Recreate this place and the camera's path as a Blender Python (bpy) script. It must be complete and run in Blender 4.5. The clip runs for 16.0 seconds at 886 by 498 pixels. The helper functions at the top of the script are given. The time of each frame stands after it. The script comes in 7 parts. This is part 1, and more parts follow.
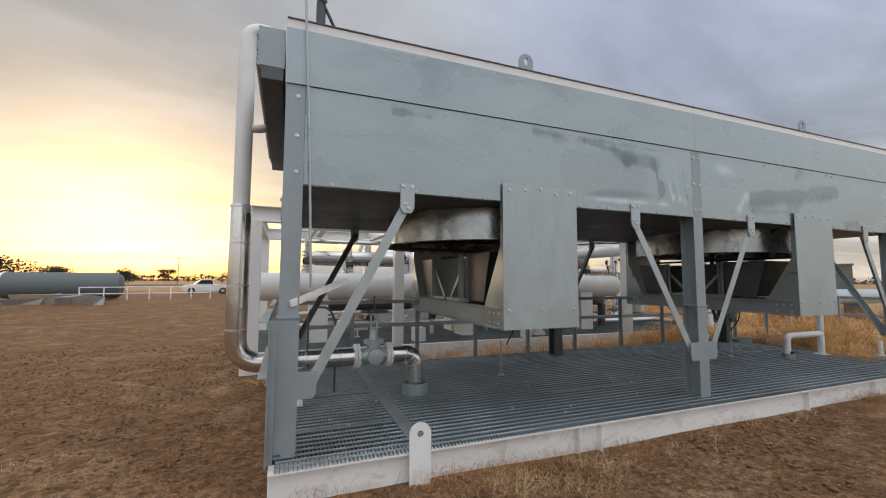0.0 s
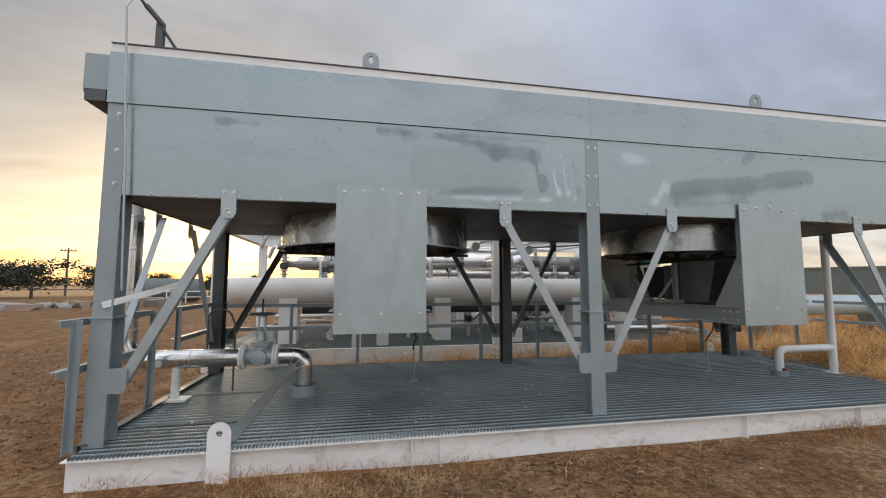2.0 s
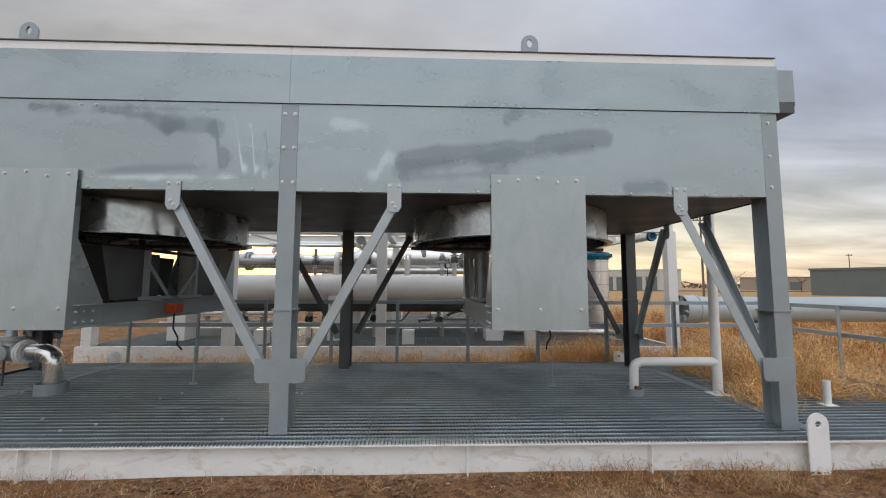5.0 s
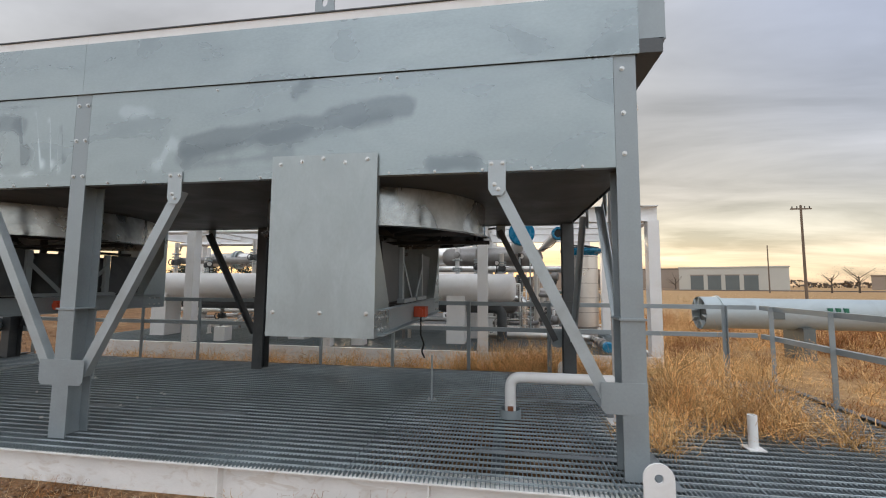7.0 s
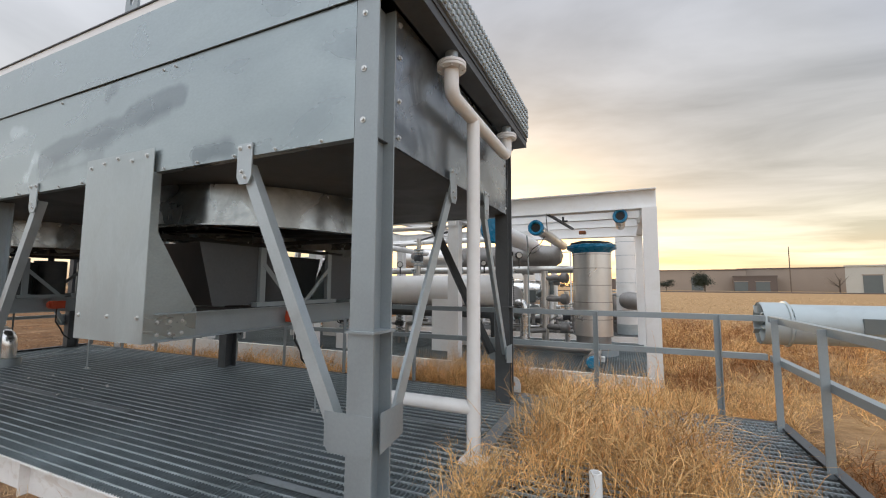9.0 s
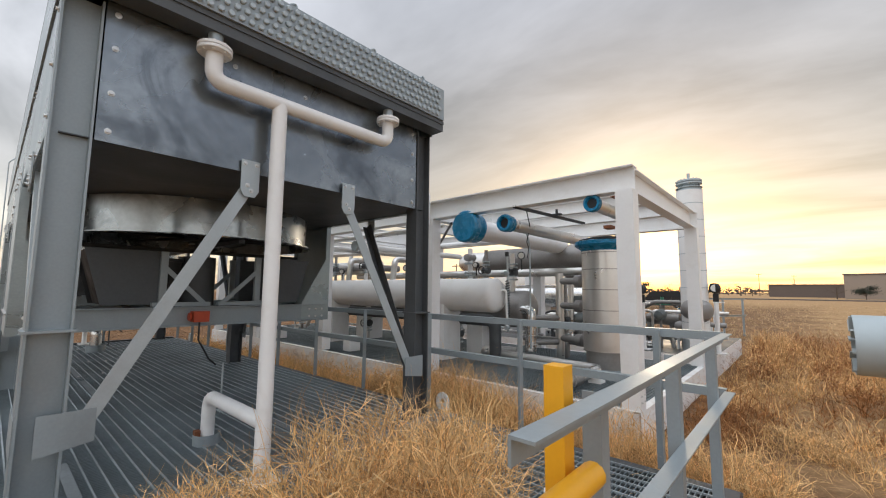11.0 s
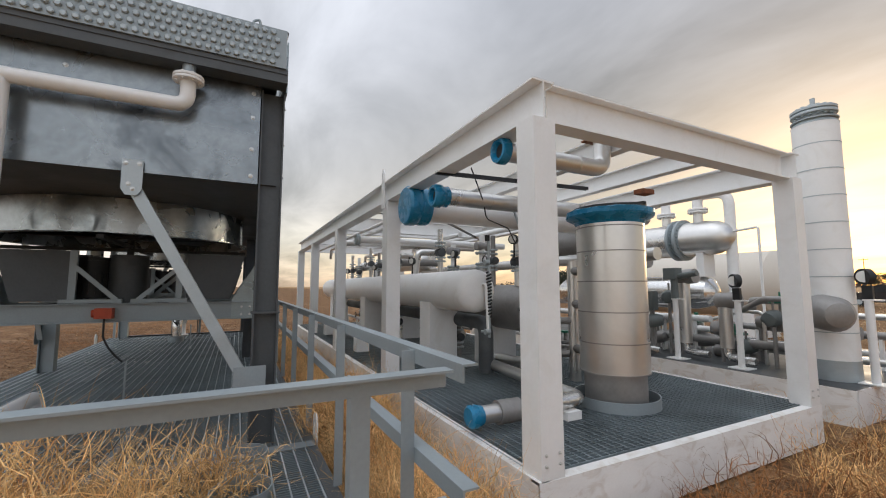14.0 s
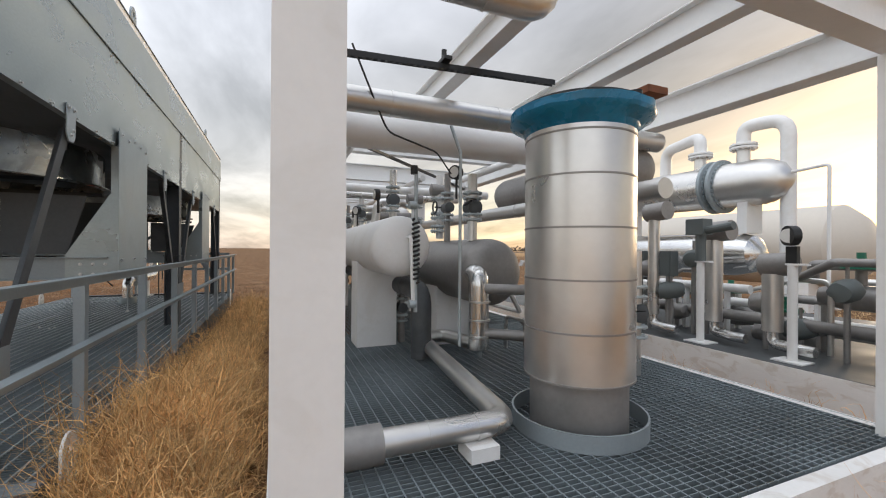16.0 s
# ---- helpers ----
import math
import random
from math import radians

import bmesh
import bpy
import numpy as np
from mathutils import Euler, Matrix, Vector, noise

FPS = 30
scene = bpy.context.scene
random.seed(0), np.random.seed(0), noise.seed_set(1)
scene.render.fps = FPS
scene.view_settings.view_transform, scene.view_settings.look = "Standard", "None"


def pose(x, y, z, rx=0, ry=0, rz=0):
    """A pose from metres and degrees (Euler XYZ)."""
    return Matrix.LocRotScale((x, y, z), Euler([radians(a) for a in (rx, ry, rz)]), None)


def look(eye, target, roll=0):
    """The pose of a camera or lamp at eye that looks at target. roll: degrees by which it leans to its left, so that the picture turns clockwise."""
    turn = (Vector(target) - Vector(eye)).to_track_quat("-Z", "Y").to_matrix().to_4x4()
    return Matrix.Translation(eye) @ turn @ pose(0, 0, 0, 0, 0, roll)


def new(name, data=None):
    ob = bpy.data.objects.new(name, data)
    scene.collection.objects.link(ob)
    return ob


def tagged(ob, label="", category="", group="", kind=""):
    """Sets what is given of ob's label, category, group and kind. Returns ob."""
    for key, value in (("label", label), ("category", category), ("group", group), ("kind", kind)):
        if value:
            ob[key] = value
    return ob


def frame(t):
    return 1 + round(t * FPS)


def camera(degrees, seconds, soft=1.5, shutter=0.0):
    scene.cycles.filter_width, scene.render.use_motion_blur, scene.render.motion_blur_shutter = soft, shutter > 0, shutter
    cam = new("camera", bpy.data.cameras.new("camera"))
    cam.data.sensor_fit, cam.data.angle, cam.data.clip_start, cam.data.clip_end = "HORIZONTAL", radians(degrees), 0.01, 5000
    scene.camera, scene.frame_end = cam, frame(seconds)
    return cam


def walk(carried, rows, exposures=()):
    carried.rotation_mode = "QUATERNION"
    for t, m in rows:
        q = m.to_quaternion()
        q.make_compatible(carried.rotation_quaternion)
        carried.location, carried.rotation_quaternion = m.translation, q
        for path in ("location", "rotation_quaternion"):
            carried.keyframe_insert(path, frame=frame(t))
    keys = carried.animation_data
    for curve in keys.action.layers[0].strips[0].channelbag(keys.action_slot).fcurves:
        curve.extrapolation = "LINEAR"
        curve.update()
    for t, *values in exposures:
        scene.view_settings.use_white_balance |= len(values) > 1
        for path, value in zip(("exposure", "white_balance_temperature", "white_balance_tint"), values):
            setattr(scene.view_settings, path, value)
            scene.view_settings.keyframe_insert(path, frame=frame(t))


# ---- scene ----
cam = camera(95.3, 16.0, soft=1.1)
PATH = [
    (0, (0.058, -3.731, 1.788), (0.779, -1.871, 1.941), 0.2),
    (0.5, (0.645, -3.939, 1.799), (1.249, -2.038, 1.956), 0.3),
    (1, (1.217, -4.123, 1.798), (1.732, -2.198, 1.963), 0.2),
    (1.5, (1.804, -4.217, 1.781), (2.256, -2.277, 1.955), 0.2),
    (2, (2.474, -4.32, 1.778), (2.853, -2.364, 1.953), 0.1),
    (2.5, (3.098, -4.349, 1.756), (3.418, -2.383, 1.933), 0.1),
    (3, (3.817, -4.351, 1.727), (4.066, -2.375, 1.91), 0.1),
    (3.5, (4.513, -4.323, 1.747), (4.715, -2.342, 1.925), 0.2),
    (4, (5.205, -4.204, 1.733), (5.389, -2.221, 1.914), 0.3),
    (4.2, (5.472, -4.165, 1.703), (5.65, -2.181, 1.885), 0.3),
    (6.5, (8.522, -3.485, 1.722), (8.285, -1.506, 1.889), 0.3),
    (7, (9.167, -3.23, 1.726), (8.866, -1.26, 1.894), 0.4),
    (7.5, (9.78, -2.923, 1.735), (9.37, -0.973, 1.9), 0.4),
    (8, (10.348, -2.65, 1.745), (9.808, -0.731, 1.914), 0.3),
    (8.5, (10.922, -2.304, 1.72), (10.25, -0.429, 1.895), 0.2),
    (9, (11.496, -1.971, 1.741), (10.69, -0.149, 1.917), 0.3),
    (9.5, (12.035, -1.545, 1.737), (11.128, 0.228, 1.917), 0.3),
    (10, (12.534, -1.142, 1.726), (11.562, 0.595, 1.922), -0.1),
    (10.2, (12.722, -0.893, 1.736), (11.653, 0.785, 1.941), -0.2),
    (12.3, (14.226, 0.838, 1.686), (12.726, 2.145, 1.882), 0.3),
    (12.5, (14.301, 1.07, 1.682), (12.763, 2.332, 1.889), -0.2),
    (13, (14.385, 1.685, 1.655), (12.762, 2.837, 1.852), -0.1),
    (13.5, (14.297, 2.284, 1.684), (12.614, 3.349, 1.869), -0.1),
    (14, (14.189, 2.866, 1.693), (12.413, 3.766, 1.878), -0.1),
    (14.5, (14.039, 3.404, 1.626), (12.245, 4.282, 1.739), 0.1),
    (15, (13.823, 3.852, 1.598), (12.034, 4.747, 1.599), 0.2),
    (15.5, (13.455, 4.289, 1.572), (11.635, 5.119, 1.573), 0.3),
    (16, (13.176, 4.717, 1.602), (11.327, 5.479, 1.604), 0.4),
]
walk(cam, [(t, look(eye, target, roll)) for t, eye, target, roll in PATH],
     [(0, -0.12), (1.5, -0.03), (4.2, 0.05), (6.5, 0.08), (8, 0.2), (10.2, 0.2), (12.3, -0.03), (14, -0.03), (15, 0.03), (16, 0.16)])

# ---- world, sun, exposure ----
world = bpy.data.worlds.new("world")
scene.world = world
world.use_nodes = True
SUN_AZ = 17.0   # degrees counter-clockwise from +y
SUN_EL = 5.0


def build_world():
    nt = world.node_tree
    nt.nodes.clear()
    N = nt.nodes.new
    L = nt.links.new
    out = N("ShaderNodeOutputWorld")
    bg_sky = N("ShaderNodeBackground")
    bg_cloud = N("ShaderNodeBackground")
    add = N("ShaderNodeAddShader")
    sky = N("ShaderNodeTexSky")
    sky.sky_type = "NISHITA"
    sky.sun_disc = False
    sky.sun_elevation = radians(SUN_EL)
    sky.sun_rotation = radians(-SUN_AZ)
    sky.dust_density = 2.0
    L(sky.outputs[0], bg_sky.inputs[0])
    bg_sky.inputs[1].default_value = 0.05
    tc = N("ShaderNodeTexCoord")
    sep = N("ShaderNodeSeparateXYZ")
    L(tc.outputs["Generated"], sep.inputs[0])
    # elevation ramp of the cloud deck
    ramp = N("ShaderNodeValToRGB")
    els = ramp.color_ramp.elements
    stops = [(0.0, (0.16, 0.13, 0.10)), (0.495, (0.30, 0.22, 0.15)), (0.5, (0.70, 0.49, 0.30)), (0.515, (0.88, 0.70, 0.48)),
             (0.55, (0.70, 0.64, 0.53)), (0.59, (0.44, 0.40, 0.365)), (0.64, (0.37, 0.35, 0.34)), (0.70, (0.37, 0.365, 0.375)), (0.80, (0.42, 0.43, 0.47)), (0.9, (0.9, 0.92, 0.98)), (1.0, (1.5, 1.55, 1.65))]
    els[0].position, els[0].color = stops[0][0], (*stops[0][1], 1)
    els[1].position, els[1].color = stops[-1][0], (*stops[-1][1], 1)
    for p, c in stops[1:-1]:
        e = els.new(p)
        e.color = (*c, 1)
    mr = N("ShaderNodeMath")
    mr.operation = "MULTIPLY_ADD"
    mr.inputs[1].default_value = 0.5
    mr.inputs[2].default_value = 0.5
    L(sep.outputs[2], mr.inputs[0])
    L(mr.outputs[0], ramp.inputs[0])
    # away from the sun: cooler and dimmer
    ramp2 = N("ShaderNodeValToRGB")
    els = ramp2.color_ramp.elements
    stops = [(0.0, (0.14, 0.12, 0.10)), (0.5, (0.62, 0.57, 0.55)), (0.53, (0.85, 0.80, 0.78)), (0.6, (0.92, 0.93, 0.97)), (0.75, (1.0, 1.04, 1.14)), (1.0, (1.5, 1.55, 1.65))]
    els[0].position, els[0].color = stops[0][0], (*stops[0][1], 1)
    els[1].position, els[1].color = stops[-1][0], (*stops[-1][1], 1)
    for p, c in stops[1:-1]:
        e = els.new(p)
        e.color = (*c, 1)
    L(mr.outputs[0], ramp2.inputs[0])
    dot = N("ShaderNodeVectorMath")
    dot.operation = "DOT_PRODUCT"
    az = radians(SUN_AZ)
    dot.inputs[1].default_value = (-math.sin(az), math.cos(az), 0.0)
    L(tc.outputs["Generated"], dot.inputs[0])
    mrange = N("ShaderNodeMapRange")
    mrange.interpolation_type = "SMOOTHSTEP"
    mrange.inputs[1].default_value = -0.35
    mrange.inputs[2].default_value = 0.85
    L(dot.outputs["Value"], mrange.inputs[0])
    mix = N("ShaderNodeMix")
    mix.data_type = "RGBA"
    L(mrange.outputs[0], mix.inputs[0])
    L(ramp2.outputs[0], mix.inputs[6])
    L(ramp.outputs[0], mix.inputs[7])
    # streaky clouds, laid on a flat layer overhead
    div = N("ShaderNodeVectorMath")
    div.operation = "DIVIDE"
    zz = N("ShaderNodeMath")
    zz.operation = "ADD"
    zz.inputs[1].default_value = 0.12
    mx = N("ShaderNodeMath")
    mx.operation = "MAXIMUM"
    mx.inputs[1].default_value = 0.0
    L(sep.outputs[2], mx.inputs[0])
    L(mx.outputs[0], zz.inputs[0])
    comb = N("ShaderNodeCombineXYZ")
    for i in range(3):
        L(zz.outputs[0], comb.inputs[i])
    L(tc.outputs["Generated"], div.inputs[0])
    L(comb.outputs[0], div.inputs[1])
    mp = N("ShaderNodeMapping")
    mp.inputs["Scale"].default_value = (0.55, 1.15, 0.0)
    mp.inputs["Rotation"].default_value = (0, 0, 0.25)
    L(div.outputs[0], mp.inputs[0])
    nz = N("ShaderNodeTexNoise")
    nz.inputs["Scale"].default_value = 1.1
    nz.inputs["Detail"].default_value = 6
    nz.inputs["Roughness"].default_value = 0.55
    nz.inputs["Distortion"].default_value = 0.4
    L(mp.outputs[0], nz.inputs[0])
    cr = N("ShaderNodeMapRange")
    cr.inputs[1].default_value = 0.33
    cr.inputs[2].default_value = 0.68
    cr.inputs[3].default_value = 0.62
    cr.inputs[4].default_value = 1.34
    L(nz.outputs[0], cr.inputs[0])
    # a thinner, bluer stretch of the deck on the side away from the low sun
    gap = N("ShaderNodeVectorMath")
    gap.operation = "DOT_PRODUCT"
    gap.inputs[1].default_value = (0.72, 0.42, 0.55)
    L(tc.outputs["Generated"], gap.inputs[0])
    gr = N("ShaderNodeMapRange")
    gr.interpolation_type = "SMOOTHSTEP"
    gr.inputs[1].default_value = 0.80
    gr.inputs[2].default_value = 1.0
    gr.inputs[4].default_value = 0.65
    L(gap.outputs["Value"], gr.inputs[0])
    blue = N("ShaderNodeMix")
    blue.data_type = "RGBA"
    L(gr.outputs[0], blue.inputs[0])
    L(mix.outputs[2], blue.inputs[6])
    blue.inputs[7].default_value = (0.26, 0.31, 0.47, 1)
    mul = N("ShaderNodeVectorMath")
    mul.operation = "SCALE"
    L(blue.outputs[2], mul.inputs[0])
    L(cr.outputs[0], mul.inputs["Scale"])
    L(mul.outputs[0], bg_cloud.inputs[0])
    bg_cloud.inputs[1].default_value = 1.0
    L(bg_sky.outputs[0], add.inputs[0])
    L(bg_cloud.outputs[0], add.inputs[1])
    L(add.outputs[0], out.inputs[0])


build_world()
scene.view_settings.exposure = 0.0
sun_data = bpy.data.lights.new("sun", "SUN")
sun_data.energy = 0.8
sun_data.angle = radians(12)
sun_data.color = (1.0, 0.80, 0.58)
sun = new("sun", sun_data)
az = radians(SUN_AZ)
sun.matrix_world = look((-math.sin(az) * 50, math.cos(az) * 50, 50 * math.tan(radians(8))), (0, 0, 0))


# ---- materials ----
def mat(name, color, rough=0.5, metal=0.0, var=0.12, scale=3.0, fine=60.0, bump=0.15, bump_dist=0.002, tint=None, tint_amt=0.0, tint_scale=1.2,
        stretch=(1, 1, 1), rough_var=0.12, per_object=0.0, coat=0.0):
    m = bpy.data.materials.new(name)
    m.use_nodes = True
    nt = m.node_tree
    N, L = nt.nodes.new, nt.links.new
    b = nt.nodes["Principled BSDF"]
    b.inputs["Metallic"].default_value = metal
    b.inputs["Coat Weight"].default_value = coat
    geo = N("ShaderNodeNewGeometry")
    mp = N("ShaderNodeMapping")
    mp.inputs["Scale"].default_value = stretch
    L(geo.outputs["Position"], mp.inputs[0])
    n1 = N("ShaderNodeTexNoise")
    n1.inputs["Scale"].default_value = scale
    n1.inputs["Detail"].default_value = 4
    n1.inputs["Distortion"].default_value = 0.6
    L(mp.outputs[0], n1.inputs[0])
    n2 = N("ShaderNodeTexNoise")
    n2.inputs["Scale"].default_value = fine
    n2.inputs["Detail"].default_value = 3
    L(mp.outputs[0], n2.inputs[0])
    add = N("ShaderNodeMath")
    add.operation = "MULTIPLY_ADD"
    add.inputs[1].default_value = 0.35
    L(n2.outputs[0], add.inputs[0])
    L(n1.outputs[0], add.inputs[2])
    mr = N("ShaderNodeMapRange")
    mr.inputs[1].default_value = 0.4
    mr.inputs[2].default_value = 0.95
    mr.inputs[3].default_value = 1 - var
    mr.inputs[4].default_value = 1 + var
    L(add.outputs[0], mr.inputs[0])
    last = mr.outputs[0]
    if per_object:
        oi = N("ShaderNodeObjectInfo")
        ma = N("ShaderNodeMapRange")
        ma.inputs[3].default_value = 1 - per_object
        ma.inputs[4].default_value = 1 + per_object
        L(oi.outputs["Random"], ma.inputs[0])
        mm = N("ShaderNodeMath")
        mm.operation = "MULTIPLY"
        L(last, mm.inputs[0])
        L(ma.outputs[0], mm.inputs[1])
        last = mm.outputs[0]
    sc = N("ShaderNodeVectorMath")
    sc.operation = "SCALE"
    sc.inputs[0].default_value = color
    L(last, sc.inputs["Scale"])
    col = sc.outputs[0]
    if tint is not None:
        n3 = N("ShaderNodeTexNoise")
        n3.inputs["Scale"].default_value = tint_scale
        n3.inputs["Detail"].default_value = 7
        n3.inputs["Roughness"].default_value = 0.6
        n3.inputs["Distortion"].default_value = 1.0
        L(mp.outputs[0], n3.inputs[0])
        m3 = N("ShaderNodeMapRange")
        m3.interpolation_type = "SMOOTHSTEP"
        m3.inputs[1].default_value = 0.5
        m3.inputs[2].default_value = 0.66
        m3.inputs[4].default_value = tint_amt
        L(n3.outputs[0], m3.inputs[0])
        mix = N("ShaderNodeMix")
        mix.data_type = "RGBA"
        L(m3.outputs[0], mix.inputs[0])
        L(col, mix.inputs[6])
        mix.inputs[7].default_value = (*tint, 1)
        col = mix.outputs[2]
    L(col, b.inputs["Base Color"])
    rr = N("ShaderNodeMapRange")
    rr.inputs[1].default_value = 0.3
    rr.inputs[2].default_value = 0.7
    rr.inputs[3].default_value = max(0.02, rough - rough_var)
    rr.inputs[4].default_value = min(1, rough + rough_var)
    L(n1.outputs[0], rr.inputs[0])
    L(rr.outputs[0], b.inputs["Roughness"])
    if bump:
        bp = N("ShaderNodeBump")
        bp.inputs["Strength"].default_value = bump
        bp.inputs["Distance"].default_value = bump_dist
        L(add.outputs[0], bp.inputs["Height"])
        L(bp.outputs[0], b.inputs["Normal"])
    return m


M = {}
M["galv"] = mat("galvanised_sheet", (0.325, 0.375, 0.385), 0.33, 0.7, 0.19, 1.6, 45, 0.03, 0.002, tint=(0.25, 0.295, 0.305), tint_amt=0.25, tint_scale=0.7, stretch=(0.7, 1, 1.5), rough_var=0.14)
M["galv_light"] = mat("pale_galvanised_sheet", (0.40, 0.455, 0.465), 0.45, 0.35, 0.14, 3, 30, 0.04, 0.002, tint=(0.36, 0.41, 0.42), tint_amt=0.5, tint_scale=1.6, stretch=(1.6, 1, 0.8))
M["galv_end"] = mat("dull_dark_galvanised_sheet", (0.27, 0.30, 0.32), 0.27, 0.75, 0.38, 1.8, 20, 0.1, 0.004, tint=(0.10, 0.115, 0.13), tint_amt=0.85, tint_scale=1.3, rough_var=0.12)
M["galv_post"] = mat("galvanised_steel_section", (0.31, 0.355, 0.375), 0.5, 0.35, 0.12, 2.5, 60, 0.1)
# for dull parts; also puts shade into the cooler's back and covered steel
M["galv_dark"] = mat("dull_and_shaded_steel", (0.095, 0.103, 0.108), 0.55, 0.3, 0.2, 2.0, 40, 0.1, tint=(0.05, 0.052, 0.055), tint_amt=0.5)
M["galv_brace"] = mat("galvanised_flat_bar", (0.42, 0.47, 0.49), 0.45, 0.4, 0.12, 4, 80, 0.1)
M["galv_shiny"] = mat("bright_galvanised_ring", (0.40, 0.43, 0.44), 0.26, 0.9, 0.35, 2.6, 18, 0.2, 0.008, tint=(0.16, 0.18, 0.19), tint_amt=0.5, tint_scale=2.5, rough_var=0.16)
M["grating"] = mat("grey_bar_grating", (0.215, 0.255, 0.27), 0.5, 0.45, 0.3, 1.2, 30, 0)
M["grating_rod"] = mat("grating_cross_rod", (0.38, 0.43, 0.45), 0.5, 0.45, 0.4, 1.6, 12, 0)
M["deck_strip"] = mat("dusty_grey_deck_plate", (0.17, 0.19, 0.198), 0.85, 0.0, 0.25, 3, 40, 0)
M["bolt"] = mat("zinc_bolt", (0.62, 0.63, 0.62), 0.35, 0.7, 0.1, 10, 80, 0)
M["white"] = mat("white_painted_steel", (0.82, 0.82, 0.81), 0.42, 0.0, 0.05, 1.5, 30, 0.08, tint=(0.66, 0.63, 0.57), tint_amt=0.22, tint_scale=2.5)
M["white_dirty"] = mat("dusty_white_steel", (0.85, 0.84, 0.82), 0.55, 0.0, 0.07, 2.5, 40, 0.1, tint=(0.45, 0.34, 0.23), tint_amt=0.32, tint_scale=4.0, stretch=(1, 1, 2.0))
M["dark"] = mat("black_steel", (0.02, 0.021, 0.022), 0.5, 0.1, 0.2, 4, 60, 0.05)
M["alu"] = mat("aluminium_jacket", (0.68, 0.67, 0.65), 0.33, 0.9, 0.10, 1.5, 14, 0.12, 0.004, rough_var=0.1)
M["alu_bright"] = mat("bright_aluminium_jacket", (0.70, 0.70, 0.69), 0.2, 0.95, 0.1, 3, 20, 0.15, 0.004, rough_var=0.08)
M["alu_dull"] = mat("dull_insulation_jacket", (0.30, 0.29, 0.28), 0.5, 0.5, 0.2, 3, 25, 0.2, 0.006)
M["blue"] = mat("blue_plastic_wrap", (0.012, 0.20, 0.38), 0.28, 0.0, 0.3, 9, 40, 0.5, 0.01)
M["red"] = mat("red_orange_switch_box", (0.50, 0.07, 0.025), 0.45, 0, 0.15, 8, 60, 0)
M["yellow"] = mat("safety_yellow_paint", (0.80, 0.38, 0.015), 0.4, 0, 0.06, 5, 60, 0.05)
M["green"] = mat("green_handwheel_paint", (0.02, 0.16, 0.10), 0.4, 0, 0.1, 8, 60, 0)
M["rust"] = mat("rusty_steel", (0.22, 0.08, 0.035), 0.8, 0.1, 0.3, 12, 80, 0.3)
M["soil"] = mat("dusty_brown_soil", (0.205, 0.112, 0.056), 0.97, 0, 0.42, 2.2, 34, 1.0, 0.05, tint=(0.31, 0.195, 0.11), tint_amt=0.8, tint_scale=0.8, rough_var=0.02)
M["soil"].node_tree.nodes["Principled BSDF"].inputs["Specular IOR Level"].default_value = 0.12
M["clod"] = mat("crumbled_soil", (0.19, 0.105, 0.055), 0.97, 0, 0.35, 2.5, 30, 0.2)
M["stone"] = mat("pale_pebble", (0.33, 0.24, 0.17), 0.9, 0, 0.2, 9, 50, 0.3, per_object=0.2)
M["straw"] = mat("dry_golden_weed", (0.74, 0.47, 0.21), 0.8, 0, 0.35, 1.5, 14, 0, tint=(0.34, 0.15, 0.05), tint_amt=0.6, tint_scale=2.0)
M["straw_pale"] = mat("pale_dry_grass", (0.64, 0.45, 0.25), 0.85, 0, 0.3, 1.5, 12, 0)
M["straw_red"] = mat("red_brown_dead_weed", (0.30, 0.135, 0.05), 0.85, 0, 0.35, 1.5, 12, 0)


def island_tones(name, low, high):
    """Each stem a little lighter or darker than its neighbours."""
    nt = M[name].node_tree
    N, L = nt.nodes.new, nt.links.new
    b = nt.nodes["Principled BSDF"]
    old = b.inputs["Base Color"].links[0].from_socket
    geo = N("ShaderNodeNewGeometry")
    mr = N("ShaderNodeMapRange")
    mr.inputs[3].default_value = low
    mr.inputs[4].default_value = high
    L(geo.outputs["Random Per Island"], mr.inputs[0])
    sc = N("ShaderNodeVectorMath")
    sc.operation = "SCALE"
    L(old, sc.inputs[0])
    L(mr.outputs[0], sc.inputs["Scale"])
    L(sc.outputs[0], b.inputs["Base Color"])
    b.inputs["Specular IOR Level"].default_value = 0.25


island_tones("straw", 0.55, 1.5)
island_tones("straw_pale", 0.5, 1.25)
island_tones("straw_red", 0.45, 1.7)
M["leaf"] = mat("dark_evergreen_foliage", (0.035, 0.045, 0.028), 0.8, 0, 0.4, 0.6, 5, 0)
M["bark"] = mat("grey_brown_bark", (0.10, 0.075, 0.055), 0.9, 0, 0.3, 2, 20, 0.5)
M["tan"] = mat("tan_rendered_wall", (0.33, 0.27, 0.22), 0.85, 0, 0.06, 0.3, 3, 0.1)
M["roofing"] = mat("brown_roof_sheet", (0.14, 0.11, 0.095), 0.8, 0, 0.1, 0.5, 3, 0)
M["tank_grey"] = mat("pale_blue_grey_tank_paint", (0.40, 0.46, 0.48), 0.4, 0.1, 0.07, 0.9, 12, 0.1, tint=(0.30, 0.33, 0.34), tint_amt=0.4)
M["tank_dark"] = mat("dull_grey_green_tank_paint", (0.13, 0.15, 0.15), 0.6, 0.1, 0.12, 0.5, 8, 0.1)
M["car_white"] = mat("white_car_paint", (0.70, 0.71, 0.72), 0.25, 0, 0.03, 2, 10, 0, coat=0.5)
M["car_black"] = mat("black_car_paint", (0.02, 0.021, 0.024), 0.2, 0, 0.05, 2, 10, 0, coat=0.5)
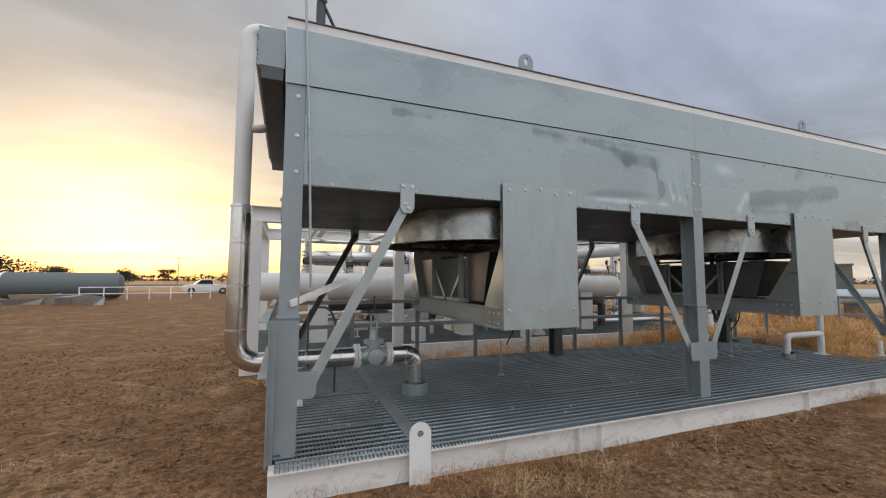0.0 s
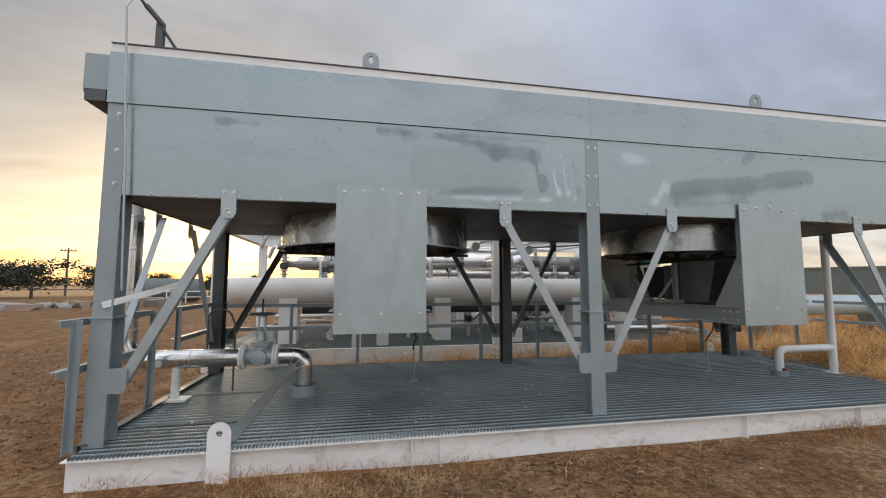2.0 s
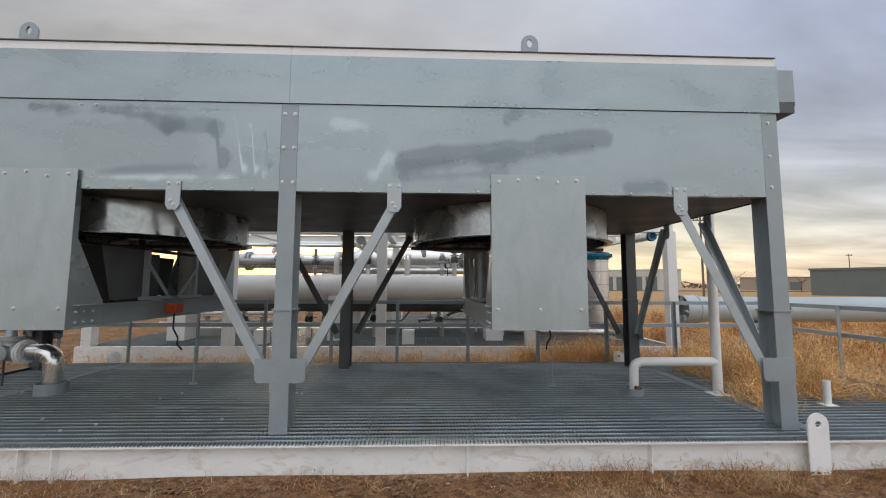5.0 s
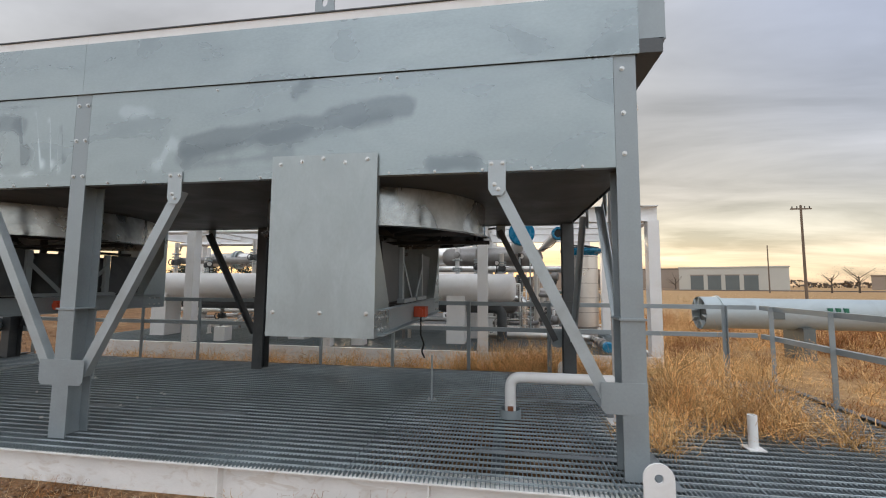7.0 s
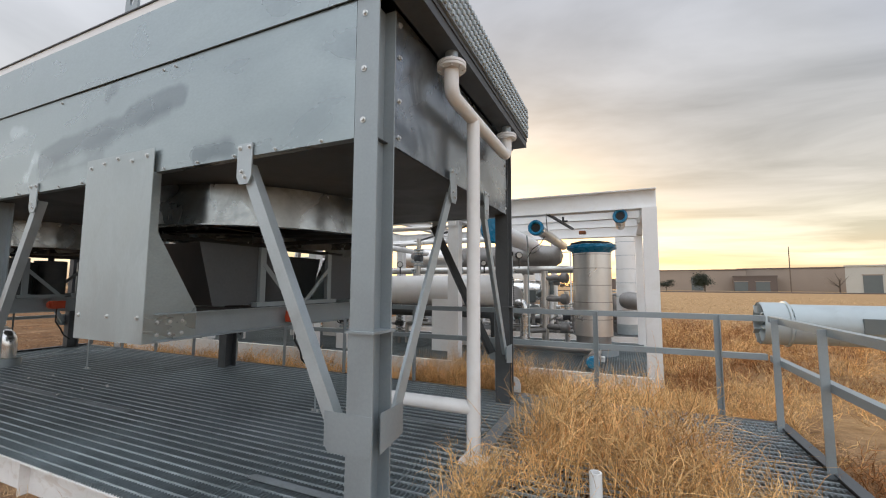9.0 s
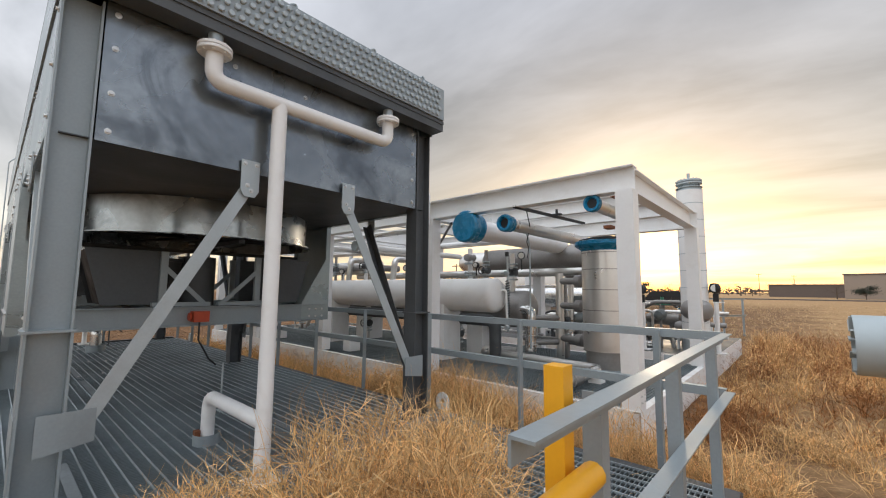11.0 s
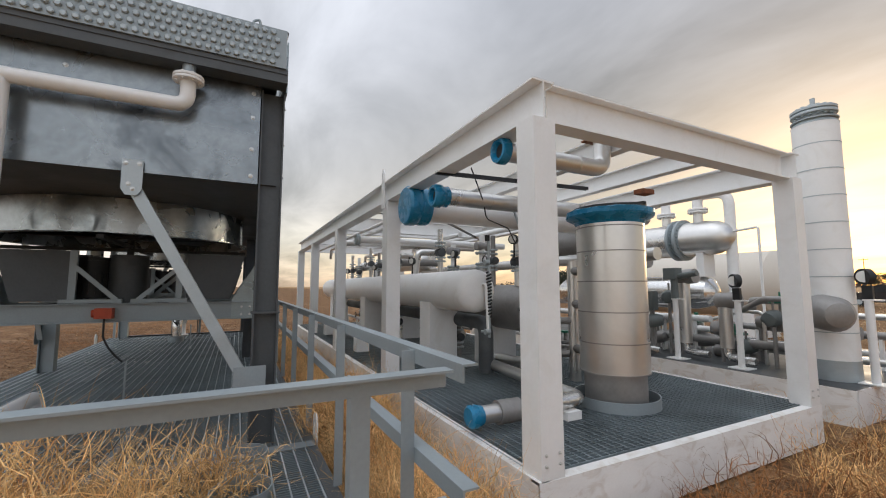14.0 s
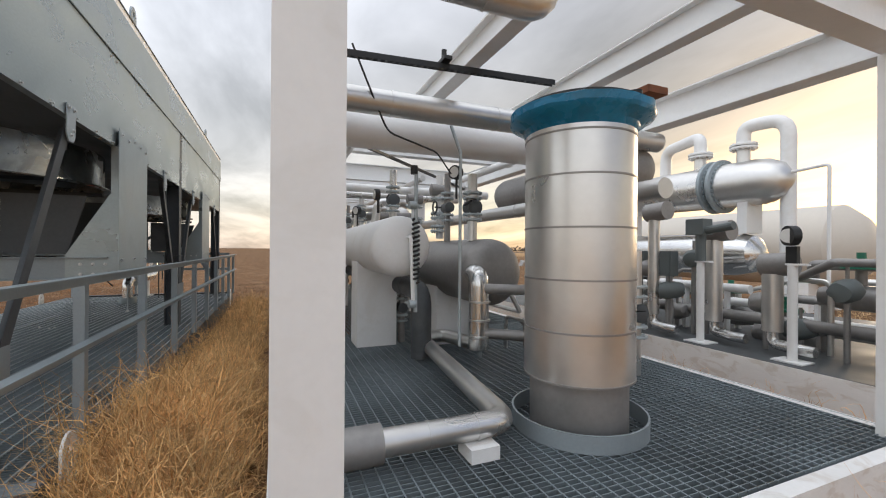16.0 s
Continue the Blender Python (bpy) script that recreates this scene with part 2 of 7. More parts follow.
M["tyre"] = mat("tyre_rubber", (0.02, 0.02, 0.02), 0.85, 0, 0.1, 6, 30, 0)
M["glass"] = mat("dark_window_glass", (0.02, 0.025, 0.03), 0.05, 0, 0.05, 2, 10, 0)
M["wood"] = mat("weathered_pole_wood", (0.16, 0.12, 0.09), 0.85, 0, 0.2, 4, 30, 0.3)
M["lens"] = mat("gauge_face", (0.75, 0.75, 0.72), 0.25, 0, 0.02, 5, 30, 0)



def ground_material():
    m = M["soil"]
    nt = m.node_tree
    N, L = nt.nodes.new, nt.links.new
    b = nt.nodes["Principled BSDF"]
    old = b.inputs["Base Color"].links[0].from_socket
    geo = N("ShaderNodeNewGeometry")
    sep = N("ShaderNodeSeparateXYZ")
    L(geo.outputs["Position"], sep.inputs[0])
    nz = N("ShaderNodeTexNoise")
    nz.inputs["Scale"].default_value = 0.35
    nz.inputs["Detail"].default_value = 6
    L(geo.outputs["Position"], nz.inputs[0])
    # dry grass cover towards +x and between the platforms
    a = N("ShaderNodeMath")
    a.operation = "MULTIPLY_ADD"
    a.inputs[1].default_value = 8.0
    L(nz.outputs[0], a.inputs[0])
    L(sep.outputs[0], a.inputs[2])
    r1 = N("ShaderNodeMapRange")
    r1.interpolation_type = "SMOOTHSTEP"
    r1.inputs[1].default_value = 15.5
    r1.inputs[2].default_value = 19.5
    L(a.outputs[0], r1.inputs[0])
    a2 = N("ShaderNodeMath")
    a2.operation = "MULTIPLY_ADD"
    a2.inputs[1].default_value = 60.0
    L(nz.outputs[0], a2.inputs[0])
    L(sep.outputs[1], a2.inputs[2])
    r2 = N("ShaderNodeMapRange")
    r2.interpolation_type = "SMOOTHSTEP"
    r2.inputs[1].default_value = 75
    r2.inputs[2].default_value = 110
    L(a2.outputs[0], r2.inputs[0])
    mx = N("ShaderNodeMath")
    mx.operation = "MAXIMUM"
    L(r1.outputs[0], mx.inputs[0])
    L(r2.outputs[0], mx.inputs[1])
    n2 = N("ShaderNodeTexNoise")
    n2.inputs["Scale"].default_value = 3.0
    n2.inputs["Detail"].default_value = 8
    n2.inputs["Roughness"].default_value = 0.7
    L(geo.outputs["Position"], n2.inputs[0])
    cr = N("ShaderNodeValToRGB")
    cr.color_ramp.elements[0].position, cr.color_ramp.elements[0].color = 0.3, (0.24, 0.135, 0.06, 1)
    cr.color_ramp.elements[1].position, cr.color_ramp.elements[1].color = 0.72, (0.54, 0.36, 0.19, 1)
    L(n2.outputs[0], cr.inputs[0])
    mix = N("ShaderNodeMix")
    mix.data_type = "RGBA"
    L(mx.outputs[0], mix.inputs[0])
    # gravelly speckle in the bare soil
    vo = N("ShaderNodeTexVoronoi")
    vo.inputs["Scale"].default_value = 55
    L(geo.outputs["Position"], vo.inputs[0])
    vr = N("ShaderNodeMapRange")
    vr.inputs[1].default_value = 0.15
    vr.inputs[2].default_value = 0.55
    vr.inputs[3].default_value = 1.28
    vr.inputs[4].default_value = 0.72
    L(vo.outputs["Distance"], vr.inputs[0])
    sc = N("ShaderNodeVectorMath")
    sc.operation = "SCALE"
    L(old, sc.inputs[0])
    L(vr.outputs[0], sc.inputs["Scale"])
    vo2 = N("ShaderNodeTexVoronoi")
    vo2.inputs["Scale"].default_value = 21
    vo2.inputs["Randomness"].default_value = 1.0
    L(geo.outputs["Position"], vo2.inputs[0])
    vc = N("ShaderNodeSeparateColor")
    L(vo2.outputs["Color"], vc.inputs[0])
    vs = N("ShaderNodeMapRange")
    vs.inputs[1].default_value = 0.0
    vs.inputs[2].default_value = 1.0
    vs.inputs[3].default_value = 0.62
    vs.inputs[4].default_value = 1.42
    L(vc.outputs[0], vs.inputs[0])
    sc2 = N("ShaderNodeVectorMath")
    sc2.operation = "SCALE"
    L(sc.outputs[0], sc2.inputs[0])
    L(vs.outputs[0], sc2.inputs["Scale"])
    L(sc2.outputs[0], mix.inputs[6])
    L(cr.outputs[0], mix.inputs[7])
    L(mix.outputs[2], b.inputs["Base Color"])


ground_material()


def stained(name, lines):
    """A copy of the sheet's material with handling stains: lines of (x0, z0, x1, z1, half width, strength, colour)."""
    m = M["galv"].copy()
    m.name = name
    nt = m.node_tree
    N, L = nt.nodes.new, nt.links.new

    def math_node(op, *vals):
        n = N("ShaderNodeMath")
        n.operation = op
        for i, v in enumerate(vals):
            if isinstance(v, (int, float)):
                n.inputs[i].default_value = v
            else:
                L(v, n.inputs[i])
        return n.outputs[0]

    b = nt.nodes["Principled BSDF"]
    col = b.inputs["Base Color"].links[0].from_socket
    rough = b.inputs["Roughness"].links[0].from_socket
    geo = N("ShaderNodeNewGeometry")
    sep = N("ShaderNodeSeparateXYZ")
    L(geo.outputs["Position"], sep.inputs[0])
    nz = N("ShaderNodeTexNoise")
    nz.inputs["Scale"].default_value = 2.2
    nz.inputs["Detail"].default_value = 5
    L(geo.outputs["Position"], nz.inputs[0])
    wob = math_node("MULTIPLY_ADD", nz.outputs[0], 0.26, -0.13)
    for x0, z0, x1, z1, hw, amt, c in lines:
        t = math_node("DIVIDE", math_node("SUBTRACT", sep.outputs[0], x0), x1 - x0)
        ct = math_node("MINIMUM", math_node("MAXIMUM", t, 0.0), 1.0)
        dz = math_node("SUBTRACT", sep.outputs[2], math_node("MULTIPLY_ADD", ct, z1 - z0, z0))
        dx = math_node("MULTIPLY", math_node("SUBTRACT", t, ct), x1 - x0)
        d = math_node("SQRT", math_node("ADD", math_node("MULTIPLY", dz, dz), math_node("MULTIPLY", dx, dx)))
        mr = N("ShaderNodeMapRange")
        mr.interpolation_type = "SMOOTHSTEP"
        mr.inputs[1].default_value = hw + 0.035
        mr.inputs[2].default_value = hw - 0.035
        mr.inputs[4].default_value = amt
        L(math_node("ADD", d, wob), mr.inputs[0])
        mix = N("ShaderNodeMix")
        mix.data_type = "RGBA"
        L(mr.outputs[0], mix.inputs[0])
        L(col, mix.inputs[6])
        mix.inputs[7].default_value = (*c, 1)
        col = mix.outputs[2]
        rough = math_node("SUBTRACT", rough, math_node("MULTIPLY", mr.outputs[0], 0.12))
    L(col, b.inputs["Base Color"])
    L(rough, b.inputs["Roughness"])
    M[name] = m


DK, LT = (0.14, 0.165, 0.18), (0.58, 0.65, 0.67)
stained("galv_swath", [(6.3, 2.96, 8.35, 3.22, 0.10, 0.6, DK), (6.25, 2.86, 8.2, 3.12, 0.07, 0.45, DK), (6.3, 2.78, 7.3, 2.85, 0.04, 0.4, DK), (5.6, 3.35, 5.9, 3.3, 0.03, 0.35, LT), (8.1, 3.58, 8.14, 3.95, 0.02, 0.5, LT), (8.6, 2.7, 8.9, 2.74, 0.07, 0.6, DK), (7.35, 3.4, 7.4, 3.45, 0.08, 0.5, DK), (6.0, 2.8, 6.1, 3.0, 0.08, 0.4, LT)])
stained("galv_swirl", [(3.2, 3.08, 4.0, 3.05, 0.26, 0.35, (0.25, 0.275, 0.27)), (4.58, 3.38, 4.68, 2.85, 0.018, 0.6, LT), (4.85, 3.36, 4.88, 2.8, 0.02, 0.45, LT), (3.3, 2.745, 4.6, 2.76, 0.014, 0.5, LT), (2.6, 3.455, 4.6, 3.45, 0.012, 0.6, DK), (3.3, 3.41, 3.75, 3.37, 0.03, 0.6, DK), (3.75, 3.37, 3.95, 3.28, 0.07, 0.6, DK), (3.95, 3.31, 4.4, 3.28, 0.09, 0.5, DK), (4.4, 3.28, 4.45, 2.95, 0.09, 0.6, DK), (4.3, 2.86, 3.3, 2.8, 0.03, 0.5, DK), (4.75, 3.3, 4.8, 2.85, 0.03, 0.6, LT),
                       (4.9, 3.2, 4.93, 2.9, 0.03, 0.5, DK), (2.9, 3.4, 3.5, 3.43, 0.03, 0.4, DK), (1.0, 3.42, 1.35, 3.42, 0.025, 0.6, DK), (3.95, 3.25, 4.05, 3.3, 0.06, 0.6, DK)])


# ---- mesh helpers ----
def part(name, bm, material, parent=None, label="", smooth=False, **tags):
    me = bpy.data.meshes.new(name)
    bm.normal_update()
    bm.to_mesh(me)
    bm.free()
    me.materials.append(M[material])
    if smooth:
        for p in me.polygons:
            p.use_smooth = True
        me.set_sharp_from_angle(angle=radians(38))
    ob = new(name, me)
    ob.parent = parent
    return tagged(ob, label, **tags)


def thing(name, label, category, at=(0, 0, 0), group=""):
    e = new(name)
    e.empty_display_size = 0.1
    e.location = at
    return tagged(e, label, category, group)


def B():
    return bmesh.new()


def box(bm, x0, x1, y0, y1, z0, z1):
    vs = [bm.verts.new(c) for c in ((x0, y0, z0), (x1, y0, z0), (x1, y1, z0), (x0, y1, z0), (x0, y0, z1), (x1, y0, z1), (x1, y1, z1), (x0, y1, z1))]
    for f in ((0, 3, 2, 1), (4, 5, 6, 7), (0, 1, 5, 4), (1, 2, 6, 5), (2, 3, 7, 6), (3, 0, 4, 7)):
        bm.faces.new([vs[i] for i in f])
    return bm


def bar(bm, p, q, w, h, up=(0, 0, 1)):
    """A rectangular bar from p to q; w across, h along up."""
    p, q, up = Vector(p), Vector(q), Vector(up)
    d = (q - p).normalized()
    s = d.cross(up)
    if s.length < 1e-4:
        s = d.cross(Vector((1, 0, 0)))
    s.normalize()
    u = s.cross(d)
    a = []
    for c in (p, q):
        a.append([bm.verts.new(c + s * w / 2 * i + u * h / 2 * j) for i, j in ((-1, -1), (1, -1), (1, 1), (-1, 1))])
    for i in range(4):
        bm.faces.new((a[0][i], a[0][(i + 1) % 4], a[1][(i + 1) % 4], a[1][i]))
    bm.faces.new(a[0][::-1])
    bm.faces.new(a[1])
    return bm


def extrude_profile(bm, p, q, prof, up=(0, 0, 1)):
    """A closed outline of (across, up) carried from p to q."""
    p, q, up = Vector(p), Vector(q), Vector(up)
    d = (q - p).normalized()
    s = d.cross(up).normalized()
    u = s.cross(d)
    rings = [[bm.verts.new(c + s * a + u * b) for a, b in prof] for c in (p, q)]
    n = len(prof)
    for i in range(n):
        bm.faces.new((rings[0][i], rings[0][(i + 1) % n], rings[1][(i + 1) % n], rings[1][i]))
    bm.faces.new(rings[0][::-1])
    bm.faces.new(rings[1])
    return bm


def ibeam(bm, p, q, w, h, t=0.012, up=(0, 0, 1)):
    a, b = w / 2, h / 2
    prof = [(-a, -b), (a, -b), (a, -b + t), (t / 2, -b + t), (t / 2, b - t), (a, b - t), (a, b), (-a, b), (-a, b - t), (-t / 2, b - t), (-t / 2, -b + t), (-a, -b + t)]
    return extrude_profile(bm, p, q, prof, up)


def channel(bm, p, q, w, h, t=0.01, up=(0, 0, 1)):
    """A U section; the flanges point across, to +w."""
    b = h / 2
    prof = [(0, -b), (w, -b), (w, -b + t), (t, -b + t), (t, b - t), (w, b - t), (w, b), (0, b)]
    if w < 0:
        prof = [(0, -b), (w, -b), (w, -b + t), (-t, -b + t), (-t, b - t), (w, b - t), (w, b), (0, b)][::-1]
    return extrude_profile(bm, p, q, prof, up)


def angle_bar(bm, p, q, w, h, t=0.008, up=(0, 0, 1)):
    s = 1 if w > 0 else -1
    prof = [(0, 0), (w, 0), (w, -t), (s * t, -t), (s * t, -h), (0, -h)]
    return extrude_profile(bm, p, q, prof if w < 0 else prof[::-1], up)


def lathe(bm, p, q, prof, seg=24, caps=True):
    """Rings of (distance from p towards q, radius)."""
    p, q = Vector(p), Vector(q)
    d = (q - p).normalized()
    s = d.orthogonal().normalized()
    u = d.cross(s)
    rings = []
    for z, r in prof:
        if r <= 1e-6:
            rings.append([bm.verts.new(p + d * z)])
        else:
            rings.append([bm.verts.new(p + d * z + (s * math.cos(t) + u * math.sin(t)) * r) for t in (i * math.tau / seg for i in range(seg))])
    for a, b in zip(rings, rings[1:]):
        for i in range(seg):
            j = (i + 1) % seg
            if len(a) == 1 and len(b) == 1:
                continue
            if len(a) == 1:
                bm.faces.new((a[0], b[j], b[i]))
            elif len(b) == 1:
                bm.faces.new((a[i], a[j], b[0]))
            else:
                bm.faces.new((a[i], a[j], b[j], b[i]))
    if caps:
        if len(rings[0]) > 1:
            bm.faces.new(rings[0][::-1])
        if len(rings[-1]) > 1:
            bm.faces.new(rings[-1])
    return bm


def rod(bm, p, q, r, seg=12, r2=None):
    n = (Vector(q) - Vector(p)).length
    return lathe(bm, p, q, [(0, r), (n, r if r2 is None else r2)], seg)


def tube(bm, pts, r, bend=0.15, seg=14, steps=6, caps=True):
    """A round pipe through the points, its corners swept with the radius bend."""
    P = [Vector(p) for p in pts]
    line = [P[0]]
    for a, b, c in zip(P, P[1:], P[2:]):
        d1, d2 = (b - a).normalized(), (c - b).normalized()
        ang = d1.angle(d2)
        if ang < 0.02:
            line.append(b)
            continue
        cut = min(bend * math.tan(ang / 2), (b - a).length * 0.49, (c - b).length * 0.49)
        s, e = b - d1 * cut, b + d2 * cut
        for i in range(steps + 1):
            t = i / steps
            line.append(s * (1 - t) ** 2 + b * 2 * t * (1 - t) + e * t * t)
    line.append(P[-1])
    rings = []
    d = (line[1] - line[0]).normalized()
    s = d.orthogonal().normalized()
    for i, c in enumerate(line):
        d = (line[min(i + 1, len(line) - 1)] - line[max(i - 1, 0)]).normalized()
        s = (s - d * s.dot(d)).normalized()
        u = d.cross(s)
        rings.append([bm.verts.new(c + (s * math.cos(t) + u * math.sin(t)) * r) for t in (k * math.tau / seg for k in range(seg))])
    for a, b in zip(rings, rings[1:]):
        for i in range(seg):
            j = (i + 1) % seg
            bm.faces.new((a[i], a[j], b[j], b[i]))
    if caps:
        bm.faces.new(rings[0][::-1])
        bm.faces.new(rings[-1])
    return bm


def plate(bm, pts, thick):
    """A flat plate: outline points in space, thickened along its normal (to the back of the outline)."""
    P = [Vector(p) for p in pts]
    n = (P[1] - P[0]).cross(P[2] - P[1]).normalized()
    a = [bm.verts.new(p) for p in P]
    b = [bm.verts.new(p - n * thick) for p in P]
    bm.faces.new(a)
    bm.faces.new(b[::-1])
    k = len(P)
    for i in range(k):
        bm.faces.new((a[i], b[i], b[(i + 1) % k], a[(i + 1) % k]))
    return bm


def lug_outline(cx, z0, z1, w, n=8):
    """Outline in x and z of an upright lug with a round top."""
    pts = [(cx - w / 2, z0), (cx + w / 2, z0)]
    r = w / 2
    for i in range(n + 1):
        t = i * math.pi / n
        pts.append((cx + r * math.cos(t), z1 - r + r * math.sin(t)))
    return pts


def lug_with_hole(bm, cx, y, z0, z1, w, hole, thick, hw=None):
    """Upright plate with a round top and a real hole; faces -y."""
    r = w / 2
    hz = z1 - r
    n = 16
    out = []
    for i in range(n):
        t = i * math.tau / n + math.pi / n
        c, s = math.cos(t), math.sin(t)
        if s >= 0:
            out.append((cx + r * c, hz + r * s))
        else:
            k = r / max(abs(c), 1e-6)
            zz = s * k
            if -zz > hz - z0:
                k = (hz - z0) / -s
                out.append((cx + c * k, z0))
            else:
                out.append((cx + (r if c > 0 else -r), hz + zz))
    inn = [(cx + (hw or hole) * math.cos(i * math.tau / n + math.pi / n), hz + hole * math.sin(i * math.tau / n + math.pi / n)) for i in range(n)]
    A = [bm.verts.new((x, y, z)) for x, z in out]
    Bv = [bm.verts.new((x, y, z)) for x, z in inn]
    C = [bm.verts.new((x, y + thick, z)) for x, z in out]
    D = [bm.verts.new((x, y + thick, z)) for x, z in inn]
    for i in range(n):
        j = (i + 1) % n
        bm.faces.new((A[i], A[j], Bv[j], Bv[i]))
        bm.faces.new((C[j], C[i], D[i], D[j]))
        bm.faces.new((A[j], A[i], C[i], C[j]))
        bm.faces.new((Bv[i], Bv[j], D[j], D[i]))
    return bm


def flange(bm, p, q, r, t, bolts=8, seg=24):
    """A flange disc from p towards q, thick t, with bolt heads on both sides."""
    p, d = Vector(p), (Vector(q) - Vector(p)).normalized()
    lathe(bm, p, p + d * t, [(0, r * 0.97), (t * 0.15, r), (t * 0.85, r), (t, r * 0.97)], seg)
    s = d.orthogonal().normalized()
    u = d.cross(s)
    for i in range(bolts):
        a = (i + 0.5) * math.tau / bolts
        c = p + (s * math.cos(a) + u * math.sin(a)) * r * 0.8
        lathe(bm, c - d * t * 0.45, c + d * t * 1.45, [(0, r * 0.09), (t * 1.9, r * 0.09)], 6)
    return bm

# ---- ground ----
def build_ground():
    bm = B()
    # fine near the walk, coarse out to the horizon
    xs = sorted(set([round(-14 + 0.5 * i, 3) for i in range(85)] + [-3000, -1000, -400, -150, -70, -40, -25, 35, 50, 80, 160, 400, 1000, 3000]))
    ys = sorted(set([round(-8 + 0.5 * i, 3) for i in range(65)] + [-3000, -1000, -400, -150, -60, -30, -15, 30, 40, 60, 100, 160, 400, 1000, 3000]))
    grid = []
    for y in ys:
        row = []
        for x in xs:
            near = max(0.0, 1 - max(abs(x - 7), abs(y - 6)) / 40)
            z = (noise.noise((x * 0.45, y * 0.45, 0)) * 0.05 + noise.noise((x * 1.7, y * 1.7, 3)) * 0.02) * near
            if -0.3 < x < 13.3 and -0.4 < y < 9:
                z = min(z, -0.0)
            row.append(bm.verts.new((x, y, z - 0.01)))
        grid.append(row)
    for a, b in zip(grid, grid[1:]):
        for i in range(len(xs) - 1):
            bm.faces.new((a[i], a[i + 1], b[i + 1], b[i]))
    return part("ground", bm, "soil", None, "dusty brown bare soil with pebbles and dry weeds", smooth=True, kind="structure", category="ground")


build_ground()


def clods():
    """Crumbled soil and gravel lying on the bare ground along the walk."""
    rs = np.random.RandomState(17)
    base = np.array([(1, 0, 0), (-1, 0, 0), (0, 1, 0), (0, -1, 0), (0, 0, 1), (0, 0, -1)], float)
    tri = np.array([(0, 2, 4), (2, 1, 4), (1, 3, 4), (3, 0, 4), (2, 0, 5), (1, 2, 5), (3, 1, 5), (0, 3, 5)])
    for name, label, material, n, lo, hi in (("soil_clods", "crumbled brown soil clods scattered on the ground", "clod", 15000, 0.008, 0.035),
                                             ("gravel", "small pale gravel scattered on the bare soil", "stone", 7000, 0.005, 0.016)):
        x = rs.uniform(-6, 12.5, n)
        y = -0.22 - 3.6 * rs.rand(n) ** 1.3
        left = rs.rand(n) < 0.4
        x = np.where(left, rs.uniform(-7, -0.6, n), x)
        y = np.where(left, rs.uniform(-3, 9, n), y)
        r = lo + (hi - lo) * rs.rand(n) ** 3
        V = base[None] * r[:, None, None] * rs.uniform(0.6, 1.3, (n, 6, 1)) * np.array([1, 1, 0.6])
        a = rs.uniform(0, math.tau, n)
        c, s = np.cos(a)[:, None], np.sin(a)[:, None]
        vx, vy = V[..., 0] * c - V[..., 1] * s, V[..., 0] * s + V[..., 1] * c
        V = np.stack([vx + x[:, None], vy + y[:, None], V[..., 2] + r[:, None] * 0.2], -1).reshape(-1, 3)
        F = (tri[None] + 6 * np.arange(n)[:, None, None]).reshape(-1, 3)
        me = bpy.data.meshes.new(name)
        me.from_pydata(V.tolist(), [], F.tolist())
        me.materials.append(M[material])
        tagged(new(name, me), label, "soil", kind="stuff")


clods()

# ---- cooler dimensions ----
X0, X1, XM = 0.0, 10.2, 5.1
Y0, Y1 = 0.0, 3.2
ZD, ZB, ZS, ZT = 0.30, 2.63, 3.53, 4.04
PX1 = 13.0      # right end of the platform
PY0, PY1 = -0.12, 3.55
POSTS_X = (X0 + 0.09, XM + 0.03, X1 - 0.09)


def grating_panel(bm, x0, x1, y0, y1, z, along_x=True, pitch=0.034, cross=0.10, depth=0.03):
    if along_x:
        y = y0
        while y < y1:
            box(bm, x0, x1, y, y + 0.006, z - depth, z)
            y += pitch
        x = x0 + cross / 2
        while x < x1:
            box(bm, x, x + 0.007, y0, y1, z - 0.012, z - 0.002)
            x += cross
    else:
        x = x0
        while x < x1:
            box(bm, x, x + 0.006, y0, y1, z - depth, z)
            x += pitch
        y = y0 + cross / 2
        while y < y1 and cross < 0.1:
            box(bm, x0, x1, y, y + 0.009, z - 0.010, z + 0.001)
            y += cross
    return bm


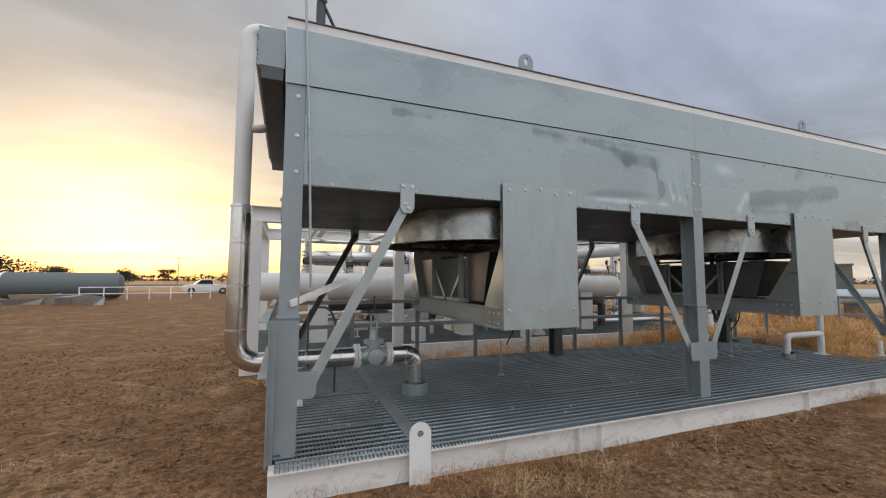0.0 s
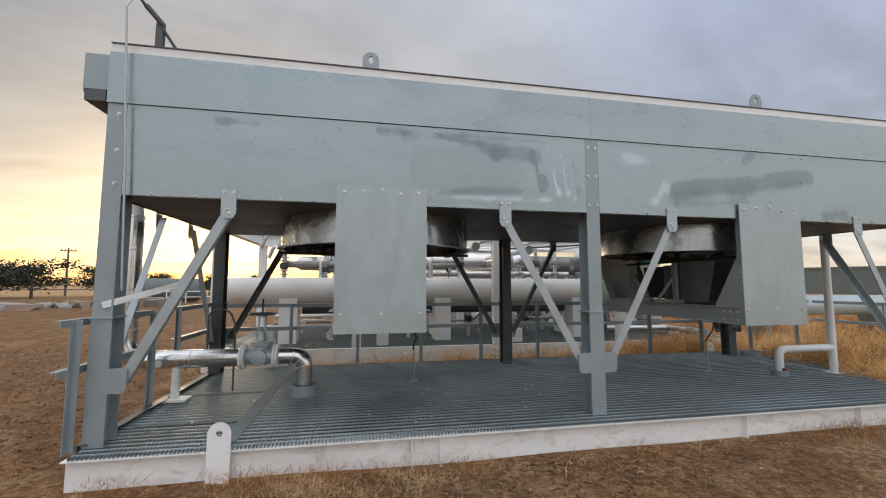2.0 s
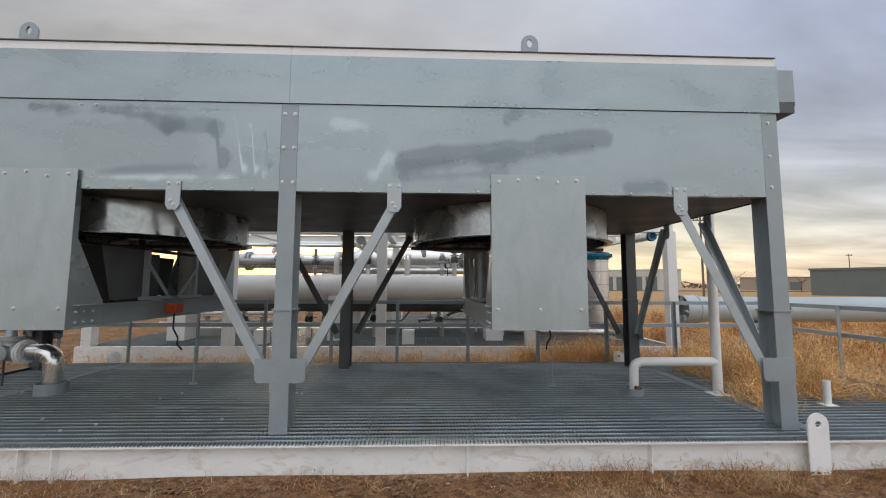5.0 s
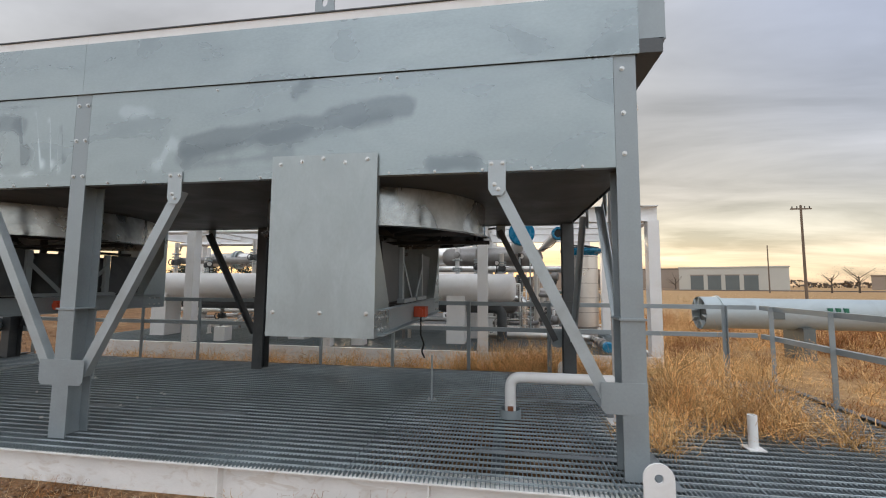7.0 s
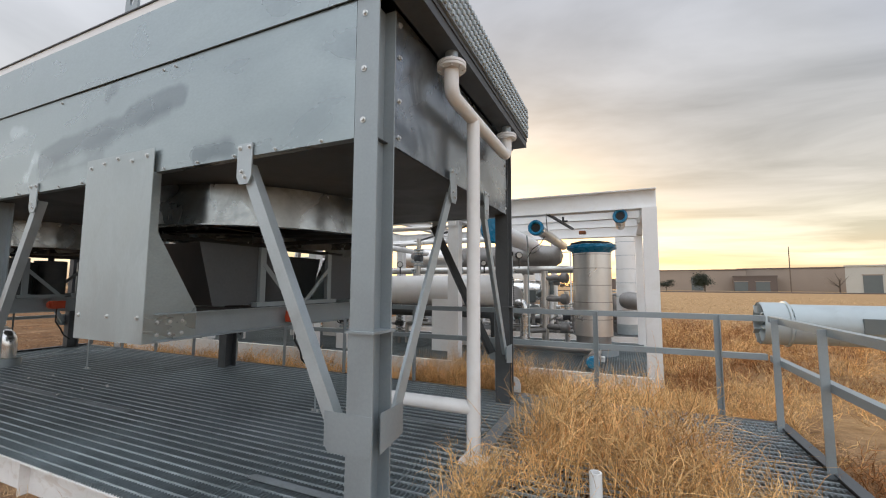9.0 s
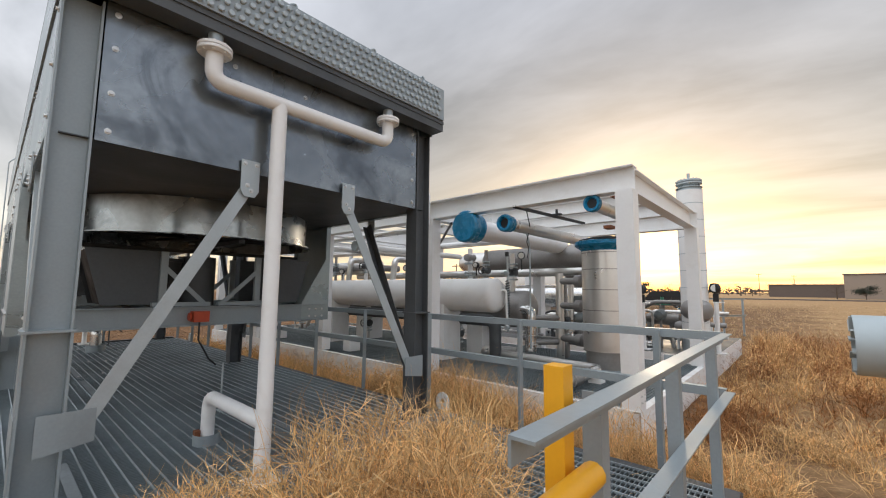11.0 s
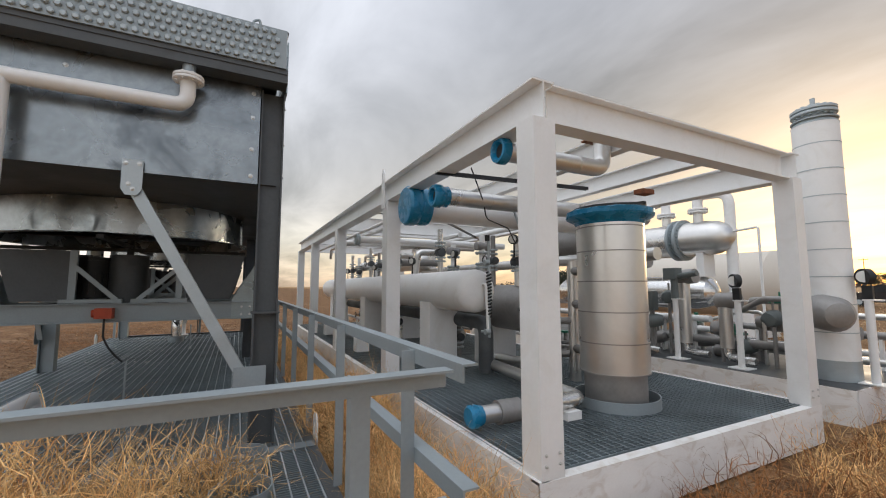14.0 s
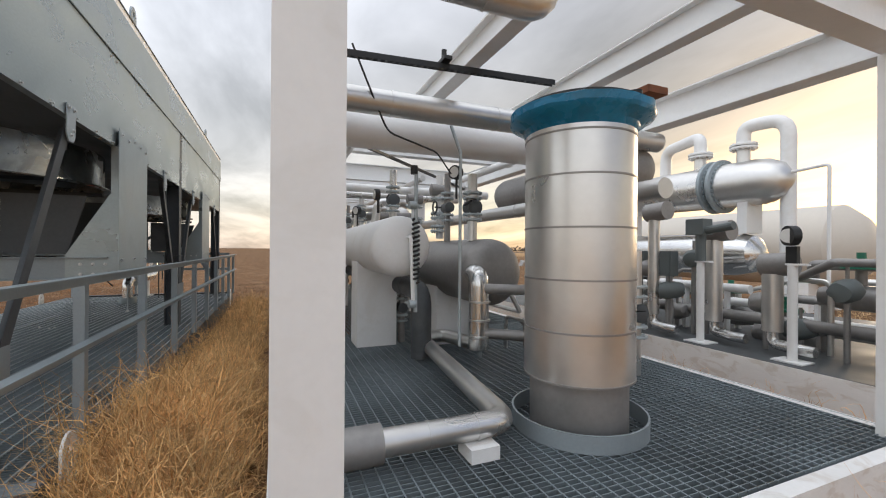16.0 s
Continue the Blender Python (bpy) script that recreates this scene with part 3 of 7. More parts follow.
def platform():
    p = thing("platform_skid", "long steel skid platform with white edge beams and grey bar grating", "platform")
    bm = B()
    channel(bm, (-0.03, PY0, 0.09), (PX1, PY0, 0.09), 0.09, 0.36, 0.012)
    box(bm, -0.03, PX1, PY0 + 0.001, PY0 + 0.1, 0.256, 0.268)
    part("edge_beam", bm, "white_dirty", p, "white painted channel beam streaked with soil")
    bm = B()
    channel(bm, (-0.03, PY1, 0.12), (PX1, PY1, 0.12), 0.09, 0.36, 0.012)
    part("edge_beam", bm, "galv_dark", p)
    for x, s in ((-0.03, 1), (PX1, -1)):
        bm = B()
        channel(bm, (x, PY0 + 0.1, 0.14), (x, PY1 - 0.1, 0.14), 0.09 * s, 0.40, 0.012)
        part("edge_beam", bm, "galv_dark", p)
    for x in (2.96, 3.25, 6.9, 8.6, 11.6):
        bm = B()
        box(bm, x, x + 0.012, PY0 - 0.083, PY0 - 0.002, -0.07, 0.255)
        part("stiffener", bm, "white_dirty", p)
    n = 13
    w = (PX1 - 0.1) / n
    for i in range(n):
        bm = B()
        grating_panel(bm, 0.02 + i * w, 0.02 + (i + 1) * w - 0.006, PY0 - 0.085, PY1 - 0.012, ZD, False, 0.034, 0.10, 0.028)
        part("grating_panel", bm, "grating", p, kind="stuff")
        bm = B()
        y = PY0 - 0.04
        while y < PY1 - 0.03:
            box(bm, 0.022 + i * w, 0.018 + (i + 1) * w - 0.006, y, y + 0.011, ZD - 0.012, ZD + 0.004)
            y += 0.10
        part("cross_rod", bm, "grating_rod", p, kind="stuff")
    for x in (1.22, 10.3):
        bm = B()
        box(bm, x - 0.05, x + 0.09, PY0 + 0.015, PY1 - 0.015, ZD + 0.002, ZD + 0.007)
        part("seam_strip", bm, "deck_strip", p)
    for x0, x1, y in ((0.15, 1.16, 0.55), (0.15, 1.16, 1.75), (8.9, 10.24, 0.35), (8.9, 10.24, 2.0), (5.2, 6.4, 0.9), (3.4, 4.9, 0.9)):
        bm = B()
        box(bm, x0, x1, y - 0.035, y + 0.035, ZD + 0.002, ZD + 0.006)
        part("seam_strip", bm, "deck_strip", p)
    for x in (1.3, 2.7, 4.0, 5.1, 6.4, 7.8, 9.1, 10.2, 11.6):
        bm = B()
        ibeam(bm, (x, PY0 + 0.02, 0.11), (x, PY1 - 0.02, 0.11), 0.1, 0.28, 0.01)
        part("cross_beam", bm, "galv_dark", p)
    for x in (1.21, 10.18):
        bm = B()
        lug_with_hole(bm, x, PY0 - 0.107, -0.06, 0.53, 0.2, 0.03, 0.016)
        part("lifting_lug", bm, "white", p, "white rounded lifting lug with a hole")
    for x in (0.95, 10.1):
        bm = B()
        lug_with_hole(bm, x, PY1 + 0.02, 0.05, 0.5, 0.2, 0.03, 0.016)
        part("lifting_lug", bm, "white", p)
    return p


platform()


bolt_meshes = {}


def add_bolt(parent, place, out, r=0.02):
    """One bolt with its washer, a part of its own; out: the way it points."""
    key = (tuple(out), r)
    if key not in bolt_meshes:
        bm = B()
        lathe(bm, (0, 0, 0), out, [(0, r), (0.004, r), (0.005, r * 0.6), (0.016, r * 0.55)], 8)
        ob = part("bolt", bm, "bolt", parent)
        bolt_meshes[key] = ob.data
    else:
        ob = new("bolt", bolt_meshes[key])
        ob.parent = parent
    ob.location = place
    return ob


def bolts_xz(parent, pts, y, out=-1, r=0.02):
    for x, z in pts:
        add_bolt(parent, (x, y, z), (0, out, 0), r)


def bolts_yz(parent, pts, x, out=1, r=0.02):
    for y, z in pts:
        add_bolt(parent, (x, y, z), (out, 0, 0), r)


def bracket_and_brace(cooler, top, foot, along, out):
    """A hanging bracket under the cladding and its diagonal bar. along: 'x' or 'y'; out: which way the face looks (-1 or 1)."""
    tx, ty, tz = top
    pts = [(-0.07, -0.17), (-0.04, -0.22), (0.04, -0.22), (0.07, -0.17), (0.07, 0.07), (-0.07, 0.07)]
    bm = B()
    if along == "x":
        o = [(tx + a, ty + 0.014 * out, tz + b) for a, b in pts]
    else:
        o = [(tx + 0.014 * out, ty + a, tz + b) for a, b in pts]
    plate(bm, o if (along == "x") == (out < 0) else o[::-1], 0.01)
    br = part("brace_bracket", bm, "galv_brace", cooler)
    for a, b in ((-0.045, 0.04), (0.045, 0.04), (-0.02, -0.13), (0.01, -0.17)):
        if along == "x":
            add_bolt(br, (tx + a, ty + 0.014 * out, tz + b), (0, out, 0), 0.018)
        else:
            add_bolt(br, (tx + 0.014 * out, ty + a, tz + b), (out, 0, 0), 0.018)
    bm = B()
    q = Vector((tx, ty - 0.012 * out if along == "x" else ty, tz - 0.13))
    if along == "y":
        q.x = tx - 0.012 * out
    f = Vector(foot)
    upv = (0, out, 0) if along == "x" else (out, 0, 0)
    d = (f - q).normalized()
    side = d.cross(Vector(upv))
    a = [(-0.045, 0), (0.045, 0), (0.045, -0.008), (-0.037, -0.008), (-0.037, -0.07), (-0.045, -0.07)]
    extrude_profile(bm, q - d * 0.05, f + d * 0.04, a, upv)
    # back braces are the same bars, darkened to stand for shade
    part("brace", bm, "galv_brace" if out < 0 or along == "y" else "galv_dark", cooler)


def fan_bay(c, xc):
    """Fan ring, fan, drive box, motor frame of one bay, centred on xc."""
    yc = 1.60
    R = 1.30
    bm = B()
    lathe(bm, (xc, yc, ZB - 0.005), (xc, yc, 0), [(0, R), (0.36, R), (0.365, R + 0.06), (0.375, R + 0.06), (0.38, R - 0.01), (0.0, R - 0.01)], 56, caps=False)
    ring = part("fan_ring", bm, "galv_shiny", c, "round galvanised fan ring hanging below the plenum", smooth=True)
    for i in range(6):
        bm = B()
        a = i * math.tau / 6 + 0.3
        d = Vector((math.cos(a), math.sin(a), 0))
        s = Vector((-d.y, d.x, 0))
        p, q = Vector((xc, yc, ZB - 0.25)) + d * 0.14, Vector((xc, yc, ZB - 0.25)) + d * 1.24
        plate(bm, [p - s * 0.07 + Vector((0, 0, 0.05)), q - s * 0.12 + Vector((0, 0, 0.03)), q + s * 0.12 - Vector((0, 0, 0.03)), p + s * 0.07 - Vector((0, 0, 0.05))], 0.012)
        part("fan_blade", bm, "dark", c)
    bm = B()
    rod(bm, (xc, yc, 1.6), (xc, yc, ZB - 0.15), 0.04, 14)
    rod(bm, (xc, yc, ZB - 0.33), (xc, yc, ZB - 0.17), 0.17, 20)
    part("fan_hub", bm, "dark", c, smooth=True)
    bm = B()
    box(bm, xc - R - 0.05, xc + R + 0.05, yc - 0.03, yc + 0.03, ZB - 0.44, ZB - 0.40)
    box(bm, xc - 0.03, xc + 0.03, yc - R - 0.05, yc + R + 0.05, ZB - 0.48, ZB - 0.44)
    part("fan_guard", bm, "dark", c)
    bx0, bx1 = xc - 0.48, xc + 0.475
    for y, s in ((Y0, -1), (Y1, 1)):
        yf = y + 0.03 * s
        bm = B()
        o = [(bx0, yf, 1.27), (bx1, yf, 1.27), (bx1, yf, 2.82), (bx0, yf, 2.82)]
        plate(bm, o if s < 0 else o[::-1], 0.006)
        bxp = part("drive_cover", bm, "galv_light", c, "flat galvanised drive cover plate with bolt holes")
        bolts_xz(bxp, [(bx0 + 0.08 + k * 0.197, 2.765 + 0.02 * ((k * 7) % 3 - 1)) for k in range(5)] + [(bx0 + 0.06, 1.47), (xc, 1.47), (bx1 - 0.07, 1.47)], yf, s)
        for x, sx in ((bx0, 1), (bx1, -1)):
            yi = yf - 0.007 * s
            o = [(x, yi, 1.27), (x, yi, 2.625), (x, yi - 0.06 * s, 2.625), (x, yi - 0.06 * s, 2.15), (x, yi - 0.42 * s, 1.52), (x, yi - 0.42 * s, 1.27)]
            bm = B()
            plate(bm, o if (sx > 0) == (s < 0) else o[::-1], 0.006)
            sp = part("side_plate", bm, "galv", c, "sloping galvanised side plate")
            bolts_yz(sp, [(yi - (0.1 + 0.1 * k) * s, z) for k in range(3) for z in (1.33, 1.43)], x + 0.0015 * -sx, -sx, 0.016)
    for x, s in ((bx0 + 0.012, 1), (bx1 - 0.012, -1)):
        bm = B()
        channel(bm, (x, Y0 + 0.05, 1.39), (x, Y1 - 0.05, 1.39), 0.07 * (-s), 0.22, 0.01)
        part("motor_beam", bm, "galv_post", c, "grey channel beam carrying the fan drive")
    for y in (0.95, 1.35, 2.0, 2.4):
        bm = B()
        channel(bm, (bx0 + 0.09, y, 1.45), (bx1 - 0.09, y, 1.45), 0.05, 0.1, 0.008)
        # darkened for the shade between the motor beams
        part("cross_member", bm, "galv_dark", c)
    # drive housing sheets, their dark colour standing for the shade inside
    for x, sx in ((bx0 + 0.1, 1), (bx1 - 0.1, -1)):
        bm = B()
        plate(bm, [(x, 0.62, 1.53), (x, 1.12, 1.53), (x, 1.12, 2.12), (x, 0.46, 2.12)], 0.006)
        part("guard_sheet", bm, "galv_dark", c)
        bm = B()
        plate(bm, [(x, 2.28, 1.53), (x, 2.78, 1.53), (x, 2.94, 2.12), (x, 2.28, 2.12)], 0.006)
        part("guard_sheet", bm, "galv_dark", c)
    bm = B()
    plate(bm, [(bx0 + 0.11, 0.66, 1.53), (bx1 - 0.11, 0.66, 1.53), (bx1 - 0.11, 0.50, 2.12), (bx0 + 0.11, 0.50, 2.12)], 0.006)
    # black in place of the deep shade behind the cover
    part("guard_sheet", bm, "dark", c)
    for x in (bx0 + 0.06, bx1 - 0.06):
        for y, e in ((1.15, 0.42), (2.2, -0.42)):
            bm = B()
            channel(bm, (x, y, 1.51), (x, y, 2.12), 0.05, 0.07, 0.008, (0, 1, 0))
            part("upright", bm, "galv_post", c)
            bm = B()
            bar(bm, (x, y, 1.95), (x, y + e, 1.54), 0.01, 0.05)
            part("strut", bm, "galv_post", c)
            bm = B()
            box(bm, x - 0.04, x + 0.04, *sorted((y - 0.1 * (1 if e > 0 else -1), y + e * 1.15)), 1.505, 1.55)
            part("shelf_bar", bm, "galv_post", c)
    bm = B()
    rod(bm, (xc + 0.05, 1.25, 1.56), (xc + 0.05, 1.25, 2.02), 0.16, 24)
    rod(bm, (xc + 0.05, 1.25, 2.02), (xc + 0.05, 1.25, 2.06), 0.18, 24)
    part("motor", bm, "dark", c, "dark finned electric motor", smooth=True)
    bm = B()
    for k in range(16):
        a = k * math.tau / 16
        bar(bm, (xc + 0.05 + 0.165 * math.cos(a), 1.25 + 0.165 * math.sin(a), 1.6), (xc + 0.05 + 0.165 * math.cos(a), 1.25 + 0.165 * math.sin(a), 1.88), 0.006, 0.02, (math.cos(a), math.sin(a), 0))
    part("cooling_fin", bm, "dark", c, kind="stuff")
    bm = B()
    rod(bm, (xc, yc, 1.5), (xc, yc, 2.1), 0.21, 24)
    part("bearing_housing", bm, "galv_dark", c, smooth=True)
    # red switch box
    bm = B()
    box(bm, bx1 + 0.0, bx1 + 0.14, 1.42, 1.58, 1.33, 1.45)
    rod(bm, (bx1 + 0.07, 1.41, 1.39), (bx1 + 0.07, 1.385, 1.39), 0.045, 14)
    sw = part("switch_box", bm, "red", c, "small weathered red vibration switch box")
    bm = B()
    x = bx1 + 0.07
    tube(bm, [(x, 1.5, 1.33), (x, 1.5, 1.12), (x + 0.03, 1.56, 1.0), (x - 0.01, 1.62, 0.9), (x + 0.01, 1.7, 0.82)], 0.011, 0.08, 6, 4)
    part("cable", bm, "dark", sw)


def lifting_eye(c, x, y):
    bm = B()
    lug_with_hole(bm, x, y, ZT - 0.25, 4.33, 0.18, 0.045, 0.02, hw=0.028)
    part("lifting_eye", bm, "galv_post", c, "grey lifting eye with an oval hole")


def header_box(c, x, s):
    """Tube header at one end of the cooler; s: which way it sticks out."""
    h0, h1 = 3.66, 4.02
    xo = x + 0.23 * s
    bm = B()
    box(bm, min(x + 0.01 * s, xo), max(x + 0.01 * s, xo), Y0 + 0.02, Y1 - 0.02, h0, h1)
    hd = part("header_box", bm, "galv_post", c, "dark grey tube header with rows of round plugs")
    bm = B()
    angle_bar(bm, (xo - 0.02 * s, Y0, h0 - 0.003), (xo - 0.02 * s, Y1, h0 - 0.003), -0.05 * s, 0.04)
    box(bm, min(x + 0.02 * s, x + 0.2 * s), max(x + 0.02 * s, x + 0.2 * s), Y0 + 0.0, Y1, h0 - 0.12, h0 - 0.003)
    part("header_support", bm, "galv_dark", hd)
    me = None
    ny, nz = 43, 5
    for j in range(nz):
        for i in range(ny):
            y = Y0 + 0.08 + i * 0.071 + (0.0355 if j % 2 else 0)
            z = h0 + 0.04 + j * 0.069
            if y > Y1 - 0.05:
                continue
            if me is None:
                bm = B()
                lathe(bm, (0, 0, 0), (s, 0, 0), [(0, 0.026), (0.012, 0.026), (0.020, 0.019)], 6)
                first = part("header_plug", bm, "galv_brace", hd)
                me = first.data
                first.location = (xo, y, z)
            else:
                o = new("header_plug", me)
                o.parent = hd
                o.location = (xo, y, z)


def header_hooks(c):
    """Small eye hooks standing on the end header."""
    for y in (0.5, 1.35, 2.2, 2.9):
        bm = B()
        x = X1 + 0.12
        tube(bm, [(x, y, 4.02), (x, y, 4.10), (x, y + 0.05, 4.13), (x, y + 0.06, 4.08)], 0.012, 0.02, 8)
        part("hook", bm, "galv_post", c, smooth=True)


def cooler():
    c = thing("air_cooler", "long galvanised air cooled heat exchanger on steel legs over the platform", "cooler")
    for x in POSTS_X:
        for y, s in ((Y0 + 0.1, 1), (Y1 - 0.1, -1)):
            bm = B()
            ibeam(bm, (x, y, 1.47), (x, y, ZS), 0.165, 0.2, 0.012, (0, 1, 0))
            ibeam(bm, (x, y, ZD), (x, y, 1.455), 0.175, 0.21, 0.014, (0, 1, 0))
            box(bm, x - 0.1, x + 0.1, y - 0.12, y + 0.12, 1.455, 1.47)
            # back legs take the dark steel: their shade is in the colour
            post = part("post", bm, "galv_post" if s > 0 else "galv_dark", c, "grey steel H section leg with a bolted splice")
            yo = y - 0.1 * s - 0.001 * s
            bolts_xz(post, [(x + a, z) for a in (-0.05, 0.05) for z in (2.72, 3.07, 3.42)] if x == POSTS_X[1] else
                     [(x + (0.02 if x < 1 else -0.02), z) for z in (2.735, 3.06, 3.42)], yo, -s)
            bm = B()
            gx0 = x - (0.24 if x > 1 else 0.09)
            gx1 = x + (0.24 if x < 9 else 0.09)
            yg = y - 0.105 * s - 0.004 * s
            o = [(gx0 + 0.03, yg, 0.77), (gx1 - 0.03, yg, 0.77), (gx1, yg, 0.81), (gx1, yg, 1.0), (gx0, yg, 1.0), (gx0, yg, 0.81)]
            plate(bm, o if s > 0 else o[::-1], 0.003)
            part("gusset", bm, "galv_post", post)
            if x != POSTS_X[1]:
                sx = -1 if x < 1 else 1
                bm = B()
                xg = x + 0.093 * sx
                ya, yb = y - 0.02 * s, y + 0.24 * s
                o = [(xg, ya, 0.77), (xg, yb, 0.81), (xg, yb, 1.0), (xg, ya, 1.0)]
                plate(bm, o if (s > 0) == (sx > 0) else o[::-1], 0.005)
                part("gusset", bm, "galv_post", post)
    for y, out in ((Y0, -1), (Y1, 1)):
        for tx, fx in ((1.13, 0.29), (4.03, 4.94), (6.19, 5.32), (9.11, 9.91)):
            bracket_and_brace(c, (tx, y, 2.65), (fx, y - 0.02 * out, 0.9), "x", out)
    for x, out in ((X0, -1), (X1, 1)):
        for ty, fy in ((1.15, 0.28), (2.07, 2.94)):
            bracket_and_brace(c, (x, ty, 2.65), (x - 0.02 * out, fy, 0.9), "y", out)
    # cladding
    for y, s in ((Y0, -1), (Y1, 1)):
        for x0, x1 in ((POSTS_X[0] + 0.085, POSTS_X[1] - 0.085), (POSTS_X[1] + 0.085, POSTS_X[2] - 0.085)):
            bm = B()
            a, b = sorted((y, y - 0.006 * s))
            box(bm, x0, x1, a, b, ZB, ZS - 0.004)
            box(bm, x0, x1, *sorted((y - 0.006 * s, y - 0.06 * s)), ZB, ZB + 0.006)
            sheet = part("side_panel", bm, ("galv_swirl" if x0 < 3 else "galv_swath") if s < 0 else "galv", c, "stained galvanised side sheet of the plenum")
            n = 11
            pts = [(x0 + 0.25 + i * (x1 - x0 - 0.5) / n, ZB + 0.018) for i in range(n + 1)] + [(x0 + 1.35, ZS - 0.05), (x0 + 2.9, ZS - 0.05), (x0 + 3.05, ZS - 0.05)]
            bolts_xz(sheet, pts, y, s, 0.012)
        for x0, x1 in ((X0, XM + 0.02), (XM + 0.0225, X1 + 0.02)):
            bm = B()
            a, b = sorted((y + 0.016 * s, y + 0.004 * s))
            box(bm, x0, x1, a, b, ZS, ZT)
            sheet = part("side_panel", bm, "galv", c, "upper galvanised side channel of the tube bundle")
            bm = B()
            box(bm, x0 + 0.001, x1 - 0.001, *sorted((y + 0.0 * s, y - 0.02 * s)), ZT + 0.002, ZT + 0.09)
            part("top_flashing", bm, "white", c, "thin white flashing strip")
            bm = B()
            box(bm, x0 + 0.001, x1 - 0.001, *sorted((y + 0.012 * s, y - 0.02 * s)), ZT + 0.092, ZT + 0.102)
            part("flashing_lip", bm, "galv_dark", c, "thin dark lip along the flashing")
        for x in (2.50, 7.58):
            lifting_eye(c, x, y + 0.002 if s < 0 else y - 0.022)
    for x, s in ((X0, -1), (X1, 1)):
        bm = B()
        xa = x - 0.02 * s
        box(bm, *sorted((xa, xa - 0.006 * s)), Y0 + 0.21, Y1 - 0.21, ZB, 3.56)
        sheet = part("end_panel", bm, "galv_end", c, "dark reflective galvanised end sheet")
        bolts_yz(sheet, [(y, z) for y in (Y0 + 0.27, Y1 - 0.27) for z in (2.7, 2.95, 3.25, 3.48)] + [(1.0, 3.45), (1.6, 3.42)], xa, s)
        header_box(c, x, s)
    # plenum underside, with the shade below it put into its colour
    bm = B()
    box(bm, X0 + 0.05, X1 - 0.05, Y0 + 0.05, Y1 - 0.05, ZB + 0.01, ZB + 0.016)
    part("plenum_floor", bm, "galv_dark", c, "underside sheet of the plenum, darkened for shade")
    bm = B()
    box(bm, X0 + 0.02, X1 - 0.02, Y0 + 0.03, Y1 - 0.03, 3.9, 3.95)
    part("bundle_cover", bm, "galv_dark", c)
    for xc in (2.65, 7.64):
        fan_bay(c, xc)
    header_hooks(c)
    return c


cooler()


def rail_run(name, pts, posts, label, z0=ZD, top=1.42, mid=1.0, toe=True):
    """Handrail of angle sections on posts, along plan points."""
    r = thing(name, label, "handrail")
    for z in (top, mid):
        for a, b in zip(pts, pts[1:]):
            bm = B()
            angle_bar(bm, (*a, z), (*b, z), 0.065, 0.065, 0.008)
            part("rail", bm, "galv_post", r)
    for x, y, dx, dy in posts:
        bm = B()
        angle_bar(bm, (x, y, z0), (x, y, top - 0.009), 0.06, 0.06, 0.008, (dx, dy, 0))
        part("rail_post", bm, "galv_post", r)
    return r


# back run, then the open right end
RB = 3.58
XR = 12.93
rail_run("back_handrail", [(XR, RB), (-0.05, RB)], [(x, RB, 0, 1) for x in (-0.02, 1.2, 2.4, 3.6, 4.8, 6.0, 7.3, 8.6, 9.9, 11.2, 12.5)], "grey angle iron handrail along the back of the platform")
rail_run("side_handrail", [(XR, 0.6), (XR, RB - 0.07)], [(XR, y, 1, 0) for y in (1.12, 2.12, 3.19)], "grey angle iron handrail at the open end of the platform")
rail_run("end_handrail", [(-0.06, 1.28), (-0.06, -0.28)], [(-0.06, 1.25, -1, 0), (-0.06, -0.1, -1, 0)], "short grey handrail beside the riser pipe", top=1.46, mid=1.03)
rail_run("end_handrail", [(-0.06, 3.45), (-0.06, 1.9)], [(-0.06, 1.93, -1, 0)], "short grey handrail beside the riser pipe", top=1.46, mid=1.03)


# ---- white manifold at the cooler's right end ----
def manifold():
    t = thing("white_manifold", "white painted outlet pipe with two flanges at the cooler's end", "pipe")
    r = 0.058
    xm = 10.335
    bm = B()
    tube(bm, [(xm, 0.80, 3.40), (xm, 0.80, 3.2), (xm, 2.43, 3.2), (xm, 2.43, 3.40)], r, 0.15)
    part("header_pipe", bm, "white", t, smooth=True)
    bm = B()
    rod(bm, (xm, 1.30, ZD), (xm, 1.30, 3.2), r, 18)
    tube(bm, [(xm, 1.30, 0.72), (9.22, 1.30, 0.72), (9.22, 1.30, 0.30)], r, 0.12)
    part("drop_pipe", bm, "white", t, smooth=True)
    bm = B()
    box(bm, xm - 0.11, xm + 0.11, 1.19, 1.41, ZD + 0.002, ZD + 0.012)
    part("base_plate", bm, "white", t)
    for y in (0.80, 2.43):
        bm = B()
        flange(bm, (xm, y, 3.40), (xm, y, 4), 0.115, 0.024, 8)
        flange(bm, (xm, y, 3.427), (xm, y, 4), 0.115, 0.024, 8)
        part("flange", bm, "white", t, smooth=True)
        bm = B()
        rod(bm, (xm, y, 3.45), (xm, y, 3.655), 0.05, 16)
        part("nozzle", bm, "galv_post", t, smooth=True)
    s = thing("pipe_sleeve", "short grey sleeve round a white pipe with a rusty wedge", "pipe sleeve")
    bm = B()
    lathe(bm, (9.22, 1.30, ZD), (9.22, 1.30, 2), [(0, 0.115), (0.09, 0.115), (0.09, 0.105), (0, 0.105)], 24, False)
    part("ring", bm, "galv_post", s, smooth=True)
    bm = B()
    box(bm, 9.19, 9.25, 1.19, 1.235, ZD, ZD + 0.13)
    part("wedge", bm, "rust", s)


manifold()


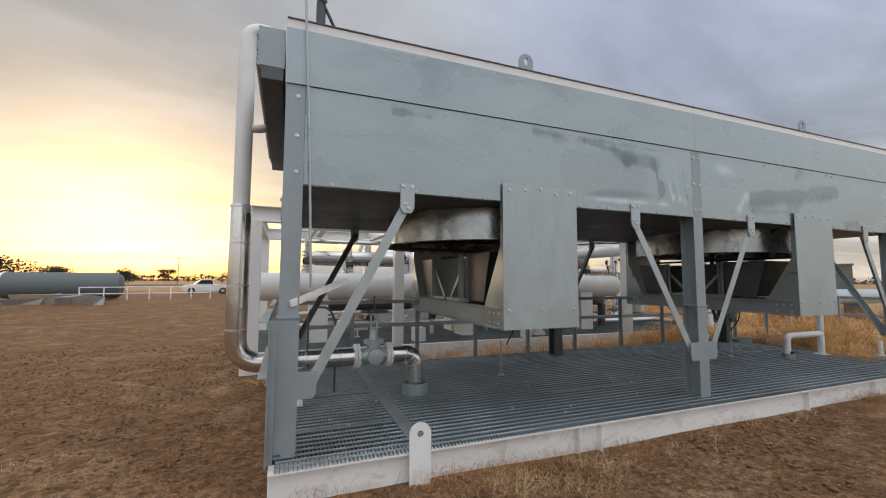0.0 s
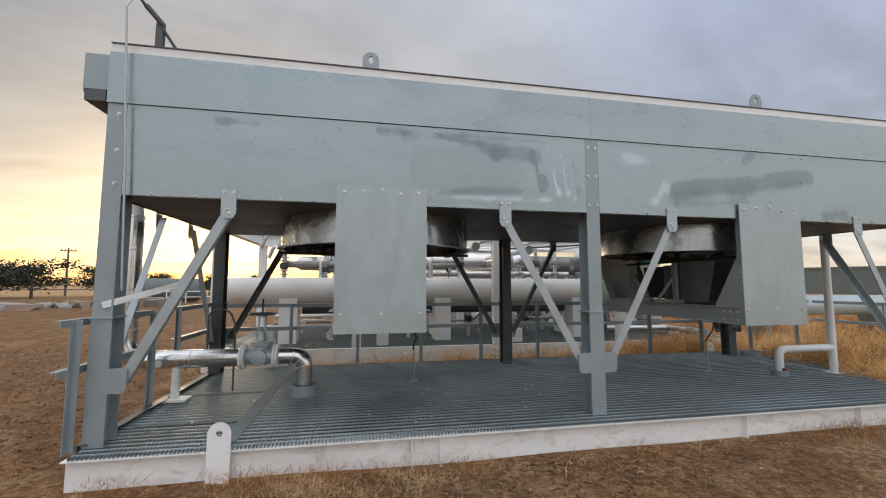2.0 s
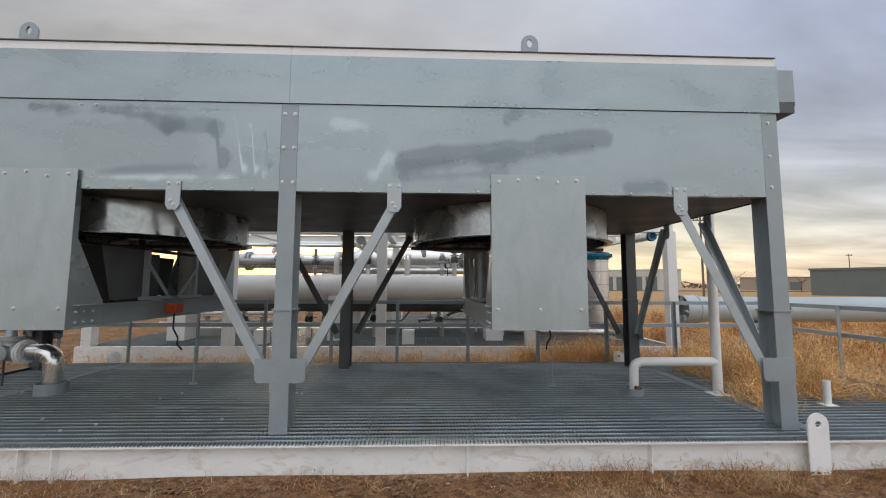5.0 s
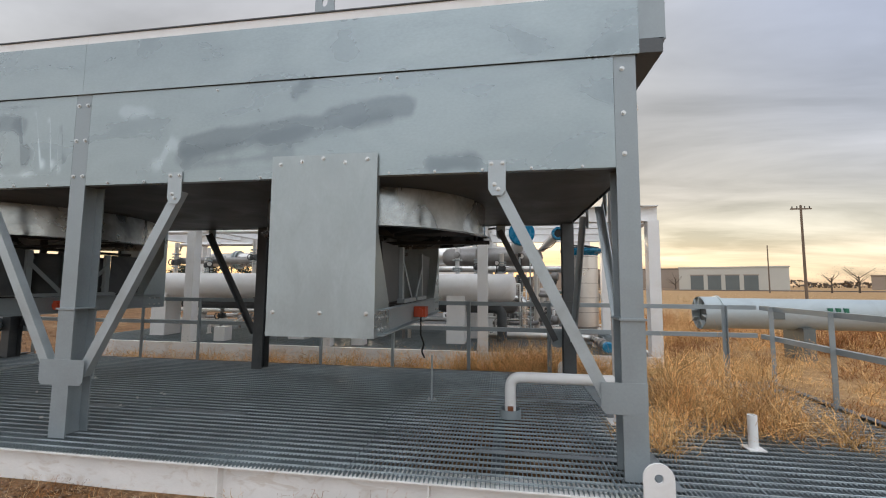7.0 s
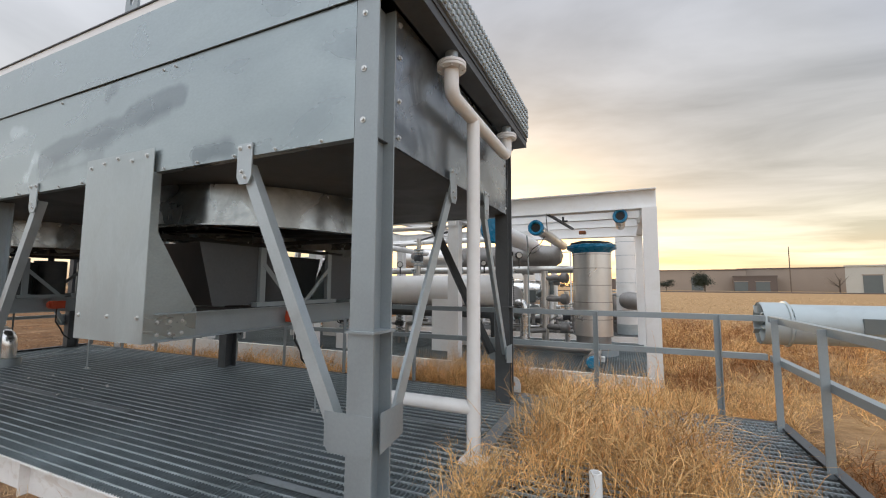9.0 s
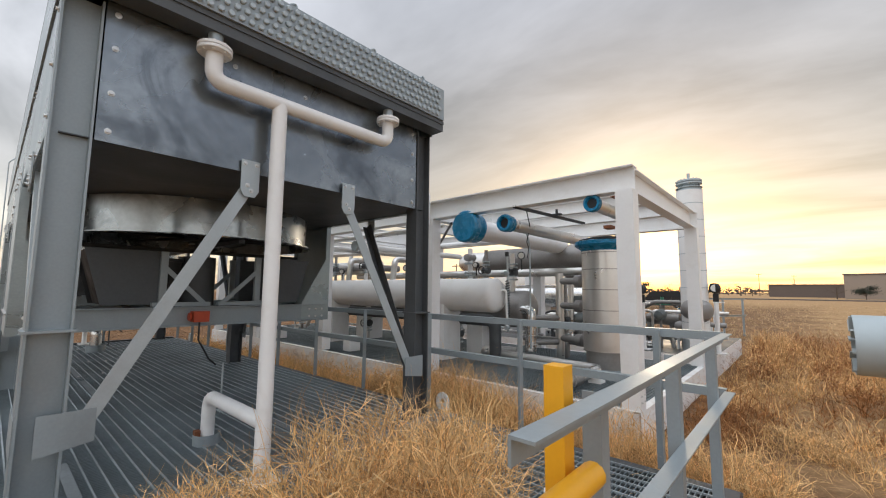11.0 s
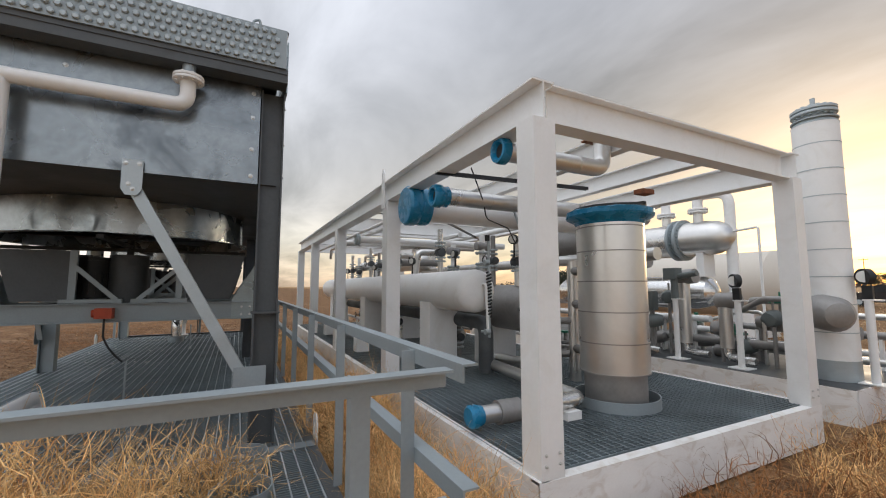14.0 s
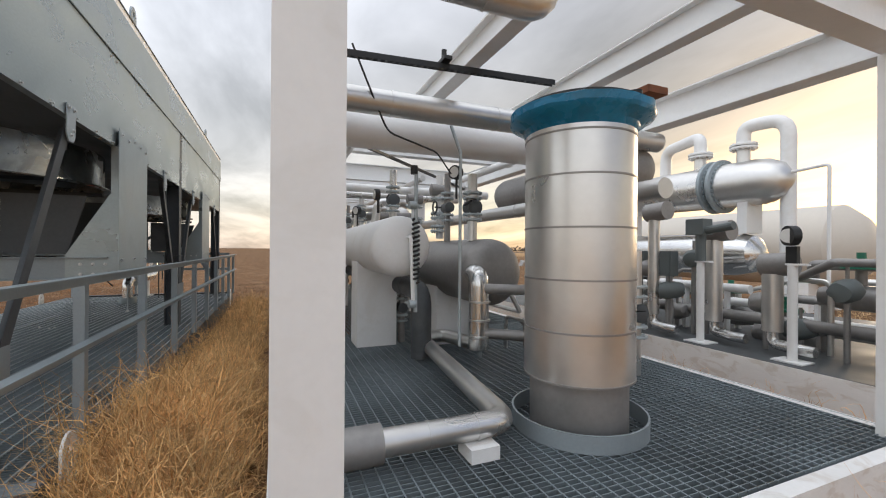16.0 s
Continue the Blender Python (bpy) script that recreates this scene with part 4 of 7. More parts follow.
# ---- riser and inlet valve at the left end ----
def riser():
    t = thing("riser_pipe", "large insulated riser pipe with a silver jacket below and white above", "pipe")
    x, y = -0.46, 1.52
    bm = B()
    tube(bm, [(x, y, 2.66), (x, y, 0.82), (0.9, y, 0.82)], 0.115, 0.3, 20, 8)
    part("lower_pipe", bm, "alu_bright", t, "shiny ribbed aluminium jacket", smooth=True)
    for z in (1.2, 1.7, 2.2, 2.62):
        bm = B()
        rod(bm, (x, y, z), (x, y, z + 0.02), 0.119, 20)
        part("band", bm, "alu", t, smooth=True)
    for xx in (-0.1, 0.3, 0.7):
        bm = B()
        rod(bm, (xx, y, 0.82), (xx + 0.02, y, 0.82), 0.119, 20)
        part("band", bm, "alu", t, smooth=True)
    bm = B()
    tube(bm, [(x, y, 2.64), (x, y, 4.82), (-0.12, y, 4.82), (-0.12, y, 4.0)], 0.095, 0.2, 20, 8)
    part("upper_pipe", bm, "white", t, "white painted upper pipe", smooth=True)
    bm = B()
    tube(bm, [(x, y, 3.6), (-0.3, y, 3.6), (-0.13, y + 0.25, 3.75)], 0.05, 0.1, 12)
    part("branch_pipe", bm, "white", t, "white side branch pipe", smooth=True)
    bm = B()
    box(bm, -0.03, 0.29, y - 0.11, y + 0.11, ZD + 0.002, ZD + 0.03)
    rod(bm, (0.13, y, ZD + 0.03), (0.13, y, 0.72), 0.05, 16)
    part("pipe_support", bm, "white_dirty", t, "white pipe stand with base plate", smooth=True)
    g = thing("pressure_gauge", "small round dial gauge on the inlet pipe", "gauge")
    bm = B()
    rod(bm, (0.0, y - 0.12, 0.80), (0.0, y - 0.17, 0.80), 0.012, 8)
    rod(bm, (0.0, y - 0.17, 0.80), (0.0, y - 0.205, 0.80), 0.055, 22)
    part("case", bm, "galv_post", g, smooth=True)
    bm = B()
    rod(bm, (0.0, y - 0.2055, 0.80), (0.0, y - 0.208, 0.80), 0.045, 20)
    part("dial", bm, "lens", g)
    v = thing("gate_valve", "grey flanged gate valve with a handwheel on top", "valve")
    bm = B()
    lathe(bm, (0.94, y, 0.82), (3, y, 0.82), [(0, 0.08), (0.12, 0.11), (0.28, 0.11), (0.4, 0.08)], 24)
    lathe(bm, (1.14, y, 0.84), (1.14, y, 4), [(0, 0.10), (0.12, 0.085), (0.13, 0.13), (0.18, 0.13), (0.185, 0.065), (0.3, 0.045), (0.31, 0.0)], 24)
    box(bm, 1.09, 1.11, y - 0.015, y + 0.015, 1.06, 1.36)
    box(bm, 1.17, 1.19, y - 0.015, y + 0.015, 1.06, 1.36)
    rod(bm, (1.14, y, 1.34), (1.14, y, 1.37), 0.06, 16)
    lathe(bm, (1.14, y - 0.17, 0.82), (1.14, y + 0.4, 0.82), [(0, 0.0), (0.02, 0.1), (0.32, 0.1), (0.34, 0.0)], 20, False)
    part("valve_body", bm, "galv_brace", v, "pale grey cast valve body", smooth=True)
    for xx in (0.89, 1.30):
        bm = B()
        flange(bm, (xx, y, 0.82), (9, y, 0.82), 0.155, 0.03, 12)
        flange(bm, (xx + 0.035, y, 0.82), (9, y, 0.82), 0.155, 0.03, 12)
        part("flange", bm, "white", v, "white painted bolted flange", smooth=True)
    bm = B()
    ring_pts = 24
    R = 0.17
    pts = [(1.14 + R * math.cos(i * math.tau / ring_pts), y + R * math.sin(i * math.tau / ring_pts), 1.38) for i in range(ring_pts + 1)]
    tube(bm, pts, 0.012, 0.01, 8, 1)
    for k in range(4):
        a = k * math.tau / 4
        rod(bm, (1.14, y, 1.375), (1.14 + R * math.cos(a), y + R * math.sin(a), 1.38), 0.008, 6)
    rod(bm, (1.14, y, 1.34), (1.14, y, 1.58), 0.014, 8)
    part("handwheel", bm, "galv_dark", v, smooth=True)
    e = thing("elbow_pipe", "silver jacketed elbow dropping into a sleeve in the grating", "pipe")
    bm = B()
    tube(bm, [(1.36, y, 0.82), (1.70, y, 0.82), (1.70, y, 0.32)], 0.105, 0.2, 20, 8)
    part("jacket", bm, "alu_bright", e, "crinkled shiny aluminium elbow jacket", smooth=True)
    bm = B()
    for a in (0.15, 0.45, 0.75):
        cx, cz = 1.70 - 0.2 + 0.2 * math.sin(a * 1.57), 0.82 - 0.2 + 0.2 * math.cos(a * 1.57)
        d = Vector((math.cos(a * 1.57), 0, -math.sin(a * 1.57)))
        cpt = Vector((cx, y, cz))
        rod(bm, cpt, cpt + d * 0.012, 0.109, 20)
    part("seam", bm, "alu", e, smooth=True)
    bm = B()
    lathe(bm, (1.70, y, ZD), (1.70, y, 2), [(0, 0.17), (0.14, 0.17), (0.14, 0.16), (0, 0.16)], 28, False)
    part("sleeve", bm, "galv_post", e, "short grey pipe sleeve", smooth=True)


riser()


# ---- the white framed process skid ----
SX1, SY0, SY1, SZ = 12.0, 4.68, 8.6, 0.41
ZC = 3.2
SX0 = -0.7
COLS = (11.9, 8.74, 5.53, 2.33, -0.5)


def process_skid():
    s = thing("process_skid", "white steel framed process skid with grey grating deck", "skid frame")
    for y, w in ((SY0, 0.09), (SY1, -0.09)):
        bm = B()
        channel(bm, (SX0, y, 0.21), (SX1, y, 0.21), w * -1, 0.40, 0.014)
        part("edge_beam", bm, "white_dirty", s, "white channel beam stained with soil")
    bm = B()
    channel(bm, (SX1 + 0.003, SY0, 0.205), (SX1 + 0.003, SY1, 0.205), -0.09, 0.396, 0.014)
    part("edge_beam", bm, "white_dirty", s, "white channel beam stained with soil")
    n = 4
    for i in range(n):
        bm = B()
        x1 = SX1 - 0.1 - i * 1.1
        grating_panel(bm, x1 - 1.09, x1, SY0 + 0.015, SY1 - 0.015, SZ, False, 0.04, 0.08)
        part("grating_panel", bm, "grating", s, kind="stuff")
    bm = B()
    grating_panel(bm, SX0 + 0.05, SX1 - 0.1 - n * 1.1 - 0.005, SY0 + 0.015, SY1 - 0.015, SZ, True, 0.05, 0.25)
    part("grating_panel", bm, "grating", s, kind="stuff")
    for i, x in enumerate(COLS):
        for y in (SY0 + 0.12, SY1 - 0.12):
            bm = B()
            box(bm, x - 0.1, x + 0.1, y - 0.1, y + 0.1, SZ + 0.006 if i else 0.02, ZC - 0.3)
            col = part("column", bm, "white", s, "white steel H column")
            if y < 6:
                zb = SZ if i else 0.02
                bolts_xz(col, [(x + a, zb + b) for a in (-0.06, 0.06) for b in (0.06, 0.13)], y - 0.1, -1, 0.012)
            if i == 0:
                bolts_yz(col, [(y + a, 0.5 + b) for a in (-0.06, 0.06) for b in (0.0, 0.07)], x + 0.1, 1, 0.012)
    for y in (SY0 + 0.12, SY1 - 0.12):
        bm = B()
        ibeam(bm, (SX0 + 0.1, y, ZC - 0.15), (SX1, y, ZC - 0.15), 0.2, 0.3, 0.014)
        part("roof_beam", bm, "white", s, "white steel roof beam")
    for y in (6.05, 7.15):
        bm = B()
        ibeam(bm, (8.84, y, ZC - 0.14), (11.81, y, ZC - 0.14), 0.12, 0.2, 0.012)
        part("roof_beam", bm, "white", s, "white steel roof beam")
    for x in (11.9, 8.74, 7.3, 5.53, 4.2, 2.33, 0.9, -0.5):
        bm = B()
        h = 0.3 if x in COLS else 0.2
        ibeam(bm, (x, SY0 + 0.23, ZC - h / 2 - 0.002), (x, SY1 - 0.23, ZC - h / 2 - 0.002), 0.16, h, 0.014)
        part("roof_beam", bm, "white", s, "white steel roof beam")
    bm = B()
    plate(bm, [(COLS[1] - 0.05, SY0 - 0.02, ZC - 0.4), (COLS[1] + 0.06, SY0 - 0.02, ZC - 0.4), (COLS[1] + 0.06, SY0 - 0.02, ZC + 0.1), (COLS[1] + 0.02, SY0 - 0.02, ZC + 0.17), (COLS[1] - 0.01, SY0 - 0.02, ZC + 0.17), (COLS[1] - 0.05, SY0 - 0.02, ZC + 0.1)], 0.02)
    part("lifting_lug", bm, "white", s)


process_skid()


def jacket_vessel(name, label, cat, c, r, z0, z1, seams, material="alu", lid=True):
    t = thing(name, label, cat, (0, 0, 0))
    x, y = c
    bm = B()
    rod(bm, (x, y, z0), (x, y, z1), r, 40)
    part("body", bm, material, t, "brushed aluminium insulation jacket", smooth=True)
    for z in seams:
        bm = B()
        rod(bm, (x, y, z), (x, y, z + 0.012), r + 0.004, 40)
        part("seam_band", bm, "alu_dull" if material == "alu" else "galv_brace", t, smooth=True)
    return t


def contactor():
    x, y = 10.95, 6.65
    t = jacket_vessel("jacketed_vessel", "tall aluminium jacketed vessel with a blue wrapped top flange", "vessel", (x, y), 0.365, 0.76, 2.38, (0.76, 1.08, 1.41, 1.74, 2.07, 2.34))
    bm = B()
    rod(bm, (x, y, SZ), (x, y, 0.76), 0.325, 40)
    part("skirt", bm, "alu_dull", t, "plain grey steel skirt", smooth=True)
    bm = B()
    lathe(bm, (x, y, SZ), (x, y, 9), [(0, 0.45), (0.11, 0.45), (0.11, 0.437), (0, 0.437)], 40, False)
    part("base_ring", bm, "galv_post", t, smooth=True)
    bm = B()
    lathe(bm, (x, y, 2.36), (x, y, 9), [(0, 0.33), (0.03, 0.37), (0.06, 0.385), (0.10, 0.46), (0.125, 0.475), (0.13, 0.465), (0.175, 0.47), (0.185, 0.445), (0.19, 0.30)], 48)
    for v in bm.verts:
        k = 1 + 0.022 * noise.noise((v.co.x * 9, v.co.y * 9, v.co.z * 14)) + 0.012 * noise.noise((v.co.x * 25, v.co.y * 25, v.co.z * 30))
        v.co.x, v.co.y = x + (v.co.x - x) * k, y + (v.co.y - y) * k
        v.co.z += 0.008 * noise.noise((v.co.x * 12, v.co.y * 12, 5))
    part("top_flange", bm, "blue", t, "blue plastic wrapped top flange", smooth=True)
    bm = B()
    rod(bm, (x, y, 2.555), (x, y, 2.575), 0.40, 36)
    rod(bm, (x + 0.28, y + 0.2, 2.575), (x + 0.28, y + 0.2, 2.63), 0.05, 10)
    tube(bm, [(x - 0.38, y - 0.1, 2.58), (x - 0.2, y + 0.1, 2.64), (x + 0.1, y - 0.05, 2.62), (x + 0.32, y + 0.1, 2.6)], 0.016, 0.1, 6)
    part("lid", bm, "dark", t, smooth=True)


contactor()


def tower():
    x, y = 11.6, 10.15
    t = jacket_vessel("tower", "slender pale jacketed tower with a flanged top", "tower", (x, y), 0.26, 0.7, 3.97, [0.7 + 0.37 * i for i in range(10)], "white")
    bm = B()
    rod(bm, (x, y, 0.0), (x, y, 0.7), 0.26, 32)
    part("skirt", bm, "galv_brace", t, smooth=True)
    bm = B()
    lathe(bm, (x, y, 3.97), (x, y, 9), [(0, 0.265), (0.06, 0.22), (0.10, 0.19), (0.14, 0.19)], 32)
    flange(bm, (x, y, 4.11), (x, y, 9), 0.26, 0.045, 16, 32)
    flange(bm, (x, y, 4.165), (x, y, 9), 0.26, 0.045, 16, 32)
    rod(bm, (x, y, 4.21), (x, y, 4.38), 0.03, 10)
    part("top_flange", bm, "galv_brace", t, smooth=True)


tower()


def hvessel(name, label, x0, x1, y, z, r, material, saddles=(), cat="vessel", axis="x", end1=True):
    t = thing(name, label, cat)
    bm = B()
    n = x1 - x0
    e = r * 0.5
    steps = (0.12, 0.3, 0.55, 0.8, 1.05, 1.3, 1.57)
    prof = [(0, 0.0)] + [(e * (1 - math.cos(a)), r * math.sin(a) ** 0.6) for a in steps] + [(n - e * (1 - math.cos(a)), r * math.sin(a) ** 0.6) for a in steps[::-1]] + [(n, 0.0)]
    if axis == "x":
        lathe(bm, (x0, y, z), (x1, y, z), prof, 36, False)
    else:
        lathe(bm, (y, x0, z), (y, x1, z), prof, 36, False)
    part("shell", bm, material, t, smooth=True)
    for sx in saddles:
        bm = B()
        if axis == "x":
            box(bm, sx - 0.2, sx + 0.2, y - r * 0.8, y + r * 0.8, SZ + 0.002, z - r * 0.55)
        else:
            box(bm, y - r * 0.8, y + r * 0.8, sx - 0.1, sx + 0.1, SZ + 0.002, z - r * 0.55)
        part("saddle", bm, "white", t, "white plate saddle")
    return t


hvessel("white_drum", "long white horizontal drum on white saddles", -0.70, 9.42, 5.86, 1.63, 0.305, "white", (8.1, 4.4, 0.75))


def disc_flange(t, name, p, q, r, th, material, label="", bolts=8):
    bm = B()
    flange(bm, p, q, r, th, bolts)
    return part(name, bm, material, t, label, smooth=True)


def pipe_thing(name, label, pts, r, material, bend=0.15, flanges=(), seg=16, fl_mat="galv_brace", bands=()):
    """One run of pipe; flanges: (place, way, radius)."""
    t = thing(name, label, "pipe")
    bm = B()
    tube(bm, pts, r, bend, seg, 5)
    part("pipe", bm, material, t, smooth=True)
    for p, d, fr in flanges:
        d = Vector(d)
        disc_flange(t, "flange", p, Vector(p) + d, fr, 0.03, fl_mat)
        disc_flange(t, "flange", Vector(p) + d.normalized() * 0.034, Vector(p) + d, fr, 0.03, fl_mat)
    for p, d in bands:
        bm = B()
        rod(bm, p, Vector(p) + Vector(d).normalized() * 0.018, r + 0.004, seg)
        part("band", bm, material, t, smooth=True)
    return t


# ---- pipes and vessels of the process skid ----
def skid_pipes():
    # large white exchanger with a blue wrapped end
    t = thing("overhead_exchanger", "white overhead exchanger tube with a blue wrapped end flange", "vessel")
    bm = B()
    lathe(bm, (9.5, 4.80, 2.69), (9.5, 9, 2.69), [(0, 0.17), (3.3, 0.17)], 28)
    part("shell", bm, "white", t, smooth=True)
    bm = B()
    lathe(bm, (9.5, 4.70, 2.71), (9.5, 9, 2.71), [(0, 0.225), (0.03, 0.25), (0.12, 0.25), (0.16, 0.23), (0.2, 0.24), (0.3, 0.235), (0.33, 0.17)], 32)
    part("end_flange", bm, "blue", t, "blue plastic wrapped flange", smooth=True)
    for y in (5.3, 7.6):
        bm = B()
        box(bm, 9.4, 9.6, y - 0.02, y + 0.02, 2.865, 2.9)
        part("hanger", bm, "white", t)
    t = thing("dome_vessel", "dull grey insulated vessel with a domed end", "vessel")
    bm = B()
    lathe(bm, (7.4, 8.15, 2.45), (12, 8.15, 2.45), [(0, 0.0), (0.05, 0.15), (0.15, 0.24), (0.25, 0.26), (2.55, 0.26), (2.65, 0.24), (2.76, 0.17), (2.82, 0.0)], 30, False)
    part("shell", bm, "alu_dull", t, smooth=True)
    pipe_thing("overhead_pipe", "silver jacketed overhead pipe with a blue wrapped flange", [(10.2, 4.82, 2.70), (10.2, 8.3, 2.70)], 0.095, "alu",
               bands=[((10.2, y, 2.70), (0, 1, 0)) for y in (5.5, 6.4, 7.3)])
    t = thing("flange_cover", "blue plastic wrapped open pipe flange", "flange")
    bm = B()
    lathe(bm, (10.2, 4.75, 2.70), (10.2, 9, 2.70), [(0.06, 0.07), (0, 0.085), (0, 0.115), (0.03, 0.13), (0.10, 0.13), (0.13, 0.11), (0.18, 0.12), (0.2, 0.1)], 28, False)
    part("wrap", bm, "blue", t, smooth=True)
    # black disc stands in for the shade inside the pipe mouth
    bm = B()
    rod(bm, (10.2, 4.80, 2.70), (10.2, 4.81, 2.70), 0.08, 24)
    part("mouth_shade", bm, "dark", t)
    pipe_thing("overhead_pipe", "silver jacketed pipe bending up to a roof plate", [(11.5, 4.78, 2.81), (11.5, 5.95, 2.81), (11.5, 5.95, 3.10)], 0.08, "alu", 0.13,
               bands=[((11.5, y, 2.81), (0, 1, 0)) for y in (5.2, 5.6)])
    t = thing("flange_cover", "dark open pipe flange with a blue rim", "flange")
    bm = B()
    lathe(bm, (11.5, 4.73, 2.81), (11.5, 9, 2.81), [(0.05, 0.055), (0, 0.075), (0, 0.10), (0.03, 0.11), (0.08, 0.11), (0.1, 0.082)], 26, False)
    part("wrap", bm, "blue", t, smooth=True)
    # another black disc, added as the shaded bore of this pipe
    bm = B()
    rod(bm, (11.5, 4.765, 2.81), (11.5, 4.775, 2.81), 0.07, 22)
    part("mouth_shade", bm, "dark", t)
    t = thing("roof_plate", "brown primed support plate under the roof beam", "bracket")
    bm = B()
    box(bm, 11.36, 11.64, 5.82, 5.99, 3.10, 3.112)
    part("plate", bm, "rust", t)
    t = thing("roof_plate", "brown primed support block under the roof beam", "bracket")
    bm = B()
    box(bm, 10.64, 10.78, 7.5, 7.72, 2.9, 2.96)
    part("plate", bm, "rust", t)
    t = thing("cable_tray", "black perforated strut carrying cable under the roof", "cable tray")
    bm = B()
    for dx in (-0.02, 0.016):
        bar(bm, (10.42 + dx, 4.7, 2.9), (10.6 + dx, 6.7, 2.9), 0.004, 0.04)
    n = 40
    for i in range(n):
        f = i / n
        bar(bm, (10.4 + 0.18 * f, 4.7 + 2.0 * f, 2.882), (10.436 + 0.18 * f, 4.7 + 2.0 * f, 2.882), 0.022, 0.004)
    part("strut", bm, "dark", t)
    for f in (0.1, 0.55):
        bm = B()
        box(bm, 10.35 + 0.18 * f, 10.5 + 0.18 * f, 4.68 + 2 * f, 4.74 + 2 * f, 2.925, 2.95)
        rod(bm, (10.42 + 0.18 * f, 4.71 + 2 * f, 2.95), (10.42 + 0.18 * f, 4.71 + 2 * f, 3.02), 0.02, 8)
        part("clamp", bm, "dark", t)
    t = thing("cable_tray", "black strut carrying small tubing under the roof", "cable tray")
    bm = B()
    bar(bm, (9.0, 5.0, 2.85), (5.6, 8.3, 2.85), 0.035, 0.035)
    part("strut", bm, "dark", t)
    # low drain line
    pipe_thing("drain_pipe", "silver jacketed low pipe bending across the deck", [(11.05, 5.0, 0.56), (11.05, 6.02, 0.56), (8.75, 6.28, 0.56), (8.6, 6.6, 0.56), (9.2, 6.75, 0.56)], 0.075, "alu", 0.14,
               bands=[((11.05, y, 0.56), (0, 1, 0)) for y in (5.5, 5.8)])
    t = thing("pipe_reducer", "dull grey cap with a blue flange cover on a low pipe", "flange")
    bm = B()
    rod(bm, (11.05, 5.0, 0.56), (11.05, 5.24, 0.56), 0.105, 24)
    part("collar", bm, "alu_dull", t, smooth=True)
    bm = B()
    rod(bm, (11.05, 4.74, 0.56), (11.05, 5.0, 0.56), 0.08, 20)
    part("stub", bm, "alu", t, smooth=True)
    bm = B()
    lathe(bm, (11.05, 4.70, 0.56), (11.05, 9, 0.56), [(0, 0.08), (0.02, 0.10), (0.07, 0.10), (0.1, 0.09), (0.13, 0.083)], 24)
    part("cover", bm, "blue", t, smooth=True)
    t = thing("pipe_shoe", "small white pipe shoe on the grating", "support")
    bm = B()
    box(bm, 11.0, 11.18, 5.72, 5.9, SZ + 0.001, SZ + 0.08)
    part("shoe", bm, "white_dirty", t)
    # horizontal jacketed vessel behind the drum
    hvessel("jacketed_drum", "aluminium jacketed horizontal drum behind the white drum", 3.2, 9.5, 6.85, 1.36, 0.36, "alu_dull", (8.3, 4.5))
    t = thing("mitred_elbow", "silver mitred elbow jacket dropping from the drum", "pipe")
    bm = B()
    tube(bm, [(9.35, 6.62, 1.36), (9.60, 6.58, 1.36), (9.60, 6.58, 0.62)], 0.10, 0.22, 20, 6)
    part("jacket", bm, "alu_bright", t, smooth=True)
    for z in (1.08, 0.9, 0.74):
        bm = B()
        rod(bm, (9.62, 6.58, z), (9.62, 6.58, z + 0.015), 0.106, 20)
        part("band", bm, "alu", t, smooth=True)
    bm = B()
    rod(bm, (9.62, 6.58, 0.55), (9.62, 6.58, 0.62), 0.025, 10)
    part("drain", bm, "galv_post", t)
    for name, pts in (("cross_pipe", [(9.62, 6.58, 1.22), (9.85, 6.8, 1.22), (9.95, 7.05, 1.22)]), ("cross_pipe", [(9.62, 6.58, 0.78), (9.95, 6.95, 0.78)])):
        pipe_thing(name, "short dull insulated cross pipe", pts, 0.05, "alu_dull", 0.1)
    pipe_thing("bridle_pipe", "tall slim silver jacketed standpipe", [(9.95, 7.05, SZ), (9.95, 7.05, 2.05)], 0.075, "alu", bands=[((9.95, 7.05, z), (0, 0, 1)) for z in (0.9, 1.3, 1.75)])
    for z in (0.85, 1.45, 1.9):
        pipe_thing("level_branch", "dull insulated branch with a dark blanket", [(9.95, 7.05, z), (10.35, 6.95, z)], 0.06, "alu_dull", 0.1)
        t = thing("blanket_cover", "dark insulation blanket round a flange", "insulation")
        bm = B()
        lathe(bm, (10.3, 6.96, z), (12, 6.6, z), [(0, 0.08), (0.02, 0.11), (0.14, 0.11), (0.17, 0.07)], 16)
        part("blanket", bm, "alu_dull", t, smooth=True)
    # level gauge with a dark coil in front of the drum
    t = thing("level_gauge", "slim level gauge column with black coiled tracing", "gauge")
    bm = B()
    rod(bm, (9.5, 5.95, 1.0), (9.5, 5.95, 2.32), 0.018, 10)
    part("column", bm, "galv_brace", t, smooth=True)
    bm = B()
    pts = []
    for i in range(14 * 8):
        a = i * math.tau / 8
        pts.append((9.5 + 0.032 * math.cos(a), 5.95 + 0.032 * math.sin(a), 1.28 + i * 0.0055))
    tube(bm, pts, 0.012, 0.001, 5, 1)
    part("coil", bm, "dark", t, smooth=True)
    for z in (1.08, 2.02):
        bm = B()
        rod(bm, (9.5, 5.95, z), (9.5, 5.88, z), 0.04, 12)
        rod(bm, (9.40, 5.88, z), (9.5, 5.95, z), 0.015, 8)
        part("cock", bm, "galv_brace", t, smooth=True)
    bm = B()
    rod(bm, (9.5, 5.93, 2.32), (9.5, 5.93, 2.40), 0.035, 12)
    part("handle", bm, "dark", t)
